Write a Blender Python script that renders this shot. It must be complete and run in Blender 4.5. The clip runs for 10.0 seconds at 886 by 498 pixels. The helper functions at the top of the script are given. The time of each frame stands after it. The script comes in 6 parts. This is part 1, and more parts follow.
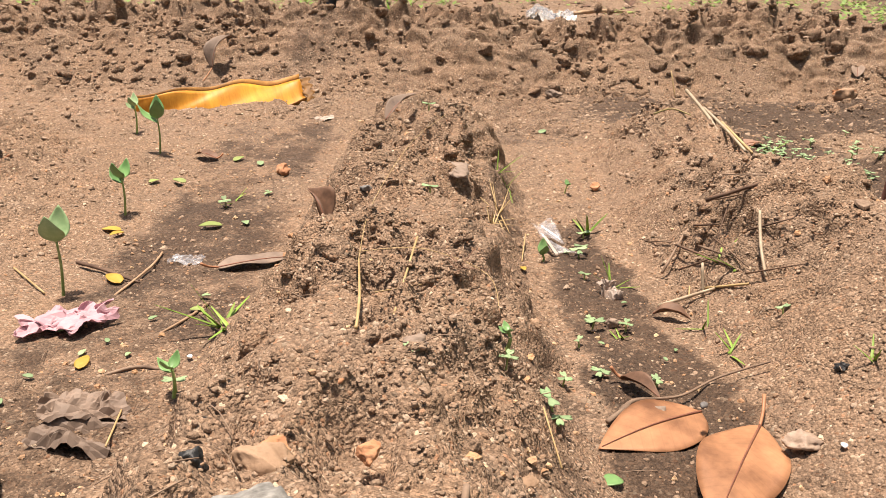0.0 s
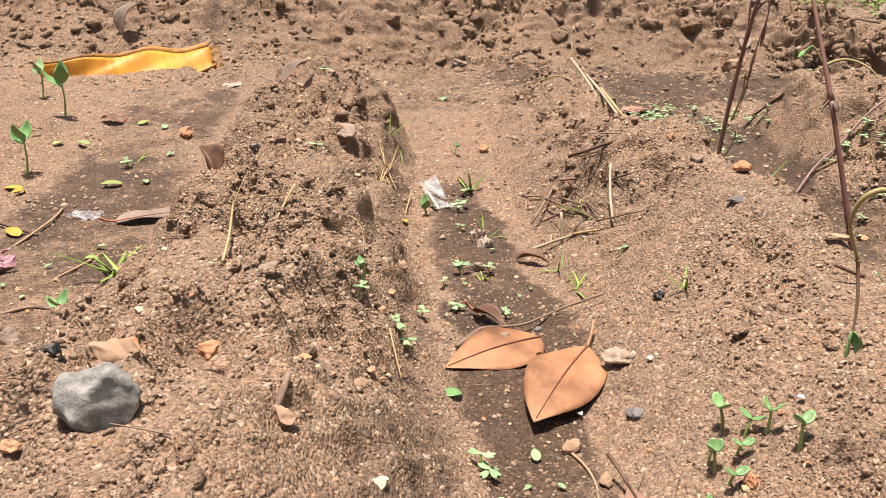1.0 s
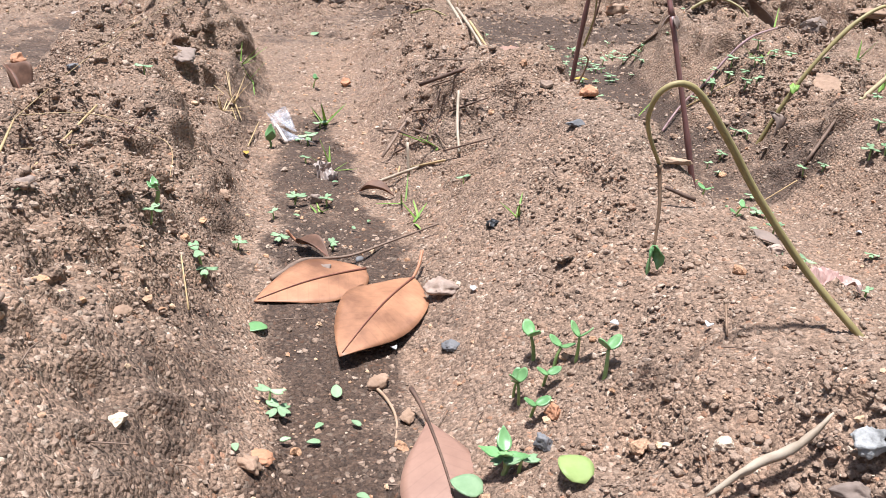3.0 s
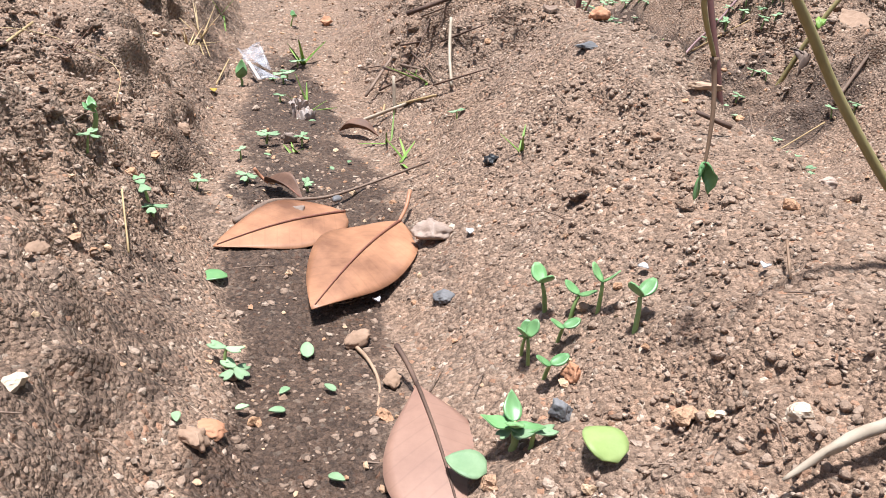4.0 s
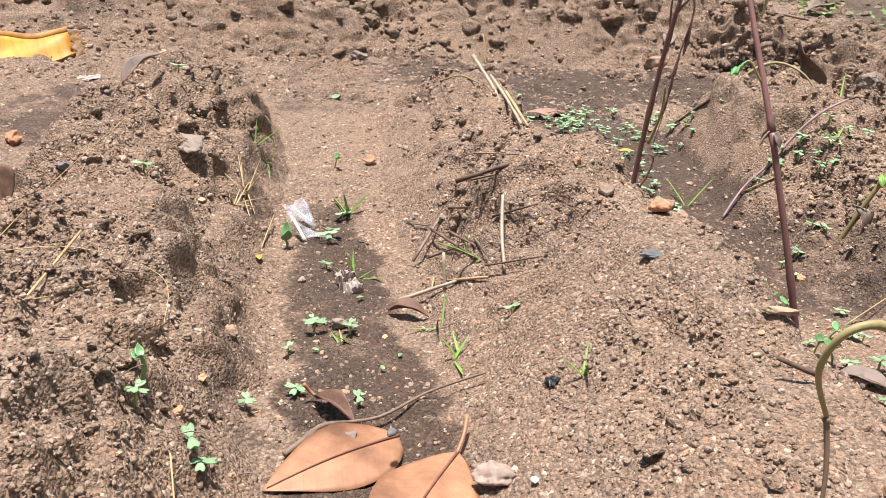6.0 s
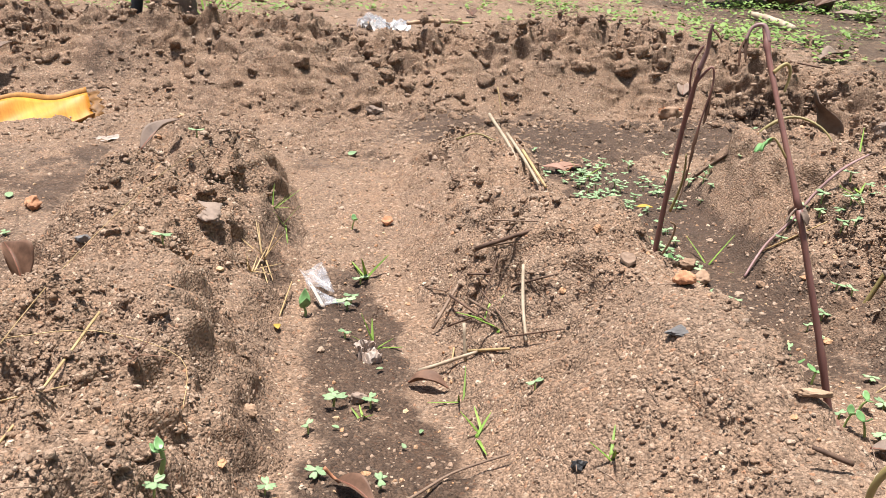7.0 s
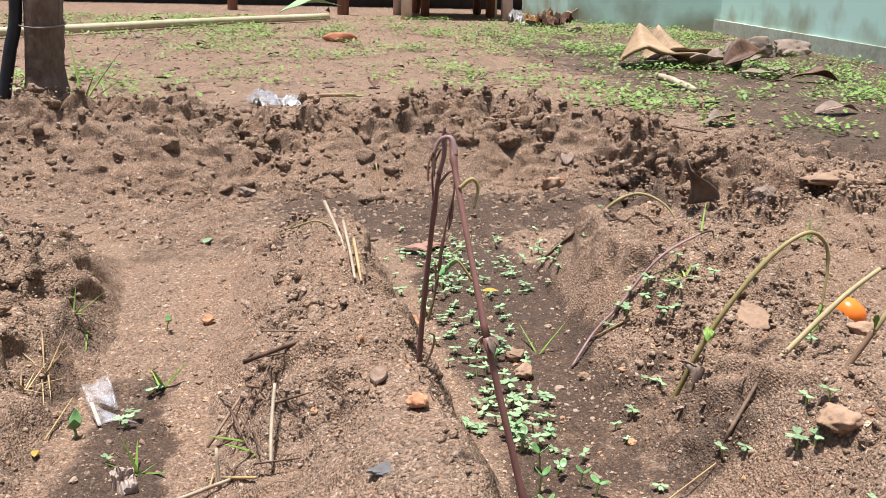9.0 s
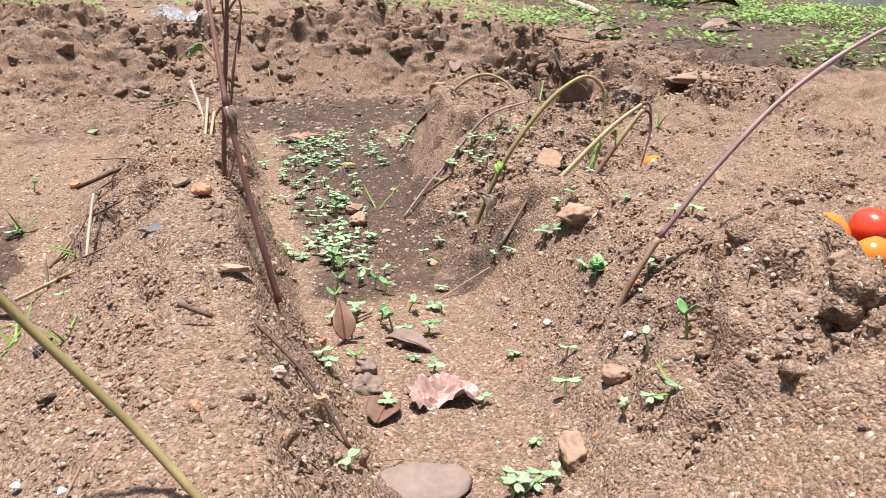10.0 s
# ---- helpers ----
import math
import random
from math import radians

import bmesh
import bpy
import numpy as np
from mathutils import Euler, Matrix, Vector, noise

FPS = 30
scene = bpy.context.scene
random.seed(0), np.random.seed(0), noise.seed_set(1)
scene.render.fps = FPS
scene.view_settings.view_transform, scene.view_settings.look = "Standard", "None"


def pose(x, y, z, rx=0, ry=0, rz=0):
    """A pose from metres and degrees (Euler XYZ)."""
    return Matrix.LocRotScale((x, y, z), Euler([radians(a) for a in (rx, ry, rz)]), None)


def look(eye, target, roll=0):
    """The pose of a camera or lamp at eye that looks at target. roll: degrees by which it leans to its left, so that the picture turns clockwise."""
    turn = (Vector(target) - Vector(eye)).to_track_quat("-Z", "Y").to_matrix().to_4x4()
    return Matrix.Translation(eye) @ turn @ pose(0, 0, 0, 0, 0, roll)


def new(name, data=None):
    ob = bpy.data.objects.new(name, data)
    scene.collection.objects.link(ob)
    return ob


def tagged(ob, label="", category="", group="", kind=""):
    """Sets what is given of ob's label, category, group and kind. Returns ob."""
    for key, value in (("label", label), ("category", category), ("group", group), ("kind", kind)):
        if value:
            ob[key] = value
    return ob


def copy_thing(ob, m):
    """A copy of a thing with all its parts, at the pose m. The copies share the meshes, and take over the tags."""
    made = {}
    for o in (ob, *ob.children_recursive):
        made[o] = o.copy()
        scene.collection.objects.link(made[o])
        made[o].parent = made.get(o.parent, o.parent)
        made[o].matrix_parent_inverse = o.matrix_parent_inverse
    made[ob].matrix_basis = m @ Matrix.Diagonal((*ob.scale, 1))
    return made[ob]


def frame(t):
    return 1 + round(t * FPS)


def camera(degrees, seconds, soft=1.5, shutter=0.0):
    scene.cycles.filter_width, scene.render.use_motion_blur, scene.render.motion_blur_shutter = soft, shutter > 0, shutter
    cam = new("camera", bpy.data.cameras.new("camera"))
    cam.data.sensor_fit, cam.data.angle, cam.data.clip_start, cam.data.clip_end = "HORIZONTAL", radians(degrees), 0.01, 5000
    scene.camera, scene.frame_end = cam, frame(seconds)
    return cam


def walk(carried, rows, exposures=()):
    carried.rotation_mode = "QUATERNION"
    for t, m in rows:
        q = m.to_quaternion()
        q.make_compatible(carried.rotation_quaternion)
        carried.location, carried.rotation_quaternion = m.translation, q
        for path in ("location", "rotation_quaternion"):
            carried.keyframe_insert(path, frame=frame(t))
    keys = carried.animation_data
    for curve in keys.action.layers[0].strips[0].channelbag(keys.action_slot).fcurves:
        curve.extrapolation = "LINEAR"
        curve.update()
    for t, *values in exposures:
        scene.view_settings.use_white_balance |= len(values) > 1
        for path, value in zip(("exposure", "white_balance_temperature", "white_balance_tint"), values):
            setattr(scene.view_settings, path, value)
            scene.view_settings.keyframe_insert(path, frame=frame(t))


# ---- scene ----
cam = camera(53.4, 10.0, soft=0.5)
PATH = [
    (0, (0.002, -0.008, 0.451), (-0.004, 1.844, -0.302), 0.6),
    (0.5, (0.035, -0.066, 0.461), (0.078, 1.775, -0.319), 0.9),
    (1, (0.075, -0.111, 0.46), (0.213, 1.716, -0.343), 1.9),
    (1.5, (0.109, -0.135, 0.457), (0.341, 1.677, -0.357), 2.8),
    (2, (0.137, -0.13, 0.438), (0.424, 1.664, -0.398), 3.6),
    (2.5, (0.157, -0.106, 0.425), (0.471, 1.673, -0.433), 4.2),
    (2.7, (0.164, -0.095, 0.419), (0.489, 1.678, -0.447), 4.5),
    (3.8, (0.185, 0.016, 0.346), (0.542, 1.754, -0.579), 4.9),
    (4, (0.188, 0.023, 0.333), (0.553, 1.751, -0.606), 5.3),
    (4.5, (0.191, 0.035, 0.337), (0.568, 1.749, -0.623), 5.7),
    (5, (0.186, 0.056, 0.355), (0.546, 1.78, -0.593), 5.5),
    (5.5, (0.182, 0.094, 0.403), (0.507, 1.853, -0.491), 4.7),
    (6, (0.173, 0.117, 0.437), (0.467, 1.914, -0.39), 4.0),
    (6.2, (0.167, 0.125, 0.445), (0.456, 1.934, -0.357), 4.0),
    (7.3, (0.169, 0.14, 0.464), (0.42, 1.983, -0.272), 2.6),
    (7.5, (0.17, 0.139, 0.464), (0.418, 1.985, -0.266), 2.5),
    (8, (0.236, 0.171, 0.496), (0.514, 2.029, -0.19), 1.9),
    (8.5, (0.329, 0.187, 0.521), (0.647, 2.057, -0.116), 1.6),
    (9, (0.396, 0.182, 0.504), (0.735, 2.052, -0.118), 1.6),
    (9.5, (0.489, 0.095, 0.441), (0.873, 1.947, -0.209), 1.6),
    (10, (0.544, -0.026, 0.413), (0.974, 1.791, -0.304), 2.0),
]
EXPOSURES = [(0.0, 0.81, 7280, 15), (1.0, 0.88, 6850, 14), (1.6, 0.92, 5720, 12), (2.7, 0.96, 5670, 12), (3.8, 0.96, 5500, 10), (4.5, 0.93, 6250, 13), (5.0, 0.93, 5950, 11), (5.5, 0.92, 5870, 10), (6.2, 0.92, 6000, 11), (7.5, 0.92, 6470, 12), (8.0, 0.84, 6600, 14), (8.5, 0.82, 6500, 14), (9.0, 0.79, 6050, 12), (9.5, 0.84, 6030, 13), (10.0, 0.93, 6030, 14)]
walk(cam, [(t, look(eye, target, roll)) for t, eye, target, roll in PATH], EXPOSURES)

# ---- light: bright hazy daylight, the sun high ----
SUN_ELEVATION, SUN_AZIMUTH = 83.0, -60.0  # degrees; azimuth from +y towards +x
world = bpy.data.worlds.new("sky")
scene.world = world
world.use_nodes = True
sky = world.node_tree.nodes.new("ShaderNodeTexSky")
sky.sky_type, sky.sun_disc = "NISHITA", False
sky.sun_elevation, sky.sun_rotation = radians(SUN_ELEVATION), radians(SUN_AZIMUTH)
sky.air_density, sky.dust_density = 1.5, 4.0
world.node_tree.links.new(sky.outputs[0], world.node_tree.nodes["Background"].inputs[0])
world.node_tree.nodes["Background"].inputs[1].default_value = 0.062
sun = new("sun", bpy.data.lights.new("sun", "SUN"))
sun.data.energy, sun.data.angle, sun.data.color = 5.6, radians(5.0), (1.0, 0.95, 0.87)
_e, _a = radians(SUN_ELEVATION), radians(SUN_AZIMUTH)
sun.matrix_world = look((5 * math.cos(_e) * math.sin(_a), 5 * math.cos(_e) * math.cos(_a), 5 * math.sin(_e)), (0, 0, 0))

# ---- the lie of the land ----
def ease(a, b, v):
    u = np.clip((v - a) / (b - a), 0.0, 1.0)
    return u * u * (3 - 2 * u)


def lattice(ix, iy, salt):
    """A random number from 0 to 1 for every cell of a lattice."""
    n = (ix.astype(np.int64) * 73856093) ^ (iy.astype(np.int64) * 19349663) ^ (salt * 83492791)
    n = (n ^ (n >> 13)) * 1274126177 & 0x7FFFFFFF
    n = (n ^ (n >> 16)) * 668265263 & 0x7FFFFFFF
    return ((n ^ (n >> 15)) & 0xFFFFF) / 1048575.0


def waves(x, y, size, salt):
    """Smooth noise from -1 to 1."""
    u, v = x / size, y / size
    i, j = np.floor(u), np.floor(v)
    f, g = u - i, v - j
    f, g = f * f * f * (f * (6 * f - 15) + 10), g * g * g * (g * (6 * g - 15) + 10)
    a, b = lattice(i, j, salt), lattice(i + 1, j, salt)
    c, d = lattice(i, j + 1, salt), lattice(i + 1, j + 1, salt)
    return 2 * ((a * (1 - f) + b * f) * (1 - g) + (c * (1 - f) + d * f) * g) - 1


def lumps(x, y, size, salt):
    """Rounded clods of uneven height with creases between them, from 0 to 1."""
    wx = x + 0.35 * size * waves(x, y, size * 0.8, salt + 5)
    wy = y + 0.35 * size * waves(x, y, size * 0.8, salt + 6)
    u, v = wx / size, wy / size
    i, j = np.floor(u), np.floor(v)
    best = np.zeros_like(u)
    for di in (-1, 0, 1):
        for dj in (-1, 0, 1):
            a, b = i + di, j + dj
            r = 0.15 + 0.55 * lattice(a, b, salt + 2)
            d2 = ((u - a - lattice(a, b, salt)) ** 2 + (v - b - lattice(a, b, salt + 1)) ** 2) / (r * r)
            best = np.maximum(best, np.clip(1 - d2, 0, 1) * r * 1.25)
    return best


def waves3(x, y, z, size, salt):
    """Smooth noise in space, from -1 to 1."""
    w = z / size
    k = np.floor(w)
    f = w - k
    f = f * f * (3 - 2 * f)
    u, v = x / size, y / size
    i, j = np.floor(u), np.floor(v)
    p, q = u - i, v - j
    p, q = p * p * (3 - 2 * p), q * q * (3 - 2 * q)
    out = 0.0
    for dk, wk in ((0, 1 - f), (1, f)):
        lift = (k + dk) * 7919.0
        a, b = lattice(i + lift, j, salt), lattice(i + 1 + lift, j, salt)
        c, d = lattice(i + lift, j + 1, salt), lattice(i + 1 + lift, j + 1, salt)
        out = out + wk * ((a * (1 - p) + b * p) * (1 - q) + (c * (1 - p) + d * p) * q)
    return 2 * out - 1


def billow(x, y, z, size, salt):
    """Rounded humps with sharp creases between them, about 0 to 1."""
    u = x + 0.3 * size * waves3(x, y, z, size * 0.7, salt + 3)
    return np.abs(waves3(u, y, z, size, salt) + 0.45 * waves3(u, y, z, size * 0.47, salt + 1))


def along(y, *pairs):
    """A value that glides from pair to pair (y, value)."""
    return np.interp(y, [p[0] for p in pairs], [p[1] for p in pairs])


def bevel(a, b, v):
    """Like ease, with a straighter slope."""
    u = np.clip((v - a) / (b - a), 0.0, 1.0)
    return 0.5 * u + 0.5 * u * u * (3 - 2 * u)


def ridge(x, y, left, top_left, top_right, right):
    """How far up a ridge a place is: 0 at its feet, 1 on its top."""
    return bevel(left, top_left, x) * (1 - bevel(top_right, right, x))


def shape(x, y):
    """The ground without its clods, and how cloddy and how moist it is."""
    wob = 0.010 * waves(x, y, 0.22, 11) + 0.008 * waves(x, y, 0.09, 12)
    xs, ys = x + wob, y + 0.02 * waves(x, y, 0.25, 13) + 0.012 * waves(x, y, 0.08, 14)
    # floors of the furrows, from left to right
    left_floor = along(ys, (0.2, 0.004), (0.7, 0.004), (1.15, -0.035), (2, -0.034))
    mid_floor = along(ys, (0.2, 0.019), (0.4, 0.011), (0.55, -0.004), (0.72, -0.001), (0.9, -0.022), (1.2, -0.044), (1.5, -0.038), (1.9, -0.040))
    right_floor = along(ys, (0.2, 0.027), (0.64, -0.001), (0.8, -0.010), (1, -0.031), (1.28, -0.048), (1.6, -0.045), (2, -0.082))
    floor = left_floor + (mid_floor - left_floor) * ease(-0.1, 0.1, xs) + (right_floor - mid_floor) * ease(0.4, 0.6, xs)
    floor = floor + (along(ys, (0.4, 0.032), (0.9, 0.017), (1.3, -0.016), (1.6, -0.033), (2, -0.035)) + 0.03 * ease(1.4, 1.7, xs) - right_floor) * ease(1.0, 1.25, xs)
    # four ridges: feet, shoulders and heights
    fade = 1 - ease(1.62, 1.86, ys)
    r0 = ridge(xs, ys, -2.5, -1.2, -0.85, -0.52) * 0.07
    r1 = ridge(xs, ys, along(ys, (0.3, -0.398), (0.5, -0.299), (0.7, -0.259), (0.9, -0.239), (1.1, -0.238), (1.35, -0.219), (1.6, -0.199)), along(ys, (0.3, -0.136), (0.5, -0.113), (0.7, -0.131), (0.9, -0.129), (1.1, -0.125), (1.35, -0.117), (1.6, -0.098)), along(ys, (0.3, -0.013), (0.5, -0.017), (0.7, 0.021), (0.9, 0.009), (1.1, -0.037), (1.35, 0.010), (1.6, 0.040)), along(ys, (0.3, 0.169), (0.5, 0.160), (0.7, 0.129), (0.9, 0.121), (1.1, 0.110), (1.35, 0.130), (1.6, 0.123)))
    r2 = ridge(xs, ys, along(ys, (0.3, 0.241), (0.5, 0.262), (0.7, 0.281), (0.9, 0.291), (1.1, 0.291), (1.35, 0.270), (1.65, 0.291)), along(ys, (0.3, 0.467), (0.5, 0.481), (0.7, 0.476), (0.9, 0.455), (1.1, 0.404), (1.35, 0.406), (1.65, 0.407)), along(ys, (0.3, 0.540), (0.5, 0.540), (0.7, 0.531), (0.9, 0.521), (1.1, 0.504), (1.35, 0.499), (1.65, 0.503)), along(ys, (0.3, 0.660), (0.5, 0.640), (0.7, 0.630), (0.9, 0.610), (1.1, 0.591), (1.35, 0.581), (1.65, 0.574)))
    r3 = ridge(xs, ys, along(ys, (0.3, 0.730), (0.5, 0.740), (0.7, 0.762), (0.9, 0.787), (1.1, 0.755), (1.35, 0.810), (1.65, 0.832)), along(ys, (0.3, 0.951), (0.5, 0.952), (0.7, 0.943), (0.9, 0.925), (1.1, 0.940), (1.35, 0.942), (1.65, 0.923)), along(ys, (0.3, 1.03), (0.75, 1.04), (1.0, 1.05), (1.65, 1.05)), along(ys, (0.3, 1.22), (0.7, 1.225), (0.9, 1.23), (1.35, 1.28), (1.65, 1.25)))
    z = floor + fade * (r0 + r1 * along(ys, (0.3, 0.161), (0.5, 0.153), (0.7, 0.105), (0.9, 0.107), (1.1, 0.117), (1.35, 0.132), (1.6, 0.139)) + r3 * along(ys, (0.3, 0.150), (0.5, 0.149), (0.7, 0.153), (0.9, 0.149), (1.1, 0.116), (1.35, 0.154), (1.65, 0.126))) + (1 - ease(1.74, 1.95, ys)) * r2 * along(ys, (0.3, 0.119), (0.5, 0.117), (0.7, 0.133), (0.9, 0.158), (1.1, 0.165), (1.35, 0.107), (1.65, 0.090))
    bed = np.clip(np.maximum.reduce([r0 / 0.07, r1, r2, r3]), 0, 1)
    z = z + 0.020 * np.exp(-((x - 0.94) ** 2 + (y - 0.52) ** 2) / 0.006) + 0.03 * np.exp(-((x - 0.49) ** 2 + (y - 0.27) ** 2) / 0.003)  # heaped earth
    # cross trench and the bank of dug-out earth behind it
    front = along(xs, (-1.2, 2.236), (-0.4, 2.372), (0, 2.353), (0.3, 2.412), (0.6, 2.451), (0.85, 2.473), (1.1, 2.479), (1.35, 2.338), (1.55, 2.139), (1.8, 2.035))
    crest = front + along(xs, (-1.0, 0.30), (0.0, 0.20), (1.0, 0.20), (1.6, 0.2))
    back = front + along(xs, (-1.0, 0.9), (-0.3, 0.70), (0.3, 0.65), (1.0, 0.7), (1.6, 0.5))
    low, high = along(xs, (-1, -0.029), (-0.3, -0.029), (0.1, -0.062), (0.4, -0.056), (0.8, -0.085), (1.2, -0.066), (1.4, -0.049), (1.7, 0.037)), along(xs, (-1, 0.133), (-0.25, 0.142), (0.05, 0.126), (0.3, 0.072), (0.6, 0.098), (0.9, 0.125), (1.15, 0.111), (1.5, 0.064), (1.8, 0.038), (2.4, 0.004))
    outer = along(y, (3.0, 0.045), (3.4, 0.030), (3.9, 0.012), (5.5, -0.005), (9.0, 0.0), (60.0, 0.0))
    u = ease(1.80, 2.0, ys)
    z = z * (1 - u) + low * u
    up, down = bevel(front - 0.04, crest, ys), ease(crest + 0.04, back, ys)
    z = z + (high - low) * up + (outer - high) * down
    bank = up * (1 - down)
    rough = np.maximum(np.clip(bed * (1 - u), 0, 1), 1.2 * bank)
    rough = np.maximum(rough, ease(1.10, 1.3, x) * (1 - down) * (0.95 + 0.3 * waves(x, y, 0.25, 15)))
    rough = np.maximum(rough, 0.5 * u * (1 - up))
    return z, rough, down


def crumble(x, y, z, rough):
    """How far the soil stands out from its smooth shape: clods, crumbs and holes."""
    sifted = ease(0.27, 0.34, x) * (1 - ease(0.56, 0.62, x)) * (1 - ease(0.72, 0.95, y))  # a raked stretch
    keep = (0.30 + 0.70 * rough) * (1 - 0.42 * sifted)
    patch = 0.5 + 0.5 * waves(x, y, 0.17, 21)  # some stretches are finer than others
    coarse = np.maximum(0.28 + 0.72 * ease(0.30, 0.72, patch), 1.2 * ease(0.95, 1.15, rough))
    coarse = np.maximum(coarse, 0.85 * ease(0.85, 1.05, y) * ease(0.3, 0.8, rough))
    v = y + 1.2 * z
    # clods lie close on the ridges and the bank; the crumbs on them are strewn further down
    def rugged(size, salt): return 0.55 * np.tanh((0.60 * waves3(x, y, z, size, salt) + 1.0 * billow(x, y, z, size * 1.15, salt + 7) - 0.375) / 0.55)
    amount = keep * coarse
    heap = amount * (0.55 + 0.45 * ease(-0.2, 0.5, waves(x, y, 0.21, 28)))
    far = 1 + 0.6 * ease(1.0, 1.15, rough)  # the bank is the coarsest
    d = 0.014 * np.clip(rough, 0, 1.2) * waves(x, y, 0.13, 27) + 0.026 * np.clip(rough, 0, 1.2) * amount * rugged(0.070, 22)
    d = d + 0.019 * far * amount * rugged(0.036, 23) + 0.0075 * far * keep * (0.35 + 0.65 * coarse) * rugged(0.019, 24) + 0.0016 * rugged(0.010, 25)
    d = d + heap * far * (0.036 * (lumps(x, v, 0.064, 60) - 0.25) * np.clip(rough, 0, 1.1) + 0.018 * (lumps(x, v, 0.032, 160) - 0.25))
    # hollows where a lump has broken away
    pits = ease(0.38, 0.80, waves3(x, y, z, 0.055, 70)) * np.clip(rough, 0, 1.1) * (1 - 0.8 * sifted)
    d = d - 0.028 * pits * (0.5 + 0.5 * billow(x, y, z, 0.03, 71))
    return d + 0.006 * waves(x, y, 0.07, 72) * keep


def soil_height(x, y):
    z, rough, down = shape(x, y)
    return z + crumble(x, y, z, rough) + 0.002 * waves(x, y, 0.4, 73), rough, down


def ground(x, y):
    return float(soil_height(np.array([float(x)]), np.array([float(y)]))[0][0])

# ---- end of the lie of the land ----
def shader(name):
    m = bpy.data.materials.new(name)
    m.use_nodes = True
    return m, m.node_tree.nodes, m.node_tree.links, m.node_tree.nodes["Principled BSDF"]


def soil():
    m, n, l, b = shader("loose_soil")
    at = n.new("ShaderNodeAttribute"); at.attribute_name = "moist"
    geo = n.new("ShaderNodeNewGeometry")
    def tex(scale, detail=6.0, rough=0.6):
        t = n.new("ShaderNodeTexNoise"); t.inputs["Scale"].default_value = scale
        t.inputs["Detail"].default_value, t.inputs["Roughness"].default_value = detail, rough
        l.new(geo.outputs["Position"], t.inputs["Vector"]); return t
    grain, blotch, relief = tex(430.0, 5.0, 0.8), tex(9.0, 6.0, 0.65), tex(170.0, 4.0, 0.62)
    vor = n.new("ShaderNodeTexVoronoi"); vor.inputs["Scale"].default_value = 330.0
    warp, bend = tex(260.0, 3.0, 0.6), n.new("ShaderNodeVectorMath")  # uneven grains
    bend.operation = "MULTIPLY_ADD"; bend.inputs[1].default_value = (0.0028, 0.0028, 0.0028)
    l.new(warp.outputs["Color"], bend.inputs[0]); l.new(geo.outputs["Position"], bend.inputs[2]); l.new(bend.outputs[0], vor.inputs["Vector"])
    dry = n.new("ShaderNodeValToRGB"); e = dry.color_ramp.elements
    e[0].position, e[0].color = 0.33, (0.095, 0.061, 0.041, 1)
    e[1].position, e[1].color = 0.68, (0.365, 0.256, 0.179, 1)
    l.new(grain.outputs["Fac"], dry.inputs["Fac"])
    red = n.new("ShaderNodeMix"); red.data_type = "RGBA"; red.blend_type = "MULTIPLY"
    tint = n.new("ShaderNodeValToRGB"); e = tint.color_ramp.elements
    e[0].position, e[0].color = 0.35, (0.86, 0.84, 0.84, 1)
    e[1].position, e[1].color = 0.70, (1.0, 0.92, 0.86, 1)
    l.new(blotch.outputs["Fac"], tint.inputs["Fac"])
    red.inputs["Factor"].default_value = 1.0
    l.new(dry.outputs["Color"], red.inputs["A"]); l.new(tint.outputs["Color"], red.inputs["B"])
    # single light and rusty grains
    spk = n.new("ShaderNodeValToRGB"); e = spk.color_ramp.elements
    e[0].position, e[0].color = 0.84, (0, 0, 0, 1)
    e[1].position, e[1].color = 0.96, (0.8, 0.8, 0.8, 1)
    sep = n.new("ShaderNodeSeparateColor"); l.new(vor.outputs["Color"], sep.inputs["Color"])
    l.new(sep.outputs["Red"], spk.inputs["Fac"])
    gc = n.new("ShaderNodeValToRGB"); e = gc.color_ramp.elements
    e[0].position, e[0].color = 0.2, (0.27, 0.14, 0.08, 1)
    e[1].position, e[1].color = 0.7, (0.42, 0.32, 0.235, 1)
    l.new(sep.outputs["Green"], gc.inputs["Fac"])
    mg = n.new("ShaderNodeMix"); mg.data_type = "RGBA"
    l.new(spk.outputs["Color"], mg.inputs["Factor"]); l.new(red.outputs["Result"], mg.inputs["A"]); l.new(gc.outputs["Color"], mg.inputs["B"])
    each = n.new("ShaderNodeMapRange"); each.inputs["To Min"].default_value, each.inputs["To Max"].default_value = 0.64, 1.30
    l.new(sep.outputs["Blue"], each.inputs["Value"])
    vary = n.new("ShaderNodeHueSaturation")
    l.new(each.outputs["Result"], vary.inputs["Value"]); l.new(mg.outputs["Result"], vary.inputs["Color"])
    wet = n.new("ShaderNodeMix"); wet.data_type = "RGBA"; wet.blend_type = "MULTIPLY"
    patchy = tex(42.0, 7.0, 0.72)
    ragged = n.new("ShaderNodeMath"); ragged.operation = "MULTIPLY_ADD"; ragged.inputs[1].default_value = 1.7
    l.new(patchy.outputs["Fac"], ragged.inputs[0]); l.new(at.outputs["Fac"], ragged.inputs[2])
    damp = n.new("ShaderNodeMapRange"); damp.interpolation_type = "SMOOTHSTEP"
    damp.inputs["From Min"].default_value, damp.inputs["From Max"].default_value = 0.96, 1.74
    l.new(ragged.outputs[0], damp.inputs["Value"])
    l.new(damp.outputs["Result"], wet.inputs["Factor"]); l.new(vary.outputs["Color"], wet.inputs["A"])
    wet.inputs["B"].default_value = (0.34, 0.32, 0.31, 1)
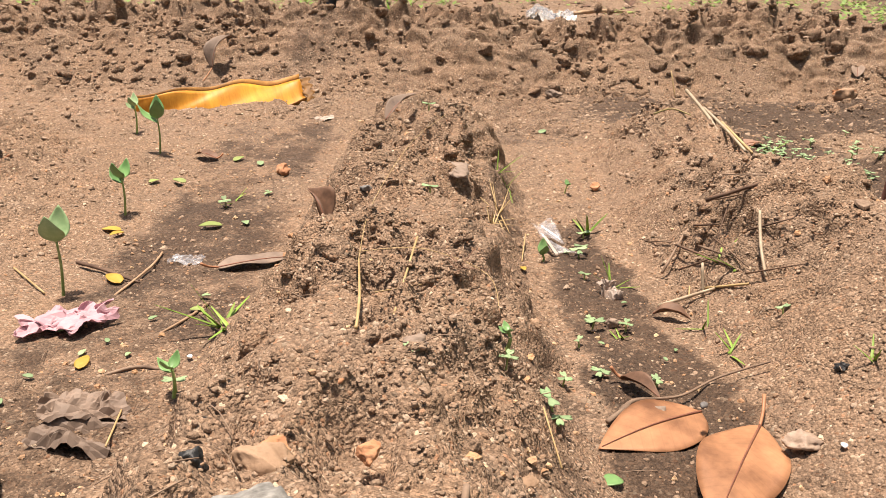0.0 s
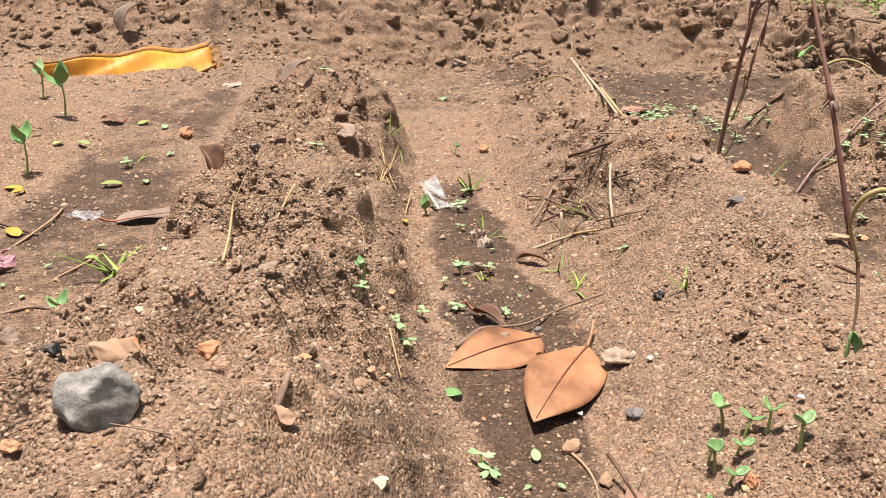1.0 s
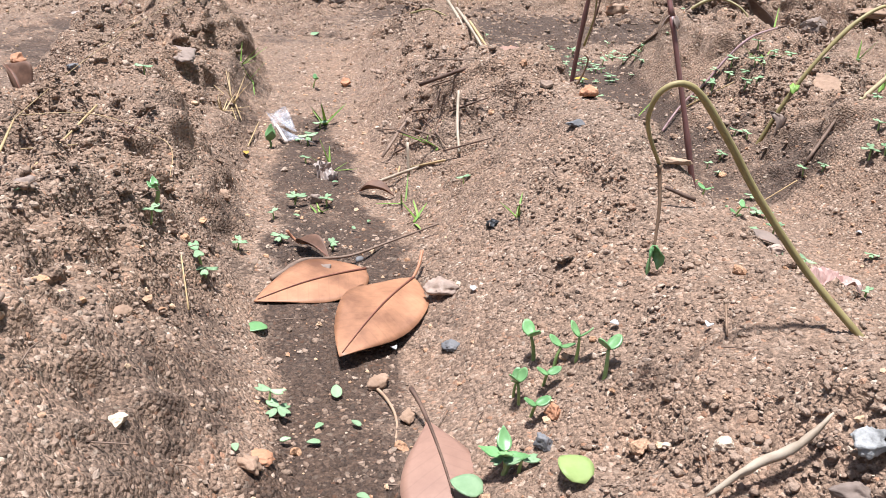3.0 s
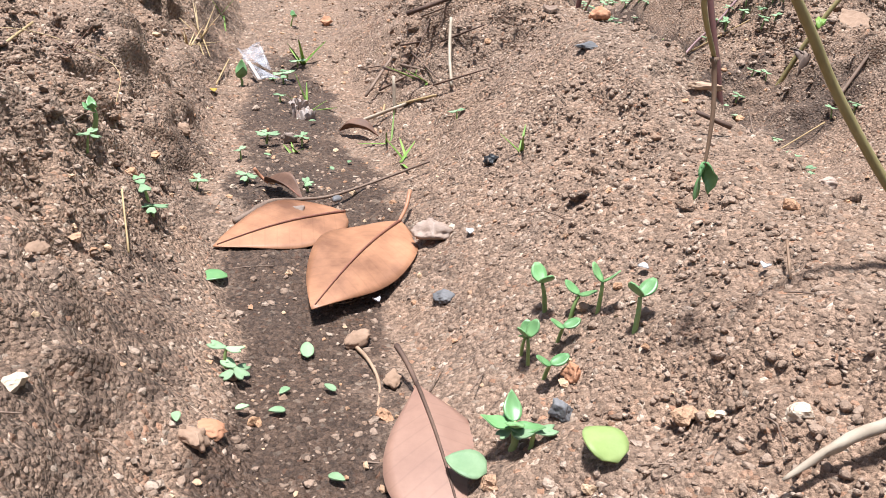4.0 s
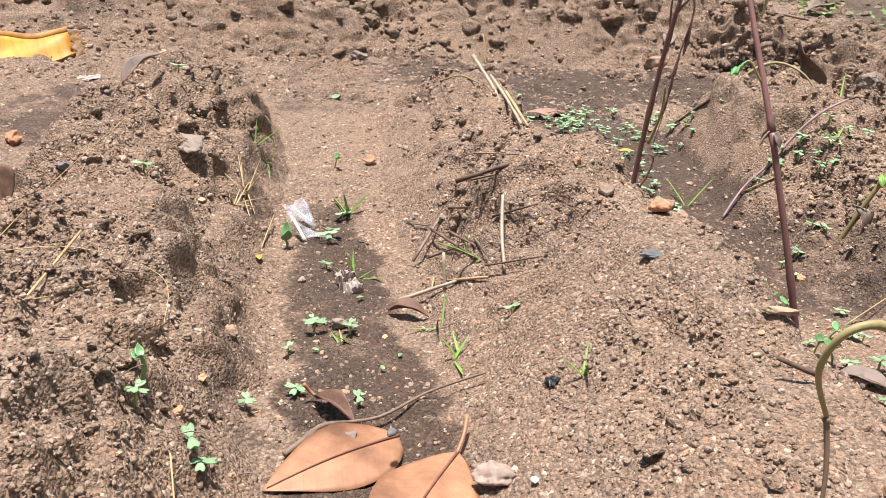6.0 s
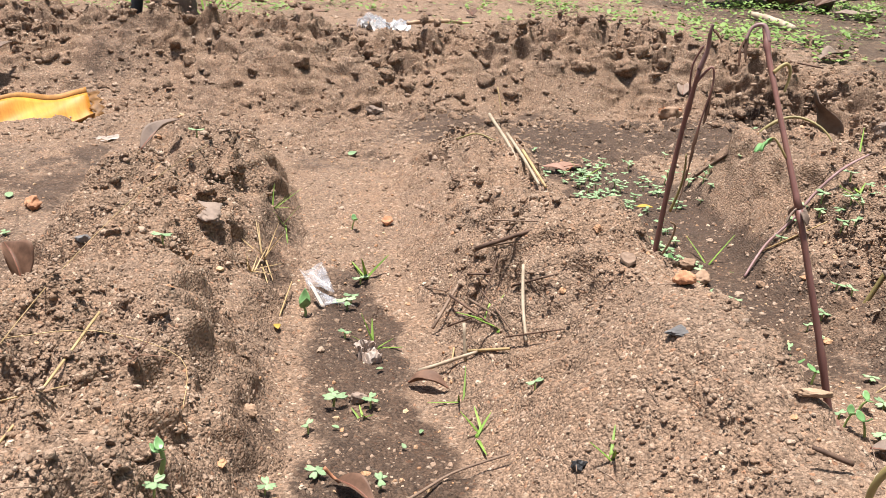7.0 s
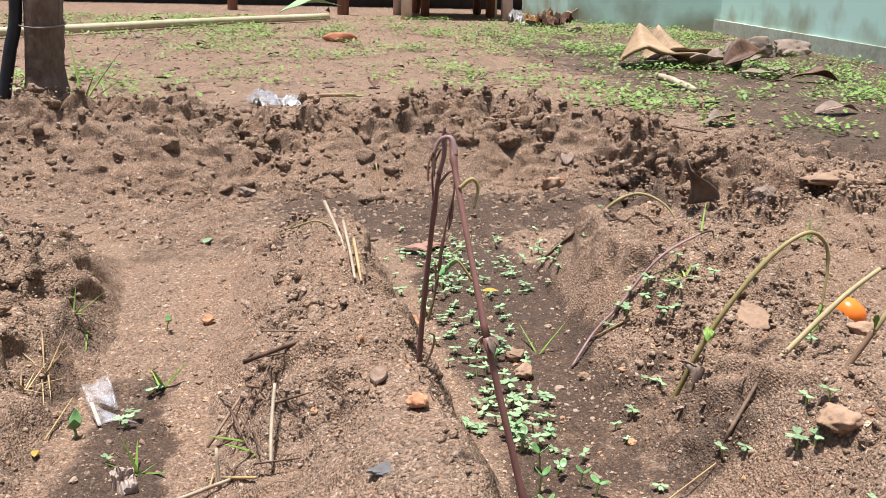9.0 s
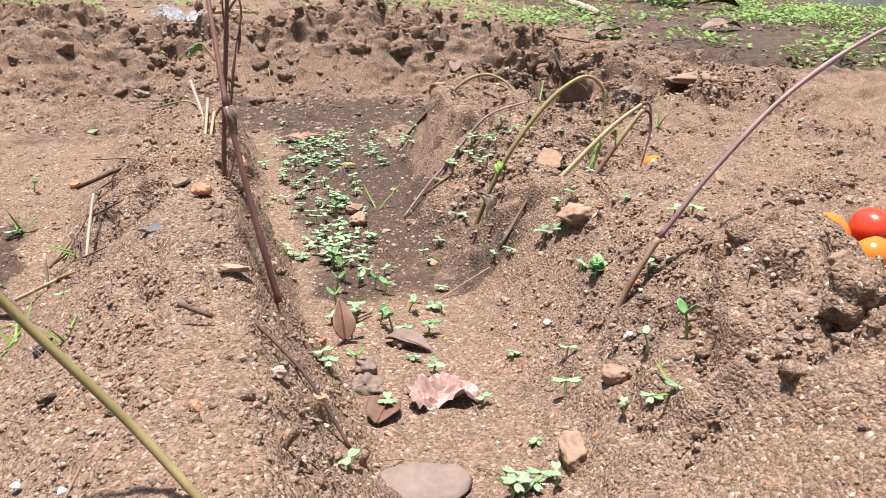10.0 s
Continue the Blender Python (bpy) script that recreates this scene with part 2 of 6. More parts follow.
    l.new(wet.outputs["Result"], b.inputs["Base Color"])
    rr = n.new("ShaderNodeMapRange"); rr.inputs["To Min"].default_value, rr.inputs["To Max"].default_value = 0.95, 0.62
    l.new(at.outputs["Fac"], rr.inputs["Value"]); l.new(rr.outputs["Result"], b.inputs["Roughness"])
    b.inputs["Specular IOR Level"].default_value = 0.25
    bump = n.new("ShaderNodeBump"); bump.inputs["Strength"].default_value, bump.inputs["Distance"].default_value = 1.0, 0.0056
    mix = n.new("ShaderNodeMath"); mix.operation = "ADD"
    l.new(relief.outputs["Fac"], mix.inputs[0])
    few = n.new("ShaderNodeMath"); few.operation = "MULTIPLY"; few.inputs[1].default_value = -0.42
    l.new(vor.outputs["Distance"], few.inputs[0]); l.new(few.outputs[0], mix.inputs[1])
    l.new(mix.outputs[0], bump.inputs["Height"]); l.new(bump.outputs["Normal"], b.inputs["Normal"])
    return m


SOIL = soil()


def band(x, left, right, soft):
    return ease(left - soft, left + soft, x) * (1 - ease(right - soft, right + soft, x))


def moisture(x, y, rough, down):
    """Damp, silted stretches along the furrows and the cross trench, with dry sandy streaks between."""
    n = waves(x, y, 0.13, 81) * 0.5 + waves(x, y, 0.05, 82) * 0.3 + waves(x, y, 0.02, 83) * 0.2
    xn = x + 0.014 * waves(x, y, 0.07, 84) + 0.007 * waves(x, y, 0.022, 85)
    yn = y + 0.05 * waves(x, y, 0.12, 86)
    mid = band(xn, 0.152, along(y, (0.4, 0.25), (0.7, 0.285), (1.0, 0.26), (1.3, 0.23)), 0.014) * (1 - 0.9 * ease(1.16, 1.34, yn))
    foot = along(y, (0.5, 0.8), (0.75, 0.9)) * band(xn, along(y, (0.4, 0.055), (0.6, 0.075), (0.8, 0.085), (1.0, 0.075), (1.6, 0.085)), 0.124, 0.016) * (1 - ease(1.45, 1.65, yn))  # along the ridge's foot
    hollow = band(xn, 0.115, 0.33, 0.03) * band(yn, 1.78, 2.2, 0.06)
    edge = band(xn, 0.29, 0.335, 0.015) * band(yn, 0.50, 0.72, 0.04) * 0.8
    left = band(xn, -0.46, -0.24, 0.035) * (0.75 + 0.5 * n) * (1 - 0.5 * ease(1.75, 1.95, yn))
    right = band(xn, 0.625, along(y, (0.8, 0.74), (1.0, 0.80), (1.3, 0.83), (1.9, 0.86)), 0.02) * band(yn, 0.91, 2.1, 0.07)
    shelf = band(xn, 0.78, 0.87, 0.015) * band(yn, 0.92, 1.22, 0.04) * 0.7
    trench = band(yn, 2.02, 2.40, 0.06) * (0.35 + 0.65 * ease(0.25, 0.5, xn)) * (1 - ease(1.25, 1.5, xn)) * ease(-0.5, -0.1, xn)
    m = np.maximum.reduce([mid, foot * 0.55, hollow * 0.4, 0.4 * edge, left * 0.85, right, shelf, trench])
    m = np.clip(m * (1.0 + 0.55 * n), 0, 1)
    lone = 0.25 * ease(0.42, 0.62, waves(x, y, 0.09, 87) * 0.7 + waves(x, y, 0.03, 88) * 0.3) * (1 - down)  # freshly turned, still damp
    shade_side = ease(1.45, 1.95, x + 0.2 * n) * ease(1.95, 2.4, y + 0.2 * n) * (1 - 0.6 * ease(5.0, 8.0, y))  # damp ground along the wall
    return np.clip(np.maximum.reduce([m, lone, 0.26 * down + 0.3 * down * n, 0.80 * shade_side + 0.3 * n * shade_side]), 0, 1)


def graded(start, step, end, grow, limit):
    out, v, s = [start], start, step
    while v < end:
        v += s; s = min(s * grow, limit); out.append(v)
    return out


def lay_ground():
    gx = np.array([-v for v in reversed(graded(1.15, 0.007, 60, 1.08, 9.0))] + list(np.arange(-1.143, -0.34, 0.007)) + list(np.arange(-0.336, 0.62, 0.0040)) + list(np.arange(0.6225, 1.06, 0.0046)) + list(np.arange(1.063, 1.70, 0.0058)) + graded(1.703, 0.0055, 60, 1.06, 9.0))
    gy = np.array([-v for v in reversed(graded(-0.16, 0.004, 40, 1.2, 9.0))] + list(np.arange(0.1625, 0.26, 0.0028)) + list(np.arange(0.26, 0.72, 0.0038)) + graded(0.7235, 0.0038, 2.2, 1.0033, 9.0)
                  + list(np.arange(2.209, 2.75, 0.005)) + graded(2.755, 0.006, 3.2, 1.015, 9.0) + graded(3.215, 0.014, 90, 1.06, 9.0))
    x, y = [a.ravel() for a in np.meshgrid(gx, gy)]
    w, h = len(gx), len(gy)
    z, rough, down = shape(x, y)
    out = crumble(x, y, z, rough).reshape(h, w)
    stand = 1.15 + 0.4 * ease(1.0, 1.15, rough).reshape(h, w)
    dx, dy = stand[:, 1:] * np.diff(gx)[None, :], stand[1:] * np.diff(gy)[:, None]
    for _ in range(7):  # loose soil cannot stand steeper than this
        out[:, 1:] = np.minimum(out[:, 1:], out[:, :-1] + dx); out[:, :-1] = np.minimum(out[:, :-1], out[:, 1:] + dx)
        out[1:] = np.minimum(out[1:], out[:-1] + dy); out[:-1] = np.minimum(out[:-1], out[1:] + dy)
    out = out.ravel()
    moist = moisture(x, y, rough, down)
    # clods grow out of the slope, not straight up
    flat = z.reshape(h, w)
    nx, ny = -np.gradient(flat, gx, axis=1).ravel(), -np.gradient(flat, gy, axis=0).ravel()
    ln = np.sqrt(nx * nx + ny * ny + 1)
    x, y, z = x + out * nx / ln, y + out * ny / ln, z + out / ln + 0.002 * waves(x, y, 0.4, 73)
    k = (np.arange(w - 1)[None, :] + w * np.arange(h - 1)[:, None]).ravel()
    quads = np.stack([k, k + 1, k + w + 1, k + w], 1).ravel().astype(np.int32)
    me = bpy.data.meshes.new("ground")
    me.vertices.add(w * h); me.vertices.foreach_set("co", np.stack([x, y, z], 1).ravel())
    me.loops.add(len(quads)); me.loops.foreach_set("vertex_index", quads)
    me.polygons.add(len(k)); me.polygons.foreach_set("loop_start", np.arange(0, len(quads), 4, dtype=np.int32))
    me.update(); me.validate()
    me.polygons.foreach_set("use_smooth", np.ones(len(k), bool))
    at = me.attributes.new("moist", "FLOAT", "POINT")
    at.data.foreach_set("value", moist)
    me.materials.append(SOIL)
    return tagged(new("ground", me), "crumbly brown tilled garden soil in ridges and furrows", "soil", kind="structure")


lay_ground()

# ---- materials ----
def stuffed(name, low, high, scale=60.0, rough=0.7, bump=0.4, depth=0.001, detail=6.0, spec=0.3, glow_through=0.0, vary=0.15, stretch=(1, 1, 1), coarse=None, veins=0.0):
    """A surface whose colour runs from low to high over fine and coarse noise; vary: how much each object differs;
    glow_through: the share of light that passes thin blades."""
    m, n, l, b = shader(name)
    co = n.new("ShaderNodeTexCoord")
    mp = n.new("ShaderNodeMapping"); mp.inputs["Scale"].default_value = stretch
    l.new(co.outputs["Object"], mp.inputs["Vector"])
    info = n.new("ShaderNodeObjectInfo")
    a = n.new("ShaderNodeTexNoise"); a.noise_dimensions = "4D"
    a.inputs["Scale"].default_value, a.inputs["Detail"].default_value, a.inputs["Roughness"].default_value = scale, detail, 0.65
    c = n.new("ShaderNodeTexNoise"); c.noise_dimensions = "4D"
    c.inputs["Scale"].default_value, c.inputs["Detail"].default_value = coarse or scale * 0.18, 4.0
    mul = n.new("ShaderNodeMath"); mul.operation = "MULTIPLY"; mul.inputs[1].default_value = 37.0
    l.new(info.outputs["Random"], mul.inputs[0])
    for t in (a, c):
        l.new(mp.outputs["Vector"], t.inputs["Vector"]); l.new(mul.outputs[0], t.inputs["W"])
    add = n.new("ShaderNodeMath"); add.operation = "ADD"
    l.new(a.outputs["Fac"], add.inputs[0]); l.new(c.outputs["Fac"], add.inputs[1])
    ramp = n.new("ShaderNodeValToRGB"); e = ramp.color_ramp.elements
    e[0].position, e[0].color = 0.36, (*low, 1)
    e[1].position, e[1].color = 0.64, (*high, 1)
    half = n.new("ShaderNodeMath"); half.operation = "MULTIPLY"; half.inputs[1].default_value = 0.5
    l.new(add.outputs[0], half.inputs[0]); l.new(half.outputs[0], ramp.inputs["Fac"])
    hsv = n.new("ShaderNodeHueSaturation")
    mr = n.new("ShaderNodeMapRange"); mr.inputs["To Min"].default_value, mr.inputs["To Max"].default_value = 1 - vary, 1 + vary
    l.new(info.outputs["Random"], mr.inputs["Value"]); l.new(mr.outputs["Result"], hsv.inputs["Value"])
    l.new(ramp.outputs["Color"], hsv.inputs["Color"]); l.new(hsv.outputs["Color"], b.inputs["Base Color"])
    b.inputs["Roughness"].default_value, b.inputs["Specular IOR Level"].default_value = rough, spec
    bp = n.new("ShaderNodeBump"); bp.inputs["Strength"].default_value, bp.inputs["Distance"].default_value = bump, depth
    l.new(a.outputs["Fac"], bp.inputs["Height"]); l.new(bp.outputs["Normal"], b.inputs["Normal"])
    if veins:  # side veins slanting off the midrib
        sx = n.new("ShaderNodeSeparateXYZ"); l.new(co.outputs["Object"], sx.inputs[0])
        ab, sl, sn = n.new("ShaderNodeMath"), n.new("ShaderNodeMath"), n.new("ShaderNodeMath")
        ab.operation, sl.operation, sn.operation = "ABSOLUTE", "MULTIPLY_ADD", "PINGPONG"
        l.new(sx.outputs["X"], ab.inputs[0]); l.new(ab.outputs[0], sl.inputs[0]); sl.inputs[1].default_value = -0.55
        l.new(sx.outputs["Y"], sl.inputs[2]); l.new(sl.outputs[0], sn.inputs[0]); sn.inputs[1].default_value = veins / 2
        vr = n.new("ShaderNodeMapRange"); vr.inputs["From Max"].default_value = veins * 0.09
        vr.inputs["To Min"].default_value, vr.inputs["To Max"].default_value = 0.91, 1.0
        l.new(sn.outputs[0], vr.inputs["Value"])
        mm = n.new("ShaderNodeMath"); mm.operation = "MULTIPLY"
        l.new(vr.outputs["Result"], mm.inputs[0]); l.new(mr.outputs["Result"], mm.inputs[1]); l.new(mm.outputs[0], hsv.inputs["Value"])
        hh = n.new("ShaderNodeMath"); hh.operation = "ADD"
        l.new(vr.outputs["Result"], hh.inputs[0]); l.new(a.outputs["Fac"], hh.inputs[1]); l.new(hh.outputs[0], bp.inputs["Height"])
    if glow_through:
        tr, mx = n.new("ShaderNodeBsdfTranslucent"), n.new("ShaderNodeMixShader")
        mx.inputs[0].default_value = glow_through
        l.new(hsv.outputs["Color"], tr.inputs["Color"])
        l.new(b.outputs[0], mx.inputs[1]); l.new(tr.outputs[0], mx.inputs[2])
        l.new(mx.outputs[0], n["Material Output"].inputs["Surface"])
    return m


def gravel(name, colours, rough=0.75):
    """Small stones: every one its own colour."""
    m, n, l, b = shader(name)
    geo = n.new("ShaderNodeNewGeometry")
    ramp = n.new("ShaderNodeValToRGB"); ramp.color_ramp.interpolation = "CONSTANT"
    e = ramp.color_ramp.elements
    while len(e) < len(colours): e.new(0.5)
    for i, c in enumerate(colours):
        e[i].position, e[i].color = i / len(colours), (*c, 1)
    l.new(geo.outputs["Random Per Island"], ramp.inputs["Fac"])
    t = n.new("ShaderNodeTexNoise"); t.inputs["Scale"].default_value, t.inputs["Detail"].default_value = 260.0, 5.0
    l.new(geo.outputs["Position"], t.inputs["Vector"])
    mr = n.new("ShaderNodeMapRange"); mr.inputs["To Min"].default_value, mr.inputs["To Max"].default_value = 0.6, 1.35
    l.new(t.outputs["Fac"], mr.inputs["Value"])
    hsv = n.new("ShaderNodeHueSaturation"); l.new(mr.outputs["Result"], hsv.inputs["Value"])
    l.new(ramp.outputs["Color"], hsv.inputs["Color"]); l.new(hsv.outputs["Color"], b.inputs["Base Color"])
    b.inputs["Roughness"].default_value, b.inputs["Specular IOR Level"].default_value = rough, 0.3
    bp = n.new("ShaderNodeBump"); bp.inputs["Strength"].default_value, bp.inputs["Distance"].default_value = 1.0, 0.0040
    l.new(t.outputs["Fac"], bp.inputs["Height"]); l.new(bp.outputs["Normal"], b.inputs["Normal"])
    return m


def film_plastic():
    m, n, l, b = shader("clear_plastic_film")
    b.inputs["Base Color"].default_value = (0.52, 0.52, 0.55, 1)
    b.inputs["Roughness"].default_value, b.inputs["Specular IOR Level"].default_value = 0.18, 0.7
    t, mx = n.new("ShaderNodeBsdfTransparent"), n.new("ShaderNodeMixShader")
    no = n.new("ShaderNodeTexNoise"); no.inputs["Scale"].default_value = 45.0
    co = n.new("ShaderNodeTexCoord"); l.new(co.outputs["Object"], no.inputs["Vector"])
    mr = n.new("ShaderNodeMapRange"); mr.inputs["From Min"].default_value, mr.inputs["From Max"].default_value = 0.35, 0.65
    mr.inputs["To Min"].default_value, mr.inputs["To Max"].default_value = 0.05, 0.30
    l.new(no.outputs["Fac"], mr.inputs["Value"]); l.new(mr.outputs["Result"], mx.inputs[0])
    l.new(t.outputs[0], mx.inputs[1]); l.new(b.outputs[0], mx.inputs[2])
    l.new(mx.outputs[0], n["Material Output"].inputs["Surface"])
    return m


BROWN_LEAF = stuffed("fallen_leaf_tan", (0.14, 0.062, 0.032), (0.43, 0.212, 0.11), 34, 0.5, 0.25, 0.0006, spec=0.3, glow_through=0.12, vary=0.05, coarse=16, veins=0.011)
PALE_LEAF = stuffed("fallen_leaf_dusty", (0.21, 0.115, 0.08), (0.31, 0.18, 0.125), 60, 0.55, 0.25, 0.0006, spec=0.4, glow_through=0.1, vary=0.05, veins=0.011)
DARK_LEAF = stuffed("withered_leaf", (0.055, 0.028, 0.018), (0.20, 0.11, 0.07), 80, 0.6, 0.4, 0.0008, glow_through=0.1)
GREY_LEAF = stuffed("old_leaf_greyed", (0.11, 0.078, 0.062), (0.27, 0.195, 0.15), 50, 0.65, 0.3, 0.0008, glow_through=0.08)
MIDRIB = stuffed("leaf_midrib", (0.10, 0.035, 0.025), (0.20, 0.085, 0.05), 120, 0.5, 0.2, 0.0004)
PETIOLE = stuffed("leaf_stalk", (0.30, 0.13, 0.07), (0.45, 0.22, 0.12), 120, 0.5, 0.2, 0.0004)
BANANA = stuffed("banana_leaf_yellow", (0.38, 0.14, 0.015), (0.64, 0.31, 0.04), 34, 0.5, 0.4, 0.001, glow_through=0.2, stretch=(0.3, 3, 1))
BANANA_EDGE = stuffed("banana_leaf_brown", (0.10, 0.045, 0.015), (0.42, 0.20, 0.05), 50, 0.6, 0.4, 0.001, glow_through=0.1)
SEED_LEAF = stuffed("seed_leaf_green", (0.11, 0.24, 0.08), (0.21, 0.36, 0.14), 70, 0.4, 0.15, 0.0004, spec=0.5, glow_through=0.15, vary=0.2)
CLOVER_LEAF = stuffed("clover_leaf_green", (0.16, 0.26, 0.12), (0.31, 0.41, 0.23), 90, 0.55, 0.15, 0.0004, glow_through=0.15, vary=0.25)
GRASS = stuffed("grass_green", (0.13, 0.24, 0.035), (0.27, 0.38, 0.08), 60, 0.5, 0.2, 0.0004, glow_through=0.2, vary=0.25)
YELLOW_LEAF = stuffed("yellowed_leaf", (0.40, 0.24, 0.035), (0.58, 0.40, 0.09), 70, 0.5, 0.2, 0.0005, glow_through=0.25)
LIME_LEAF = stuffed("yellow_green_leaf", (0.22, 0.29, 0.08), (0.36, 0.42, 0.16), 60, 0.5, 0.2, 0.0005, glow_through=0.25)
SPROUT_STEM = stuffed("sprout_stem", (0.14, 0.24, 0.06), (0.32, 0.36, 0.14), 90, 0.5, 0.1, 0.0003)
PURPLE_STEM = stuffed("plant_stem_purple", (0.10, 0.040, 0.036), (0.215, 0.105, 0.085), 55, 0.45, 0.4, 0.0009, spec=0.4, stretch=(1, 1, 0.12), coarse=12)
VIOLET_STEM = stuffed("plant_stem_violet", (0.15, 0.080, 0.080), (0.29, 0.185, 0.175), 55, 0.45, 0.35, 0.0009, stretch=(1, 1, 0.15), coarse=10)
OLIVE_STEM = stuffed("plant_stem_olive", (0.165, 0.128, 0.048), (0.33, 0.265, 0.115), 60, 0.5, 0.35, 0.0008, stretch=(1, 1, 0.2), coarse=10)
STRAW_STEM = stuffed("plant_stem_straw", (0.24, 0.18, 0.085), (0.42, 0.34, 0.19), 60, 0.5, 0.35, 0.0008, stretch=(1, 1, 0.2), coarse=10)
BROWN_STEM = stuffed("plant_stem_brown", (0.13, 0.075, 0.045), (0.28, 0.18, 0.11), 60, 0.6, 0.45, 0.001, stretch=(1, 1, 0.3), coarse=10)
STRAW = stuffed("dry_straw", (0.25, 0.16, 0.07), (0.43, 0.32, 0.165), 90, 0.55, 0.3, 0.0005, stretch=(1, 1, 0.2))
WHITE_STRAW = stuffed("bleached_straw", (0.27, 0.20, 0.135), (0.47, 0.39, 0.29), 90, 0.55, 0.3, 0.0005)
TWIG = stuffed("dry_twig", (0.10, 0.062, 0.042), (0.28, 0.195, 0.14), 110, 0.75, 0.7, 0.001)
DARK_TWIG = stuffed("dark_twig", (0.05, 0.028, 0.02), (0.15, 0.09, 0.06), 110, 0.75, 0.7, 0.001)
WOOD_CHIP = stuffed("weathered_wood", (0.20, 0.12, 0.07), (0.38, 0.26, 0.17), 70, 0.7, 0.6, 0.001, stretch=(1, 1, 0.2))
GREY_STONE = stuffed("grey_granite", (0.085, 0.08, 0.073), (0.42, 0.405, 0.38), 150, 0.7, 0.9, 0.002, coarse=28)
WHITE_STONE = stuffed("pale_quartz", (0.24, 0.165, 0.12), (0.40, 0.30, 0.235), 120, 0.6, 0.6, 0.0015)
RED_STONE = stuffed("rusty_laterite", (0.27, 0.12, 0.06), (0.46, 0.24, 0.135), 110, 0.85, 0.9, 0.002, coarse=30)
BUFF_STONE = stuffed("buff_stone", (0.185, 0.112, 0.068), (0.34, 0.225, 0.15), 110, 0.8, 0.8, 0.0018)
FLAT_STONE = stuffed("flat_grey_stone", (0.13, 0.095, 0.074), (0.25, 0.185, 0.145), 90, 0.75, 0.6, 0.0012)
SLATE = stuffed("dark_slate", (0.07, 0.065, 0.065), (0.17, 0.16, 0.155), 110, 0.6, 0.5, 0.001)
COAL = stuffed("charcoal", (0.008, 0.008, 0.009), (0.03, 0.03, 0.032), 120, 0.5, 0.9, 0.002, spec=0.5)
PINK_PAPER = stuffed("pink_crepe_paper", (0.52, 0.28, 0.33), (0.66, 0.42, 0.46), 120, 0.8, 0.7, 0.0015, glow_through=0.2)
WHITE_PAPER = stuffed("soiled_white_paper", (0.30, 0.20, 0.15), (0.50, 0.44, 0.39), 60, 0.7, 0.4, 0.001, glow_through=0.15)
PRINTED_PAPER = stuffed("printed_paper_pink", (0.34, 0.155, 0.125), (0.56, 0.43, 0.37), 42, 0.6, 0.3, 0.001, glow_through=0.15)
FILM = film_plastic()
SHELL = stuffed("white_shell", (0.38, 0.36, 0.34), (0.56, 0.54, 0.52), 90, 0.4, 0.2, 0.0005)
TOMATO_RED = stuffed("tomato_skin_red", (0.52, 0.030, 0.012), (0.62, 0.055, 0.018), 14, 0.18, 0.05, 0.0005, spec=0.6, vary=0.03)
TOMATO_ORANGE = stuffed("tomato_skin_orange", (0.66, 0.12, 0.010), (0.80, 0.22, 0.02), 14, 0.2, 0.05, 0.0005, spec=0.6, vary=0.03)
BARK = stuffed("tree_bark", (0.065, 0.042, 0.030), (0.23, 0.16, 0.12), 60, 0.85, 1.0, 0.006, stretch=(1, 1, 0.6), coarse=9)
HOSE = stuffed("black_rubber", (0.012, 0.013, 0.016), (0.03, 0.032, 0.038), 60, 0.5, 0.1, 0.0005)
WIRE = stuffed("rusty_wire", (0.10, 0.08, 0.07), (0.28, 0.24, 0.21), 90, 0.45, 0.3, 0.0004)
PIPE = stuffed("cream_plastic_pipe", (0.40, 0.34, 0.21), (0.56, 0.50, 0.34), 20, 0.45, 0.1, 0.0006)
PLASTIC = stuffed("faded_pink_plastic", (0.52, 0.36, 0.30), (0.66, 0.50, 0.43), 20, 0.5, 0.1, 0.0006)
TABLE_WOOD = stuffed("brown_painted_wood", (0.12, 0.045, 0.025), (0.24, 0.10, 0.06), 40, 0.6, 0.4, 0.001, stretch=(1, 1, 0.2))
BRICK = stuffed("red_brick", (0.30, 0.10, 0.055), (0.46, 0.19, 0.11), 60, 0.85, 0.8, 0.003)
CARD = stuffed("dry_banana_sheath", (0.22, 0.135, 0.07), (0.42, 0.30, 0.19), 40, 0.7, 0.4, 0.001, stretch=(0.25, 2.5, 1), glow_through=0.08)
CONCRETE = stuffed("mossy_concrete", (0.30, 0.32, 0.25), (0.56, 0.60, 0.50), 30, 0.85, 0.7, 0.003)
# near-black brown: the far edge's shade is put into this colour
BACKDROP_SHADE = stuffed("shade_dark_brown", (0.018, 0.013, 0.010), (0.055, 0.042, 0.032), 8, 0.9, 0.6, 0.01)
WEED = stuffed("weed_green", (0.11, 0.20, 0.04), (0.24, 0.34, 0.09), 30, 0.55, 0.2, 0.0005, glow_through=0.2)
PEBBLES = gravel("pebbles", [(0.46, 0.30, 0.18), (0.36, 0.22, 0.13), (0.48, 0.33, 0.20), (0.36, 0.20, 0.11), (0.30, 0.22, 0.16), (0.52, 0.40, 0.29), (0.42, 0.24, 0.13), (0.24, 0.17, 0.12)])
CRUMB = gravel("soil_crumbs", [(0.245, 0.168, 0.117), (0.22, 0.150, 0.104), (0.265, 0.183, 0.128), (0.235, 0.160, 0.111), (0.20, 0.133, 0.091), (0.29, 0.203, 0.145), (0.25, 0.160, 0.105), (0.225, 0.154, 0.107), (0.275, 0.192, 0.136), (0.36, 0.265, 0.195)], 0.95)


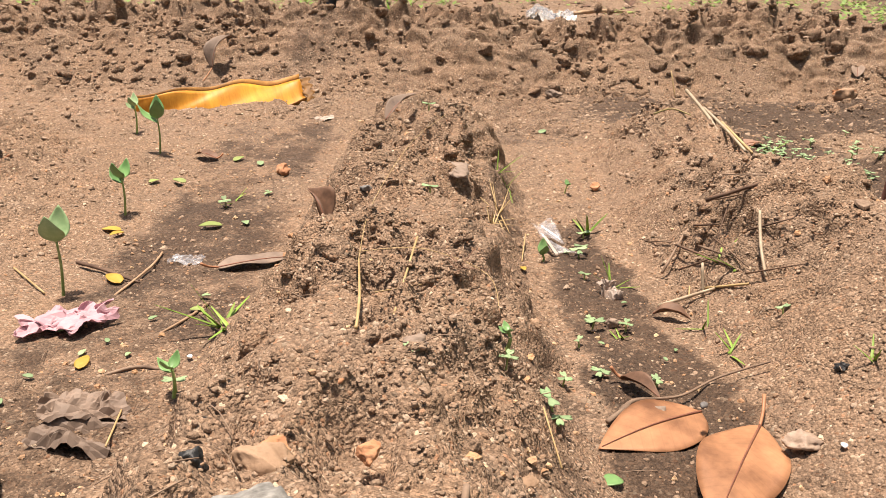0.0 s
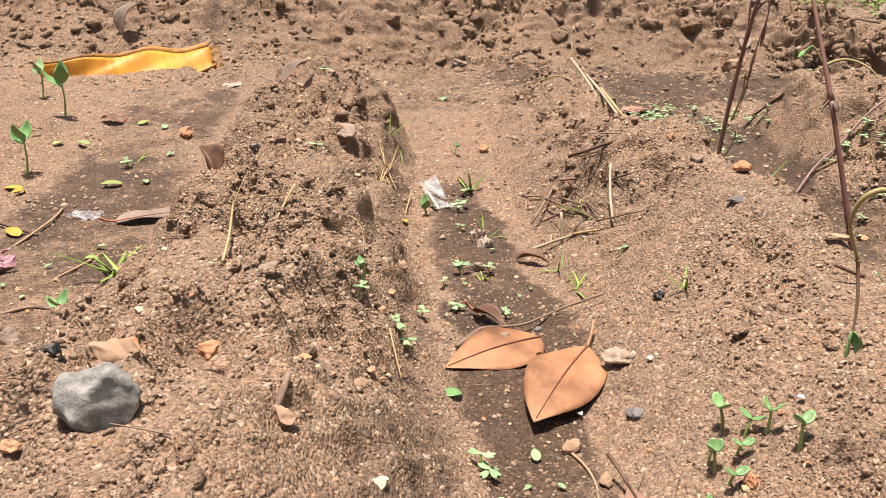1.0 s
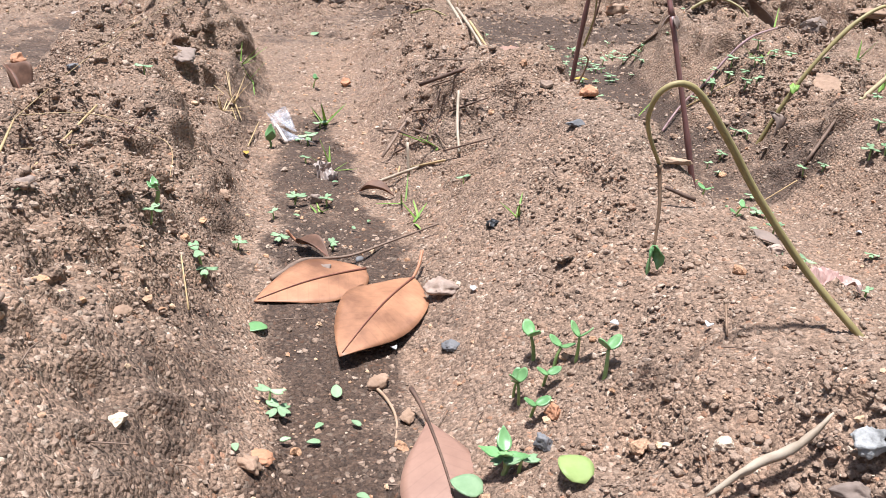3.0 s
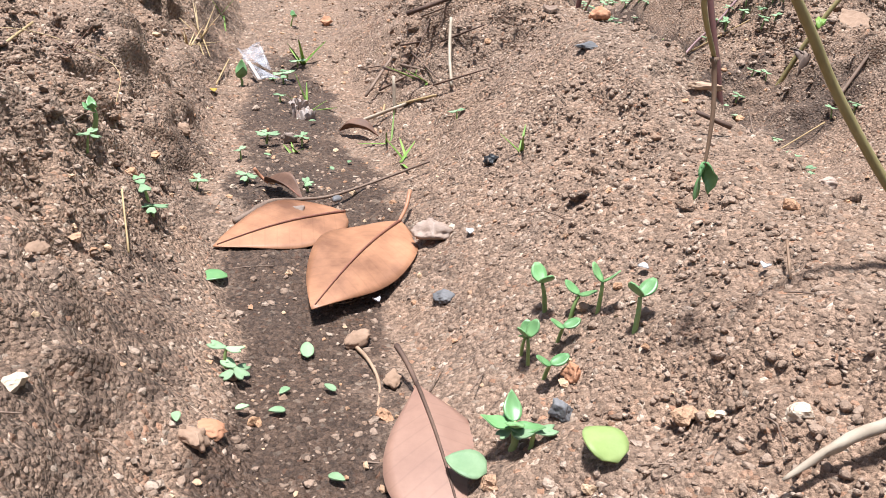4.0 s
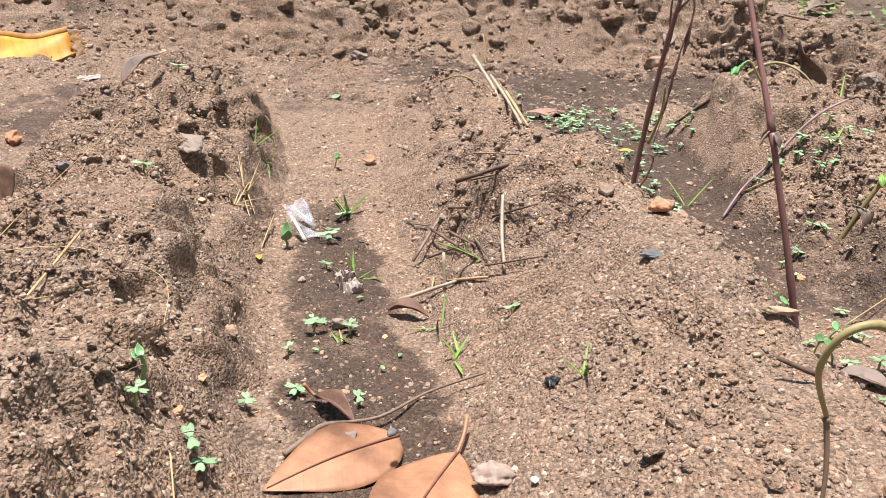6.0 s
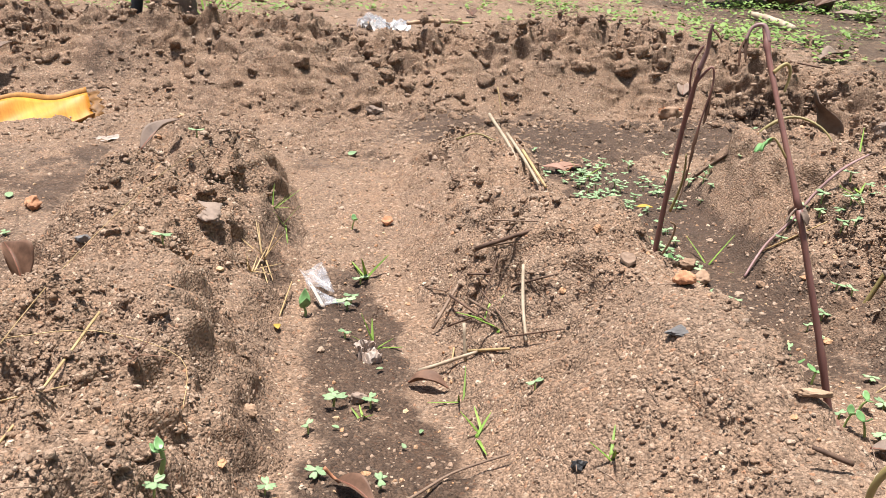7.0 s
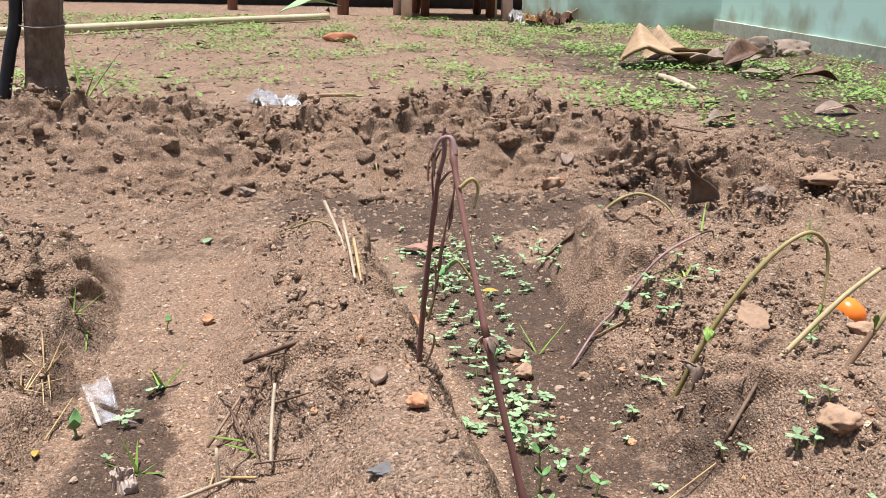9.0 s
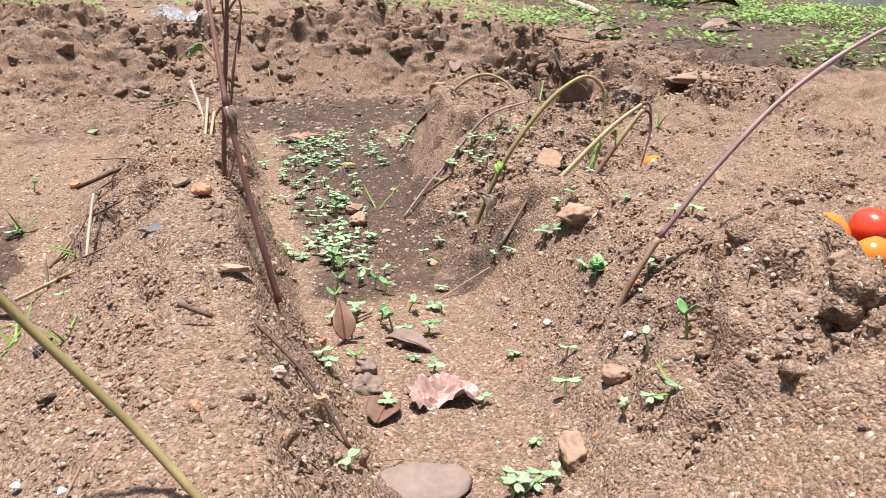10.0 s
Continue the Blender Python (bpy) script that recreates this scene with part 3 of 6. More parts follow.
def wall_paint():
    """Pale green limewash, stained with damp and splashed soil towards its foot."""
    m, n, l, b = shader("pale_green_limewash")
    co, geo = n.new("ShaderNodeTexCoord"), n.new("ShaderNodeNewGeometry")
    t = n.new("ShaderNodeTexNoise"); t.inputs["Scale"].default_value, t.inputs["Detail"].default_value = 3.2, 8.0
    l.new(geo.outputs["Position"], t.inputs["Vector"])
    sep = n.new("ShaderNodeSeparateXYZ"); l.new(geo.outputs["Position"], sep.inputs[0])
    add = n.new("ShaderNodeMath"); add.operation = "MULTIPLY_ADD"; add.inputs[1].default_value = 0.9
    l.new(t.outputs["Fac"], add.inputs[0]); l.new(sep.outputs["Z"], add.inputs[2])
    r = n.new("ShaderNodeValToRGB"); e = r.color_ramp.elements
    e[0].position, e[0].color = 0.40, (0.30, 0.34, 0.25, 1)
    e[1].position, e[1].color = 0.66, (0.50, 0.74, 0.66, 1)
    l.new(add.outputs[0], r.inputs["Fac"]); l.new(r.outputs["Color"], b.inputs["Base Color"])
    b.inputs["Roughness"].default_value = 0.85
    bp = n.new("ShaderNodeBump"); bp.inputs["Strength"].default_value, bp.inputs["Distance"].default_value = 0.4, 0.004
    l.new(t.outputs["Fac"], bp.inputs["Height"]); l.new(bp.outputs["Normal"], b.inputs["Normal"])
    return m


LIMEWASH = wall_paint()
rng = random.Random(7)


# ---- shaping ----
def mesh_of(name, bm, material, smooth=True):
    me = bpy.data.meshes.new(name)
    bmesh.ops.recalc_face_normals(bm, faces=bm.faces[:])
    rim = bm.faces.layers.int.get("rim")
    for f in bm.faces: f.smooth = smooth and not (rim and f[rim])
    bm.to_mesh(me); bm.free()
    me.materials.append(material)
    return me


def part(name, bm, material, parent, label="", smooth=True):
    ob = new(name, mesh_of(name, bm, material, smooth))
    ob.parent = parent
    return tagged(ob, label)


def thing(name, m, label, category, group="", kind=""):
    """An Empty at the base of a thing made of parts."""
    ob = new(name); ob.empty_display_size = 0.01; ob.matrix_basis = m
    return tagged(ob, label, category, group, kind)


def solo(name, bm, material, m, label, category, group="", kind="", smooth=True):
    """A thing that is one piece."""
    ob = new(name, mesh_of(name, bm, material, smooth)); ob.matrix_basis = m
    return tagged(ob, label, category, group, kind)


def spline(points, steps=6):
    pts = [Vector(p) for p in points]
    out = []
    for i in range(len(pts) - 1):
        p0, p1, p2, p3 = pts[max(i - 1, 0)], pts[i], pts[i + 1], pts[min(i + 2, len(pts) - 1)]
        for k in range(steps):
            t = k / steps
            out.append(0.5 * (2 * p1 + (p2 - p0) * t + (2 * p0 - 5 * p1 + 4 * p2 - p3) * t * t + (3 * p1 - p0 - 3 * p2 + p3) * t ** 3))
    return out + [pts[-1]]


def tube(points, radii, sides=8, steps=5, knots=(), wobble=0.0, flat=1.0, bm=None):
    """A round, tapering rod along a smooth line; radii run from start to end; knots: (share of the way, swelling)."""
    bm = bm or bmesh.new()
    line = spline(points, steps) if len(points) > 2 else [Vector(points[0]).lerp(Vector(points[1]), k / 4) for k in range(5)]
    rings, side = [], None
    for i, p in enumerate(line):
        s = i / (len(line) - 1)
        d = (line[min(i + 1, len(line) - 1)] - line[max(i - 1, 0)]).normalized()
        side = (d.orthogonal() if side is None else side - d * side.dot(d)).normalized()
        up = d.cross(side)
        r = np.interp(s, np.linspace(0, 1, len(radii)), radii)
        for at, swell in knots: r *= 1 + swell * math.exp(-((s - at) * 26) ** 2)
        ring = []
        for k in range(sides):
            a = math.tau * k / sides
            q = r * (1 + wobble * (rng.random() - 0.5))
            ring.append(bm.verts.new(p + side * math.cos(a) * q + up * math.sin(a) * q * flat))
        rings.append(ring)
    for a, b in zip(rings, rings[1:]):
        for k in range(sides): bm.faces.new((a[k], a[(k + 1) % sides], b[(k + 1) % sides], b[k]))
    bm.faces.new(rings[0][::-1]); bm.faces.new(rings[-1])
    return bm


def sheet(place, nu, nv, thick, bm=None):
    """A thin closed sheet: place(u, v) gives its middle for u, v from 0 to 1."""
    bm = bm or bmesh.new()
    rim = bm.faces.layers.int.get("rim") or bm.faces.layers.int.new("rim")
    grid = [[Vector(place(i / nu, j / nv)) for j in range(nv + 1)] for i in range(nu + 1)]
    top, low = [], []
    for i in range(nu + 1):
        ta, la = [], []
        for j in range(nv + 1):
            du = grid[min(i + 1, nu)][j] - grid[max(i - 1, 0)][j]
            dv = grid[i][min(j + 1, nv)] - grid[i][max(j - 1, 0)]
            nrm = du.cross(dv)
            nrm = nrm.normalized() if nrm.length > 1e-12 else Vector((0, 0, 1))
            ta.append(bm.verts.new(grid[i][j] + nrm * thick / 2)); la.append(bm.verts.new(grid[i][j] - nrm * thick / 2))
        top.append(ta); low.append(la)
    for i in range(nu):
        for j in range(nv):
            bm.faces.new((top[i][j], top[i + 1][j], top[i + 1][j + 1], top[i][j + 1]))
            bm.faces.new((low[i][j], low[i][j + 1], low[i + 1][j + 1], low[i + 1][j]))
    edge = []
    for i in range(nu):
        edge.append(bm.faces.new((top[i][0], low[i][0], low[i + 1][0], top[i + 1][0])))
        edge.append(bm.faces.new((top[i][nv], top[i + 1][nv], low[i + 1][nv], low[i][nv])))
    for j in range(nv):
        edge.append(bm.faces.new((top[0][j], top[0][j + 1], low[0][j + 1], low[0][j])))
        edge.append(bm.faces.new((top[nu][j], low[nu][j], low[nu][j + 1], top[nu][j + 1])))
    for f in edge: f[rim] = 1
    return bm


def lance(u, tip=1.0, base=0.8):
    """Half width of a leaf, 0 to 1, along its length."""
    return max(0.012, (math.sin(math.pi * u ** base) ** 0.85) * (1 - 0.25 * u * tip))


def blade(length, width, arch=0.1, fold=0.15, wave=0.0, twist=0.0, thick=0.0007, nu=16, nv=8, outline=lance, bm=None, seed=0.0):
    """A leaf from the origin along +y; arch lifts its middle, fold turns its halves up, wave ripples its rims."""
    def place(u, v):
        s = (v - 0.5) * 2
        w = outline(u) * width / 2
        x, y = s * w, u * length
        z = arch * length * math.sin(math.pi * u) + fold * abs(s) * w + wave * length * s * s * math.sin(9 * u + seed + 2.5 * s) * outline(u)
        a = twist * (u - 0.5)
        return (x * math.cos(a) - z * math.sin(a) * 0.5, y, z + x * math.sin(a))
    return sheet(place, nu, nv, thick, bm)


def stone(size, seed, level=4, rough=0.3, facets=0.75):
    """A stone of size (x, y, z): a ball cut by flat faces and pitted."""
    bm = bmesh.new()
    bmesh.ops.create_icosphere(bm, subdivisions=level, radius=0.5)
    r = random.Random(seed)
    cuts = [(Vector((r.gauss(0, 1), r.gauss(0, 1), r.gauss(0, 1))).normalized(), r.uniform(0.27, 0.42)) for _ in range(13)]
    for v in bm.verts:
        p = v.co.copy()
        for nrm, d in cuts:
            over = p.dot(nrm) - d
            if over > 0: p -= nrm * over * min(1.0, facets * 1.3)
        k = 1 + rough * noise.noise(p * 3 + Vector((seed, 0, 0))) + rough * 0.6 * noise.noise(p * 7 + Vector((0, seed, 0))) + rough * 0.4 * noise.noise(p * 16 + Vector((0, 0, seed)))
        v.co = Vector((p.x * size[0], p.y * size[1], p.z * size[2])) * k
    return bm


def lay(x, y, turn=0.0, rise=0.0, pitch=0.0, roll=0.0):
    """A pose on the soil."""
    return pose(x, y, ground(x, y) + rise, pitch, roll, turn)


def smooth_ground(x, y):
    return float(shape(np.array([float(x)]), np.array([float(y)]))[0][0])


def heights(x, y):
    return soil_height(np.asarray(x, float), np.asarray(y, float))[0]


def rocky(name, x, y, size, material, label, seed, turn=0.0, sink=0.3, category="stone", group="", tilt=(0, 0), level=4, rough=0.3, facets=0.75):
    z = smooth_ground(x, y) + min(max(ground(x, y) - smooth_ground(x, y), -0.006), 0.004)
    return solo(name, stone(size, seed, level, rough, facets), material, pose(x, y, z + size[2] * (0.5 - sink), tilt[0], tilt[1], turn), label, category, group)


def rod(name, points, radii, material, label, category, group="", knots=(), sides=7, wobble=0.12, steps=5):
    """A straw, twig or stick: points (x, y, height over the soil)."""
    base = Vector((points[0][0], points[0][1], 0))
    pts = [Vector((px, py, smooth_ground(px, py) + h - 0.003)) for px, py, h in points]
    bm = tube([p - pts[0] for p in pts], [k * 0.82 for k in radii], sides, steps, knots, wobble * 1.8)
    return solo(name, bm, material, Matrix.Translation(pts[0]), label, category, group)


def strew(name, x, y, size, level, material, label, category, seed, squash=0.8, sink=0.3, jitter=0.25, lift=None, smooth=False):
    """Many small lumps as one mesh of stuff."""
    r = np.random.default_rng(seed)
    if level:
        b = bmesh.new(); bmesh.ops.create_icosphere(b, subdivisions=level, radius=1.0)
        b.verts.ensure_lookup_table()
        vs = np.array([v.co[:] for v in b.verts]); fs = np.array([[v.index for v in f.verts] for f in b.faces]); b.free()
    else:  # eight faces are enough for the finest crumbs
        vs = np.array([(1, 0, 0), (-1, 0, 0), (0, 1, 0), (0, -1, 0), (0, 0, 1), (0, 0, -1)], float)
        fs = np.array([(0, 2, 4), (2, 1, 4), (1, 3, 4), (3, 0, 4), (2, 0, 5), (1, 2, 5), (3, 1, 5), (0, 3, 5)])
    n = len(x); z = heights(x, y) if lift is None else lift
    a = r.normal(size=(n, 4)); a /= np.linalg.norm(a, axis=1)[:, None]
    w, i, j, k = a.T
    rot = np.stack([1 - 2 * (j * j + k * k), 2 * (i * j - k * w), 2 * (i * k + j * w), 2 * (i * j + k * w), 1 - 2 * (i * i + k * k), 2 * (j * k - i * w),
                    2 * (i * k - j * w), 2 * (j * k + i * w), 1 - 2 * (i * i + j * j)], 1).reshape(n, 3, 3)
    lobes = np.sin(2.6 * vs[None, :, 0] + r.uniform(0, 6.3, (n, 1))) * np.sin(3.1 * vs[None, :, 1] + r.uniform(0, 6.3, (n, 1))) + 0.7 * np.sin(4.4 * vs[None, :, 2] + r.uniform(0, 6.3, (n, 1)))
    local = vs[None] * (1 + jitter * r.uniform(-1, 1, (n, len(vs), 1)) + 0.28 * lobes[:, :, None]) * r.uniform(0.65, 1.25, (n, 1, 3))
    p = np.einsum("nab,nvb->nva", rot, local) * (size / 2)[:, None, None]
    p[:, :, 2] *= squash
    p += np.stack([x, y, z + size * squash * (0.5 - sink)], 1)[:, None, :]
    q = (fs[None] + (np.arange(n) * len(vs))[:, None, None]).reshape(-1).astype(np.int32)
    me = bpy.data.meshes.new(name)
    me.vertices.add(n * len(vs)); me.vertices.foreach_set("co", p.ravel())
    me.loops.add(len(q)); me.loops.foreach_set("vertex_index", q)
    me.polygons.add(len(q) // 3); me.polygons.foreach_set("loop_start", np.arange(0, len(q), 3, dtype=np.int32))
    me.update(); me.validate()
    me.polygons.foreach_set("use_smooth", np.full(len(q) // 3, smooth))
    me.materials.append(material)
    return tagged(new(name, me), label, category, kind="stuff")


# ---- loose soil: crumbs, clods and pebbles ----
def scatter(n, x0, x1, y0, y1, seed, keep):
    r = np.random.default_rng(seed)
    x, y = r.uniform(x0, x1, n), y0 + (y1 - y0) * r.uniform(0, 1, n) ** 1.35
    ok = r.uniform(0, 1, n) < keep(x, y)
    return x[ok], y[ok], r


def on_ridges(x, y):
    return np.clip(shape(x, y)[1], 0.22, 1) * (0.35 + 0.65 * ease(-0.4, 0.5, waves(x, y, 0.11, 91)))


def heaped(x, y):
    return np.clip(1.25 * shape(x, y)[1] - 0.25, 0, 1) * ease(-0.3, 0.5, waves(x, y, 0.11, 91))


def in_furrows(x, y):
    z, rough, down = shape(x, y)
    return np.clip(1.0 - rough, 0.12, 1) * (1 - 0.7 * down) * (0.3 + 0.7 * ease(-0.5, 0.5, waves(x, y, 0.13, 92)))


def everywhere(x, y):
    return np.clip(0.25 + 0.75 * shape(x, y)[1], 0.25, 1) * (0.55 + 0.45 * ease(-0.4, 0.5, waves(x, y, 0.11, 91)))


for n, x0, x1, y0, y1, low, span, power, level, seed in [(56000, -0.42, 0.68, 0.22, 1.10, 0.0019, 0.0050, 4.0, 1, 1), (18000, 0.68, 1.30, 0.42, 1.30, 0.0023, 0.0056, 4.0, 1, 21),
                                                         (22000, -0.8, 1.3, 1.10, 1.95, 0.0030, 0.0080, 3.6, 1, 23), (20000, -1.3, 1.9, 1.95, 3.0, 0.0045, 0.0120, 3.0, 1, 25), (6000, 1.2, 1.9, 1.1, 2.2, 0.0040, 0.0090, 3.0, 1, 27)]:
    x, y, r = scatter(n, x0, x1, y0, y1, seed, everywhere)
    strew("soil_crumbs", x, y, low + span * r.random(len(x)) ** power, level, CRUMB, "loose brown crumbs of tilled earth", "soil", seed + 1, 0.8, 0.56, 0.34, smooth=True)
x, y, r = scatter(5600, -0.8, 1.6, 0.18, 2.0, 3, heaped)
strew("soil_clods", x, y, 0.005 + 0.012 * r.random(len(x)) ** 2.2, 2, SOIL, "crumbly brown clods of earth", "soil", 4, 0.85, 0.56, 0.30, smooth=True)
x, y, r = scatter(560, -0.9, 1.7, 0.2, 2.0, 5, heaped)
strew("large_soil_clods", x, y, 0.014 + 0.020 * r.random(len(x)) ** 2.2, 3, SOIL, "lumpy brown clods of dug earth", "soil", 6, 0.8, 0.58, 0.20, smooth=True)
x, y, r = scatter(4600, -1.3, 1.9, 2.28, 3.0, 15, on_ridges)
strew("bank_clods", x, y, 0.008 + 0.028 * r.random(len(x)) ** 2.6, 2, SOIL, "lumpy clods of dug earth on the bank", "soil", 16, 0.85, 0.55, 0.30, smooth=True)
x, y, r = scatter(9500, -0.7, 1.3, 0.2, 2.1, 7, in_furrows)
strew("gravel", x, y, 0.0018 + 0.0055 * r.random(len(x)) ** 3.0, 1, PEBBLES, "small buff and rusty pebbles in the furrows", "gravel", 8, 0.75, 0.35, 0.15)
x, y, r = scatter(1100, -0.7, 1.3, 0.2, 2.0, 9, on_ridges)
strew("ridge_gravel", x, y, 0.004 + 0.009 * r.random(len(x)) ** 2.5, 2, PEBBLES, "small stones in the tilled ridges", "gravel", 10, 0.8, 0.4, 0.15)
x, y, r = scatter(16000, -2.5, 4.0, 2.9, 8.5, 11, lambda a, b: np.full_like(a, 0.6))
strew("yard_crumbs", x, y, 0.006 + 0.022 * r.random(len(x)) ** 3.0, 0, CRUMB, "scattered crumbs of earth on the yard", "soil", 12, 0.6, 0.4)
x, y, r = scatter(900, -2.5, 3.6, 3.0, 8.5, 13, lambda a, b: np.full_like(a, 0.8))
strew("leaf_litter", x, y, 0.02 + 0.05 * r.random(len(x)) ** 2.0, 1, DARK_LEAF, "broken brown leaf litter on the yard", "leaf litter", 14, 0.14, 0.2)


def litter_threads():
    """Root threads and chaff."""
    bm = bmesh.new()
    for _ in range(420):
        px, py = rng.uniform(-0.6, 1.25), 0.2 + 1.9 * rng.random() ** 1.3
        a, ln = rng.uniform(0, math.tau), rng.uniform(0.006, 0.035)
        z = ground(px, py) + 0.0015
        d = Vector((math.cos(a), math.sin(a), rng.uniform(-0.1, 0.25))) * ln
        p = Vector((px, py, z))
        tube([p, p + d * 0.5 + Vector((0, 0, ln * rng.uniform(0, 0.2))), p + d], [0.0005, 0.0004], 4, 2, bm=bm)
    return tagged(new("root_threads", mesh_of("root_threads", bm, TWIG)), "short dry root threads and chaff", "plant litter", kind="stuff")


litter_threads()

# ---- stones that stand out ----
rocky("stone", -0.082, 0.318, (0.052, 0.048, 0.050), GREY_STONE, "angular grey granite stone on the ridge", 3, 20, 0.30, level=4, rough=0.12, facets=0.8)
for i, (px, py, s, mt, lb) in enumerate([
    (-0.093, 0.408, 0.022, RED_STONE, "rusty orange stone on the ridge"), (-0.092, 0.374, 0.030, BUFF_STONE, "buff stone lying beside a rusty one"),
    (-0.072, 0.474, 0.026, RED_STONE, "rusty orange lump in the ridge"), (0.015, 0.345, 0.019, BUFF_STONE, "pinkish buff stone beside a grey stick"),
    (-0.040, 0.405, 0.015, RED_STONE, "small rusty stone on the ridge"), (0.307, 0.620, 0.027, WHITE_STONE, "pale pinkish quartz stone"),
    (0.152, 0.397, 0.016, RED_STONE, "small orange stone in the furrow"), (0.145, 0.380, 0.016, BUFF_STONE, "small buff stone in the furrow"),
    (0.343, 0.391, 0.014, RED_STONE, "small orange stone beside seedlings"), (0.161, 0.465, 0.010, BUFF_STONE, "small round pebble in the furrow"),
    (0.236, 0.507, 0.018, BUFF_STONE, "buff stone at a root's end"), (0.255, 0.452, 0.013, BUFF_STONE, "small buff stone beside a root"),
    (0.198, 0.920, 0.022, FLAT_STONE, "flat grey-brown stone in the furrow"), (0.216, 0.924, 0.012, BUFF_STONE, "pale pebble beside a flat stone"),
    (0.266, 1.483, 0.022, RED_STONE, "rusty stone at the ridge's foot"), (0.290, 2.36, 0.045, FLAT_STONE, "brown stone in the cross trench"),
    (0.712, 1.320, 0.028, BUFF_STONE, "buff stone in the weedy furrow"), (0.714, 1.262, 0.036, BUFF_STONE, "flat buff stone in the weedy furrow"),
    (0.791, 1.234, 0.020, BUFF_STONE, "small round stone in the furrow"), (0.779, 0.512, 0.034, BUFF_STONE, "reddish buff stone in the furrow"),
    (0.831, 0.560, 0.026, BUFF_STONE, "pale brown stone in the furrow"), (0.650, 0.721, 0.026, FLAT_STONE, "flat grey stone in the furrow"),
    (0.645, 0.683, 0.030, FLAT_STONE, "thin grey-brown stone in the furrow"), (0.690, 0.765, 0.020, FLAT_STONE, "flat stone beside a dry leaf"),
    (1.151, 1.161, 0.040, BUFF_STONE, "buff stone on the far side of the ridge"), (1.32, 1.28, 0.055, BUFF_STONE, "rounded buff stone beside the ridge"),
    (0.560, 0.527, 0.014, WHITE_STONE, "white pebble at the ridge's edge"), (-0.299, 1.542, 0.032, RED_STONE, "flat reddish stone in the furrow"),
    (-0.105, 1.11, 0.016, SLATE, "small bluish dark stone on the ridge"), (1.12, 1.50, 0.03, BUFF_STONE, "buff stone behind the ridge"),
    (0.926, 0.538, 0.008, WHITE_STONE, "white pebble on the ridge"), (0.300, 0.534, 0.016, SLATE, "dark stone chip in the furrow"),
    (0.330, 0.365, 0.014, SLATE, "dark grey stone chip"), (0.20, 0.70, 0.024, FLAT_STONE, "flat dusty stone behind the fallen leaves"),
    (0.975, 0.50, 0.020, BUFF_STONE, "buff stone on the ridge"), (0.06, 0.47, 0.014, BUFF_STONE, "buff stone in the ridge's flank"),
    (-0.02, 0.56, 0.022, FLAT_STONE, "flat grey-brown stone on the ridge"), (0.10, 0.84, 0.016, BUFF_STONE, "flat buff stone at the ridge's foot"),
    (0.535, 1.16, 0.03, RED_STONE, "reddish stone on the ridge"), (0.50, 0.86, 0.024, RED_STONE, "reddish lump in the ridge"),
]):
    q = random.Random(100 + i)
    rocky("stone", px, py, (s * q.uniform(0.95, 1.3), s * q.uniform(0.8, 1.05), s * q.uniform(0.55, 0.85)), mt, lb, 20 + i, q.uniform(0, 180), 0.22, group="loose stones")
rocky("stone", 0.02, 1.235, (0.040, 0.055, 0.012), FLAT_STONE, "flat grey stone slab on the ridge", 71, 20, 0.1, group="loose stones", tilt=(12, 5))
rocky("stone", 0.461, 0.765, (0.028, 0.018, 0.007), SLATE, "thin dark slate chip on the ridge", 72, 15, 0.1, group="loose stones", tilt=(8, 0))
rocky("stone", 0.664, 0.510, (0.080, 0.052, 0.014), FLAT_STONE, "wide flat grey stone in the furrow", 73, 10, 0.1, group="loose stones", tilt=(6, 4), rough=0.08, facets=0.2)
rocky("stone", 0.905, 0.845, (0.060, 0.045, 0.030), BUFF_STONE, "angular brown stone set in the ridge", 74, 30, 0.62, group="loose stones", facets=0.8)
rocky("stone", 0.972, 1.140, (0.042, 0.070, 0.012), BUFF_STONE, "flat buff stone slab on the ridge", 75, 5, 0.1, group="loose stones", tilt=(4, -22), facets=0.8)
rocky("stone", 1.085, 2.385, (0.06, 0.045, 0.05), BUFF_STONE, "brown stone under the bank", 76, 0, 0.2, group="loose stones", facets=0.8)
rocky("stone", 1.105, 2.43, (0.085, 0.06, 0.022), RED_STONE, "flat reddish stone on the bank's face", 77, 0, 0.1, group="loose stones", facets=0.8)
rocky("stone", 0.53, 0.672, (0.030, 0.012, 0.009), WOOD_CHIP, "long pale wood chip at a stem's foot", 78, -18, 0.1, group="loose stones")
rocky("stone", 1.75, 2.10, (0.24, 0.13, 0.04), BUFF_STONE, "broad buff stone at the plot's edge", 79, 12, 0.95, group="loose stones", facets=0.7)
rocky("stone", 1.52, 2.08, (0.09, 0.07, 0.06), FLAT_STONE, "brown stone at the plot's edge", 80, 30, 0.5, group="loose stones", facets=0.8)
rocky("charcoal_piece", -0.131, 0.377, (0.020, 0.018, 0.020), COAL, "black lump of charcoal on the ridge", 81, 0, 0.2, "charcoal", facets=0.9)
rocky("charcoal_piece", 0.365, 0.70, (0.014, 0.012, 0.010), COAL, "black charcoal crumb on the ridge", 83, 0, 0.2, "charcoal", facets=0.9)
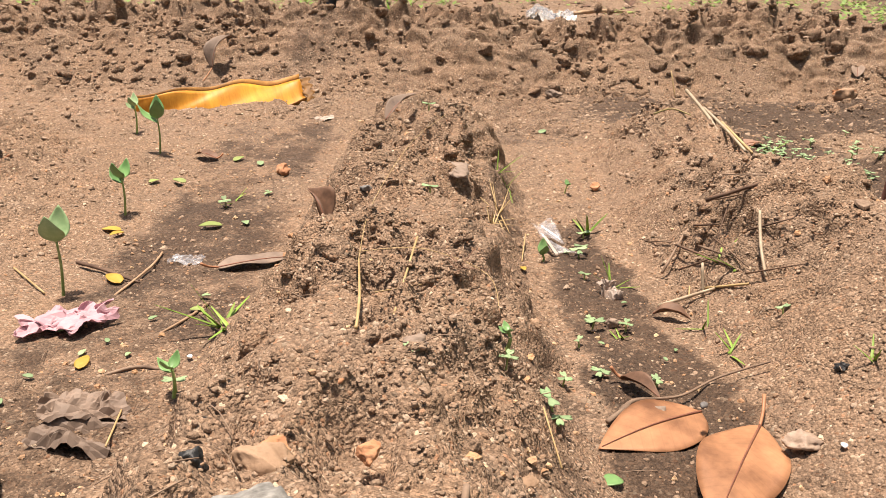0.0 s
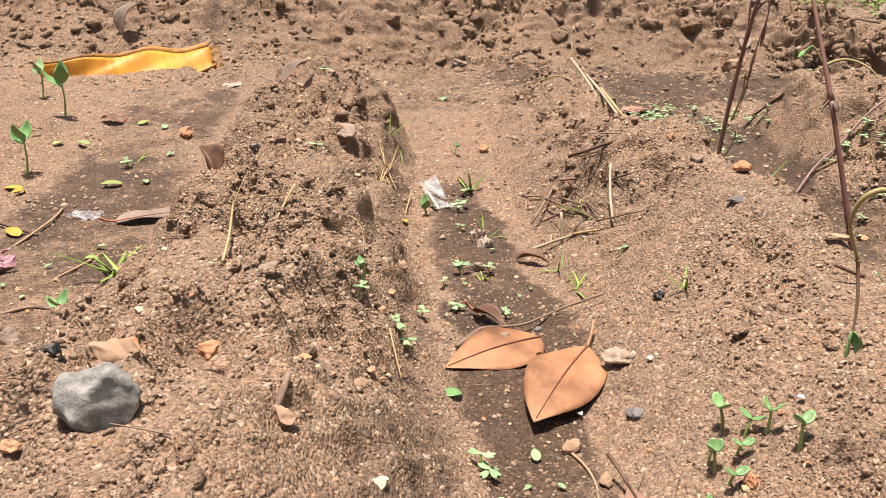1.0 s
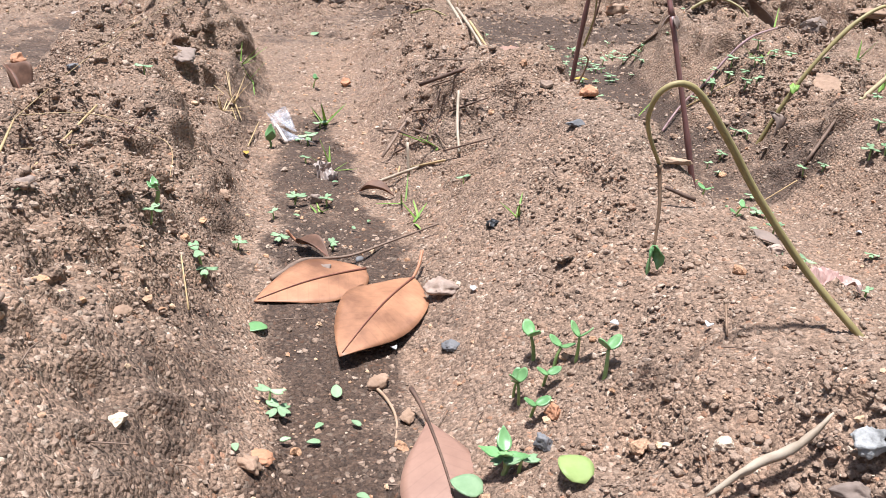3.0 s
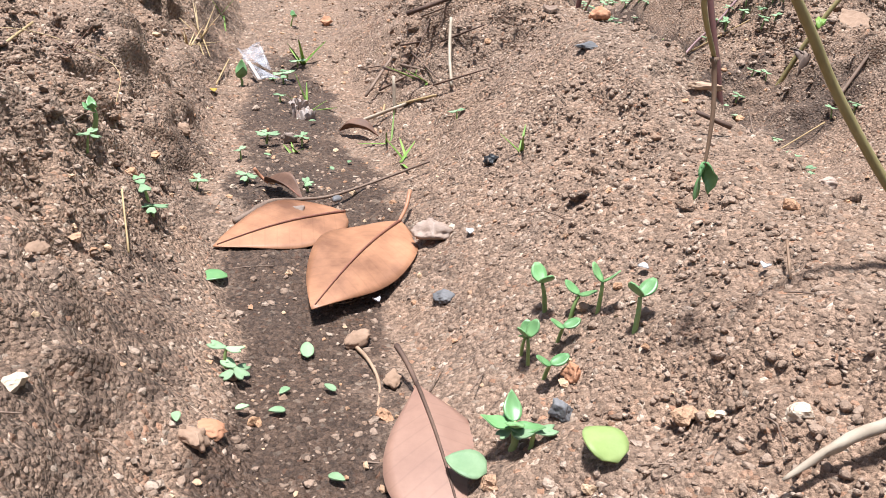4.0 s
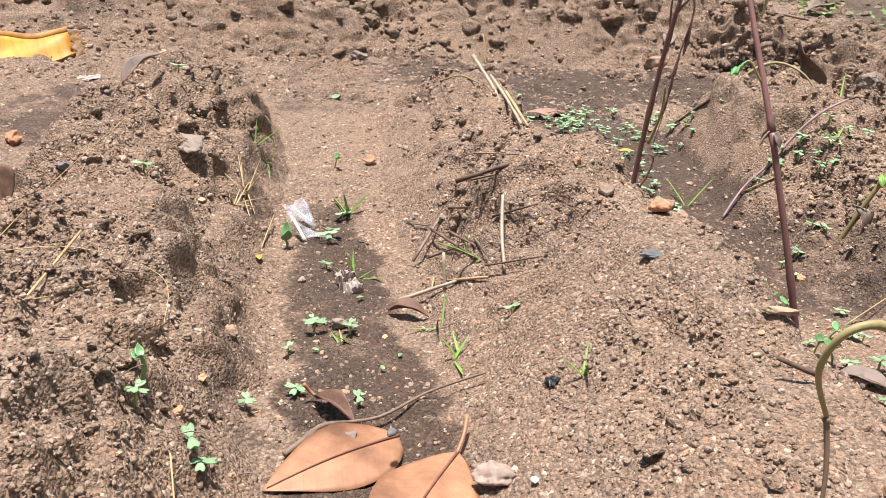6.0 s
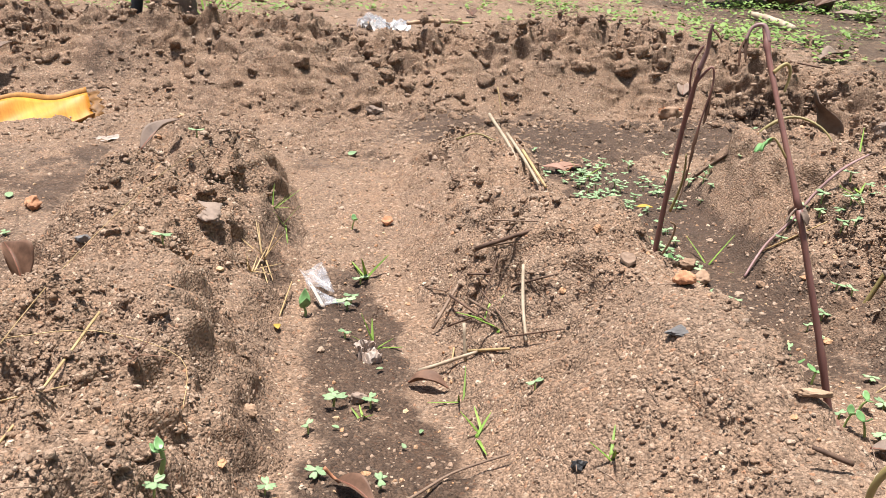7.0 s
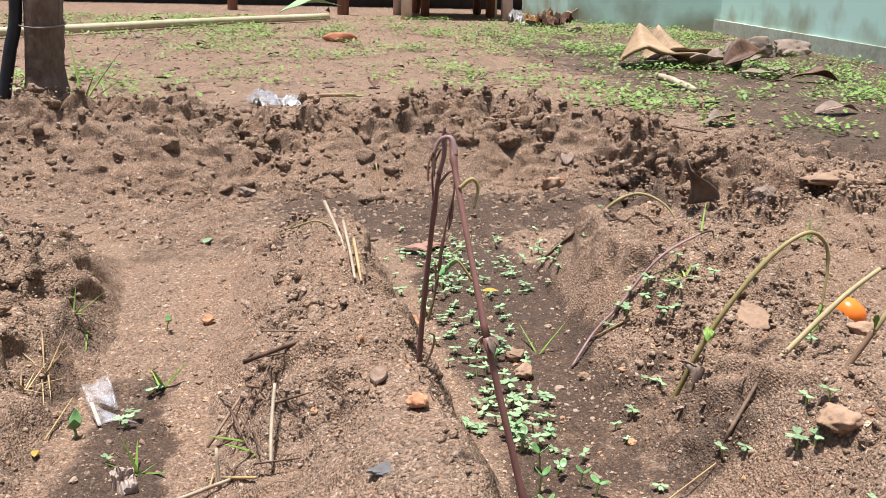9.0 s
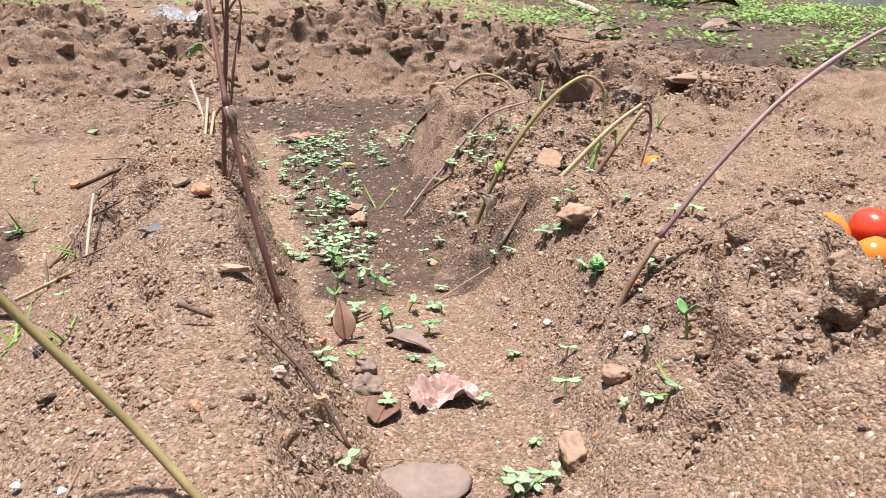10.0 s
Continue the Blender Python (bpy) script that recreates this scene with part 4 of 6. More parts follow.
# hard clods that tower over the rest
for i, (px, py, s, h) in enumerate([
                                    (-0.16, 0.66, 0.05, 0.045), (-0.06, 0.70, 0.05, 0.035), (-0.09, 0.93, 0.06, 0.05), (1.00, 2.56, 0.11, 0.08), (0.88, 2.55, 0.10, 0.08), (0.60, 2.52, 0.09, 0.07), (0.10, 2.46, 0.10, 0.07), (1.42, 2.26, 0.10, 0.07), (0.32, 2.50, 0.09, 0.06), (1.08, 1.42, 0.08, 0.06), (0.955, 0.455, 0.10, 0.075), (0.985, 0.63, 0.095, 0.07)]):
    rocky("earth_clod", px, py, (s * 0.7, s * 0.6, h * 0.7), SOIL, "large crumbly clod of brown earth", 200 + i, 37 * i, 0.55, "clod", "large clods", level=4, rough=0.30, facets=0.6)


# ---- fallen leaves ----
def full(u): return max(0.012, (math.sin(math.pi * u ** 0.86) ** 0.85) * (1 - 0.12 * u))
def pointed(u): return max(0.008, math.sin(math.pi * u ** 0.82) ** 0.72 * (1 - u) ** 0.22 * 1.12)
def ovate(u): return max(0.008, math.sin(math.pi * u ** 0.95) ** 0.78 * (1 - u) ** 0.14 * 1.06)
def late(u): return max(0.012, math.sin(math.pi * u ** 1.25) ** 0.95)


def fallen_leaf(x, y, turn, length, width, material, label, arch=0.12, fold=-0.2, wave=0.02, pitch=0.0, roll=0.0, rise=0.004, stalk=0.03, rib=MIDRIB, seed=0.0, lift=0.012, outline=lance, stalk_look=None):
    """A whole leaf: blade, midrib and stalk; its tip points along +y before it is turned."""
    t = thing("fallen_leaf", lay(x, y, turn, rise, pitch, roll), label, "leaf", "fallen leaves")
    leaf = part("blade", blade(length, width, arch, fold, wave, seed=seed, nu=22, nv=10, outline=outline), material, t)
    mid = [(0, length * u, arch * length * math.sin(math.pi * u) + 0.0009) for u in (0.0, 0.2, 0.4, 0.6, 0.8, 0.97)]
    part("midrib", tube(mid, [0.0013, 0.0009, 0.0004], 5, 3), rib, leaf, "dark raised midrib")
    if stalk:
        part("stalk", tube([(0, 0.004, 0.0008), (0.002, -stalk * 0.5, lift * 0.4), (0.006, -stalk, lift)], [0.0014, 0.0016, 0.0019], 6, 3), stalk_look or PETIOLE, t)
    return t


def broad(u): return max(0.012, math.sin(math.pi * u ** 0.72) ** 0.7)


fallen_leaf(0.286, 0.666, 150, 0.154, 0.076, BROWN_LEAF, "tan-orange fallen leaf with a dark midrib, spotted green", 0.05, -0.12, 0.024, rise=0.006, roll=-4, stalk=0.030, lift=0.014, seed=1.0, outline=ovate)
fallen_leaf(0.243, 0.700, 120, 0.122, 0.070, BROWN_LEAF, "tan-orange fallen leaf half under another leaf", 0.04, -0.08, 0.014, rise=0.006, roll=-6, stalk=0, seed=2.0, outline=pointed)
fallen_leaf(0.266, 0.432, 183, 0.13, 0.062, PALE_LEAF, "dusty pinkish-brown fallen leaf in the furrow", 0.06, -0.22, 0.008, rise=0.011, roll=4, stalk=0.034, lift=0.004, rib=DARK_TWIG, seed=3.0, outline=late, stalk_look=DARK_TWIG)
solo("bird_dropping", stone((0.011, 0.007, 0.005), 5, 2, 0.3, 0.2), SLATE, pose(0.2335, 0.668, ground(0.2335, 0.668) + 0.034, 10, 0, 50), "dark grey speck of dirt on a fallen leaf", "dirt")
fallen_leaf(-0.365, 0.535, 12, 0.07, 0.045, GREY_LEAF, "dusty grey-brown dead leaf", 0.08, 0.3, 0.07, rise=0.006, stalk=0.0, seed=2.2)
fallen_leaf(-0.310, 1.09, -68, 0.12, 0.045, GREY_LEAF, "long greyish-brown dead leaf lying flat", 0.03, 0.2, 0.03, rise=0.004, stalk=0.02, seed=3.1)
fallen_leaf(-0.76, 1.43, 70, 0.10, 0.07, GREY_LEAF, "curled brown dead leaf at the furrow's rim", 0.2, 0.9, 0.03, rise=0.006, stalk=0.02, seed=4.1)
fallen_leaf(-0.437, 1.617, 60, 0.06, 0.030, DARK_LEAF, "small dark dead leaf", 0.1, 0.4, 0.05, stalk=0.01, seed=5.1)
fallen_leaf(-0.150, 1.035, 35, 0.06, 0.034, DARK_LEAF, "dark brown curled leaf sticking up from the ridge", 0.15, 1.5, 0.08, pitch=35, rise=0.0, stalk=0.03, seed=0.6)
fallen_leaf(-0.10, 1.43, -38, 0.085, 0.028, GREY_LEAF, "narrow brown leaf leaning on the ridge's end", 0.1, 0.8, 0.02, pitch=22, rise=0.004, stalk=0.0, seed=0.9)
fallen_leaf(-0.63, 2.36, -30, 0.11, 0.05, GREY_LEAF, "curled rusty leaf stuck in the bank", 0.2, 0.9, 0.03, pitch=45, rise=0.0, stalk=0.05, seed=1.9)
fallen_leaf(0.255, 0.955, -110, 0.045, 0.022, DARK_LEAF, "small curled dark brown leaf", 0.15, 0.9, 0.03, stalk=0.0, seed=3.9)
fallen_leaf(0.176, 0.752, -140, 0.050, 0.020, DARK_LEAF, "narrow rolled brown leaf beside a twig", 0.1, 1.0, 0.02, stalk=0.008, seed=4.9)
fallen_leaf(0.66, 1.93, -70, 0.075, 0.045, PALE_LEAF, "pinkish-brown dead leaf in the weedy furrow", 0.05, 0.2, 0.02, stalk=0.0, seed=6.9)
fallen_leaf(0.676, 1.90, 60, 0.06, 0.04, PALE_LEAF, "dusty brown dead leaf in the furrow", 0.08, 0.3, 0.02, stalk=0.01, seed=7.9)
fallen_leaf(0.636, 0.785, 10, 0.045, 0.026, PALE_LEAF, "small brown leaf upright at the ridge's foot", 0.05, 0.5, 0.02, pitch=60, stalk=0.0, seed=8.9)
fallen_leaf(0.678, 0.785, -130, 0.055, 0.030, GREY_LEAF, "two-toned dry leaf in the furrow", 0.08, 0.6, 0.03, stalk=0.0, seed=9.9)
fallen_leaf(0.642, 0.612, -30, 0.042, 0.034, DARK_LEAF, "dark dead leaf in the furrow", 0.1, 0.4, 0.05, stalk=0.0, seed=10.9)
fallen_leaf(2.13, 2.86, -75, 0.20, 0.08, GREY_LEAF, "brown dead leaf on the weedy ground", 0.1, 0.3, 0.03, stalk=0.03, seed=11.9)
fallen_leaf(1.15, 2.47, -20, 0.06, 0.04, GREY_LEAF, "pale dead leaf stuck in the bank", 0.1, 0.5, 0.03, pitch=25, stalk=0.0, seed=12.9)
fallen_leaf(1.86, 3.15, -60, 0.12, 0.06, PALE_LEAF, "pinkish dead leaf on the ground", 0.06, 0.3, 0.03, stalk=0.0, seed=13.9)


def flat_leaf(x, y, turn, length, width, material, label, pitch=4.0, arch=0.06, group="leaf scraps", rise=0.003):
    return solo("leaf_scrap", blade(length, width, arch, 0.1, 0.01, nu=9, nv=6, outline=broad), material, lay(x, y, turn, rise, pitch), label, "leaf", group)


flat_leaf(0.150, 0.598, 120, 0.022, 0.016, SEED_LEAF, "bright green leaf under a brown leaf")
flat_leaf(0.339, 0.310, 20, 0.025, 0.022, LIME_LEAF, "yellow-green rounded leaf on the soil", rise=0.004, arch=0.15)
flat_leaf(0.287, 0.340, 60, 0.022, 0.020, CLOVER_LEAF, "pale green rounded leaf on the soil")
for i, (px, py, s, mt) in enumerate([(0.205, 0.486, 0.016, 0), (0.22, 0.44, 0.009, 0), (0.191, 0.423, 0.010, 0), (0.193, 0.447, 0.009, 0), (0.135, 0.397, 0.009, 0), (0.212, 0.367, 0.010, 0), (0.163, 0.425, 0.008, 0),
                                     (-0.404, 1.609, 0.028, 2), (-0.347, 1.582, 0.024, 1), (-0.457, 1.468, 0.030, 2), (-0.344, 1.268, 0.036, 2), (-0.51, 1.486, 0.025, 2), (-0.314, 1.285, 0.022, 0), (-0.300, 0.93, 0.020, 2),
                                     (-0.43, 0.86, 0.012, 0), (-0.38, 0.80, 0.012, 0), (-0.36, 0.83, 0.010, 0), (-0.40, 0.74, 0.012, 0), (-0.36, 0.70, 0.011, 0), (-0.33, 0.81, 0.010, 0), (-0.41, 0.69, 0.012, 0), (-0.30, 0.98, 0.012, 0), (-0.34, 0.90, 0.012, 0),
                                     (-0.368, 0.769, 0.026, 3), (-0.419, 1.03, 0.035, 3), (-0.495, 1.25, 0.030, 3), (-0.48, 1.22, 0.024, 3), (0.108, 1.11, 0.016, 3), (1.328, 1.541, 0.024, 3), (0.21, 0.76, 0.010, 0), (0.217, 1.98, 0.03, 1),
                                     (0.24, 0.82, 0.008, 0), (0.18, 0.86, 0.008, 0), (0.23, 0.99, 0.009, 0), (0.26, 0.86, 0.008, 0), (-0.342, 0.655, 0.018, 3), (0.72, 1.58, 0.03, 3)]):
    mt = (CLOVER_LEAF, CLOVER_LEAF, LIME_LEAF, YELLOW_LEAF)[mt]
    lb = "small yellow leaf scrap on the soil" if mt is YELLOW_LEAF else "pale yellow-green leaf scrap" if mt is LIME_LEAF else "tiny green leaflet lying on the soil"
    flat_leaf(px, py, 47 * i, s, s * 0.55, mt, lb)


def banana_strip():
    """A dry strip of banana leaf, bright yellow, its rims brown and curled."""
    ax, ay, bx, by = -0.725, 2.00, -0.370, 2.19
    az, bz = smooth_ground(ax, ay) + 0.008, smooth_ground(bx, by) + 0.006
    t = thing("banana_leaf_strip", pose(ax, ay, az, 0, 0, math.degrees(math.atan2(by - ay, bx - ax)) - 90), "dry yellow-orange strip of banana leaf with browned edges", "leaf")
    length = math.hypot(bx - ax, by - ay) + 0.01
    def spine(u):
        return 0.003 * math.sin(4.2 * u) + (bz - az) * u * u + 0.022 * max(0, u - 0.75) * 4 * (u - 0.75) + 0.002 * math.sin(13 * u)
    def half(u): return 0.003 + 0.033 * ease(0.0, 0.85, np.float64(u)) - 0.010 * ease(0.90, 1.0, np.float64(u))
    def body(u, v):
        s = (v - 0.5) * 2
        return (s * float(half(u)) * 0.92, u * length, spine(u) - 0.022 * s + 0.004 * math.sin(17 * u + 3 * s))
    part("blade", sheet(body, 40, 8, 0.0012), BANANA, t)
    def rim(sgn):
        def place(u, v):
            s = sgn * (0.92 + 0.16 * v)
            return (s * float(half(u)), u * length, spine(u) - 0.022 * s + 0.004 * math.sin(17 * u + 3 * s) + (0.003 + 0.008 * v * u) * v)
        return place
    part("rim", sheet(rim(1), 40, 2, 0.0014), BANANA_EDGE, t, "browned curling edge")
    part("rim", sheet(rim(-1), 40, 2, 0.0014), BANANA_EDGE, t, "browned curling edge")
    part("torn_end", sheet(lambda u, v: ((v - 0.5) * 2 * 0.036 * (1 - 0.4 * u), length + 0.022 * u + 0.006 * math.sin(19 * v), spine(1) - 0.022 * (v - 0.5) * 2 + 0.008 * u), 4, 12, 0.0012), BANANA_EDGE, t, "dark torn end")


banana_strip()


# ---- twigs, straw and sticks ----
rod("twig", [(0.152, 0.680, 0.007), (0.170, 0.697, 0.010), (0.184, 0.711, 0.011), (0.228, 0.721, 0.010), (0.275, 0.760, 0.012), (0.322, 0.752, 0.012)], [0.0034, 0.0032, 0.0019, 0.0015, 0.0012], TWIG, "bent greyish-brown twig lying across the furrow", "twig", knots=((0.22, 0.6), (0.4, 0.3)))
rod("root", [(0.233, 0.512, 0.003), (0.243, 0.480, 0.006), (0.247, 0.450, 0.004), (0.240, 0.410, 0.003)], [0.0018, 0.0014, 0.0012], WOOD_CHIP, "thin pale brown root in the furrow", "root")
rod("grey_stick", [(0.010, 0.346, 0.006), (0.015, 0.384, 0.018)], [0.0020, 0.0032, 0.0026], TWIG, "short grey weathered stick on the ridge", "stick")
rod("straw", [(-0.070, 0.630, 0.000), (-0.072, 0.68, 0.012), (-0.080, 0.76, 0.026)], [0.0019, 0.0017, 0.0010], STRAW, "yellow straw stalk sticking up from the ridge", "straw", "straw stalks")
rod("straw", [(-0.043, 0.600, 0.001), (-0.038, 0.72, 0.010), (-0.028, 0.86, 0.018)], [0.0010, 0.0013, 0.0016], STRAW, "pale straw stalk leaning on the ridge", "straw", "straw stalks")
rod("straw", [(-0.080, 0.76, 0.026), (-0.085, 0.98, 0.02), (-0.05, 1.25, 0.022), (0.0, 1.40, 0.022)], [0.0006, 0.0005, 0.0004], STRAW, "long thin dry grass stalk over the ridge", "straw", "straw stalks")
rod("straw", [(-0.085, 0.80, 0.02), (-0.02, 0.815, 0.02), (0.045, 0.82, 0.012), (0.055, 0.76, 0.006)], [0.0005, 0.0005, 0.0004], STRAW, "bent dry grass stalk across the ridge", "straw", "straw stalks")
rod("straw", [(-0.06, 0.70, 0.012), (-0.02, 0.73, 0.012)], [0.0008, 0.0007], STRAW, "short dry grass stalk", "straw", "straw stalks")
rod("straw", [(0.092, 0.548, 0.002), (0.082, 0.60, 0.014)], [0.0010, 0.0008], STRAW, "thin straw on the ridge's flank", "straw", "straw stalks")
rod("straw", [(0.122, 1.23, 0.02), (0.110, 1.14, 0.003)], [0.0010, 0.0013], STRAW, "thin straw beside a plastic scrap", "straw", "straw stalks")
rod("straw", [(0.376, 0.985, 0.038), (0.372, 0.955, 0.019), (0.371, 0.922, 0.004)], [0.0022, 0.0024, 0.0022], WHITE_STRAW, "bleached white straw in a heap of sticks", "straw", "straw stalks")
rod("straw", [(0.316, 0.985, 0.044), (0.318, 0.972, 0.002)], [0.0022, 0.0024], WHITE_STRAW, "pale broken straw in a heap of sticks", "straw", "straw stalks")
rod("straw", [(0.322, 0.982, 0.005), (0.356, 0.932, 0.005)], [0.0022, 0.0018], STRAW, "pale straw bent along the ground", "straw", "straw stalks")
rod("straw", [(0.27, 0.99, 0.003), (0.33, 0.968, 0.004)], [0.0030, 0.0022], WHITE_STRAW, "frayed pale straw at the ridge's foot", "straw", "straw stalks")
for i, (a, b, h, k) in enumerate([((0.296, 1.09), (0.335, 1.14), 0.012, 0.0034), ((0.321, 1.125), (0.350, 0.975), 0.016, 0.0028), ((0.341, 1.125), (0.362, 1.085), 0.014, 0.0024), ((0.365, 1.12), (0.40, 1.056), 0.012, 0.0022),
                                  ((0.355, 0.945), (0.400, 0.890), 0.010, 0.0018), ((0.37, 1.0), (0.41, 0.965), 0.012, 0.0022), ((0.335, 1.07), (0.352, 0.99), 0.024, 0.0030), ((0.31, 1.06), (0.345, 1.02), 0.02, 0.0022),
                                  ((0.345, 1.05), (0.36, 0.95), 0.028, 0.0016), ((0.32, 1.15), (0.30, 1.22), 0.008, 0.0016), ((0.37, 1.08), (0.33, 1.01), 0.022, 0.0016)]):
    k *= 0.75
    rod("dry_stick", [(*a, h), (*b, h * 0.3)], [k, k * 0.9, k * 0.6], DARK_TWIG if i % 3 else TWIG, "dark dry stick in a heap of sticks on the ridge", "stick", "heap of dry sticks")
rod("dry_stick", [(0.341, 1.085, 0.073), (0.402, 1.065, 0.006)], [0.0034, 0.0032, 0.0028], DARK_TWIG, "brown stick lying along the ridge", "stick")
rod("dry_stick", [(0.36, 1.09, 0.074), (0.41, 1.07, 0.004)], [0.0012, 0.0012], TWIG, "thin stick beside a thicker one", "stick")
for line, radius, mt, lb in [([(0.454, 1.654, 0.106), (0.468, 1.58, 0.086), (0.482, 1.50, 0.060)], 0.0030, WHITE_STRAW, "thick pinkish straw lying down the ridge"),
                             ([(0.484, 1.630, 0.078), (0.485, 1.50, 0.074), (0.485, 1.375, 0.066)], 0.0026, WHITE_STRAW, "thick bleached straw beside another"), ([(0.496, 1.55, 0.070), (0.493, 1.365, 0.066)], 0.0024, STRAW, "thick pale straw beside two others")]:
    solo("straw", tube([Vector(q) - Vector(line[-1]) for q in line], [radius * 1.1, radius, radius * 0.8], 8, 5, (), 0.15), mt, Matrix.Translation(line[-1]), lb, "straw", "thick straws")
rod("straw", [(0.40, 1.66, 0.012), (0.44, 1.69, 0.016), (0.47, 1.66, 0.012)], [0.0022, 0.0020, 0.0016], OLIVE_STEM, "greenish dry stalk curled over the ridge", "straw")
rod("straw", [(0.823, 1.315, 0.004), (0.885, 1.255, 0.006)], [0.0016, 0.0014], STRAW, "thin straw in the weedy furrow", "straw", "straw stalks")
rod("straw", [(0.76, 0.905, 0.003), (0.83, 0.93, 0.004)], [0.0011, 0.0010], STRAW, "thin straw across the furrow", "straw", "straw stalks")
rod("dry_stick", [(0.845, 0.945, 0.004), (0.893, 0.965, 0.012)], [0.0030, 0.0022], TWIG, "grey-brown stick at the ridge's foot", "stick")
rod("dry_stick", [(0.862, 1.68, 0.01), (0.90, 1.60, 0.01), (0.94, 1.54, 0.008)], [0.0030, 0.0030, 0.0020], DARK_TWIG, "brown stick lying up the ridge's flank", "stick")
rod("dry_stick", [(0.63, 0.835, 0.004), (0.675, 0.865, 0.008)], [0.0026, 0.0020], TWIG, "grey stick in the furrow", "stick")
rod("dry_stick", [(0.540, 0.60, 0.004), (0.58, 0.56, 0.006), (0.61, 0.52, 0.004)], [0.0020, 0.0016], DARK_TWIG, "dark root along the ridge's edge", "root")
rod("dry_stick", [(0.515, 0.590, 0.004), (0.490, 0.600, 0.012)], [0.0026, 0.0020], DARK_TWIG, "short dark stub on the ridge", "stick")
rod("dry_stick", [(-0.338, 0.757, 0.004), (-0.31, 0.775, 0.006), (-0.27, 0.768, 0.004)], [0.0022, 0.0026], TWIG, "brown twig lying in the furrow", "twig")
rod("dry_stick", [(-0.50, 1.094, 0.01), (-0.46, 1.07, 0.01), (-0.395, 1.033, 0.004)], [0.0036, 0.0030, 0.0020], DARK_TWIG, "dark twig behind a pink paper scrap", "twig")
rod("straw", [(-0.405, 1.16, 0.004), (-0.398, 1.09, 0.008), (-0.41, 0.985, 0.004)], [0.0020, 0.0022], WOOD_CHIP, "bent pale brown stalk in the furrow", "straw", "straw stalks")
rod("straw", [(-0.285, 0.955, 0.006), (-0.295, 0.90, 0.008), (-0.325, 0.845, 0.003)], [0.0024, 0.0022, 0.0014], WOOD_CHIP, "pale brown stalk beside a tuft of grass", "straw", "straw stalks")
rod("straw", [(-0.30, 0.72, 0.003), (-0.285, 0.62, 0.01)], [0.0012, 0.0012], STRAW, "thin straw at the ridge's foot", "straw", "straw stalks")
rod("straw", [(-0.57, 1.06, 0.006), (-0.50, 0.99, 0.004)], [0.0016, 0.0014], STRAW, "thin straw at the furrow's rim", "straw", "straw stalks")
rod("straw", [(0.31, 1.005, 0.01), (0.305, 0.985, 0.002)], [0.0014, 0.0012], STRAW, "short pale stub of dry straw", "straw", "straw stalks")
rod("rusty_nail", [(0.444, 0.375, 0.002), (0.452, 0.398, 0.010)], [0.0009, 0.0011], BROWN_STEM, "thin brown stalk on the ridge", "stick")
rod("bark_strip", [(0.386, 0.262, 0.003), (0.405, 0.262, 0.006), (0.428, 0.258, 0.006), (0.444, 0.262, 0.008)], [0.0008, 0.0024, 0.0034, 0.0026, 0.0006], WHITE_STRAW, "bleached curl of bark lying on the ridge", "bark", sides=9, wobble=0.3)
rocky("white_chunk", 0.452, 0.243, (0.022, 0.016, 0.014), GREY_STONE, "whitish crumbling chunk on the ridge", 301, 20, 0.2, "fragment", facets=0.8)
rocky("white_chunk", 0.438, 0.225, (0.022, 0.014, 0.012), FLAT_STONE, "pale chunk of stone on the ridge", 302, -20, 0.2, "fragment", facets=0.8)
solo("wood_chip", blade(0.045, 0.016, 0.02, 0.3, 0.02, thick=0.003, nu=8, nv=4, outline=broad), TWIG, lay(0.470, 0.925, -15, 0.003, -6), "flat weathered wood chip on the ridge", "wood chip")
for i, (px, py) in enumerate([(0.329, 0.597), (0.405, 0.452), (0.444, 0.398), (0.805, 0.756), (0.93, 0.56), (0.86, 0.60), (-0.262, 0.80), (0.19, 0.752), (0.255, 0.56), (1.08, 0.72)]):
    solo("shell_fragment", blade(0.007, 0.006, 0.15, 0.3, 0.0, nu=5, nv=4, outline=broad), SHELL, lay(px, py, 70 * i, 0.003, 8), "tiny white shell fragment on the soil", "shell fragment", "shell fragments")


# ---- litter: plastic and paper ----
def crumpled(name, x, y, turn, w, d, material, label, category, seed, fold=0.02, rough=0.008, rise=0.006, thick=0.0005, pitch=0, roll=0, notch=0.0, n=18):
    def place(u, v):
        e = 1 + notch * noise.noise(Vector((4 * u, 4 * v, seed + 9)))
        px, py = (u - 0.5) * w * e, (v - 0.5) * d * e
        z = fold * noise.noise(Vector((2.2 * u, 2.2 * v, seed))) + rough * abs(noise.noise(Vector((6 * u, 6 * v, seed + 3)))) * 2 - rough * 0.5
        px += 0.15 * w * noise.noise(Vector((2 * v, 3 * u, seed + 5))); py += 0.15 * d * noise.noise(Vector((3 * v, 2 * u, seed + 7)))
        return (px, py, z)
    return solo(name, sheet(place, n, n, thick), material, lay(x, y, turn, rise, pitch, roll), label, category, smooth=False)


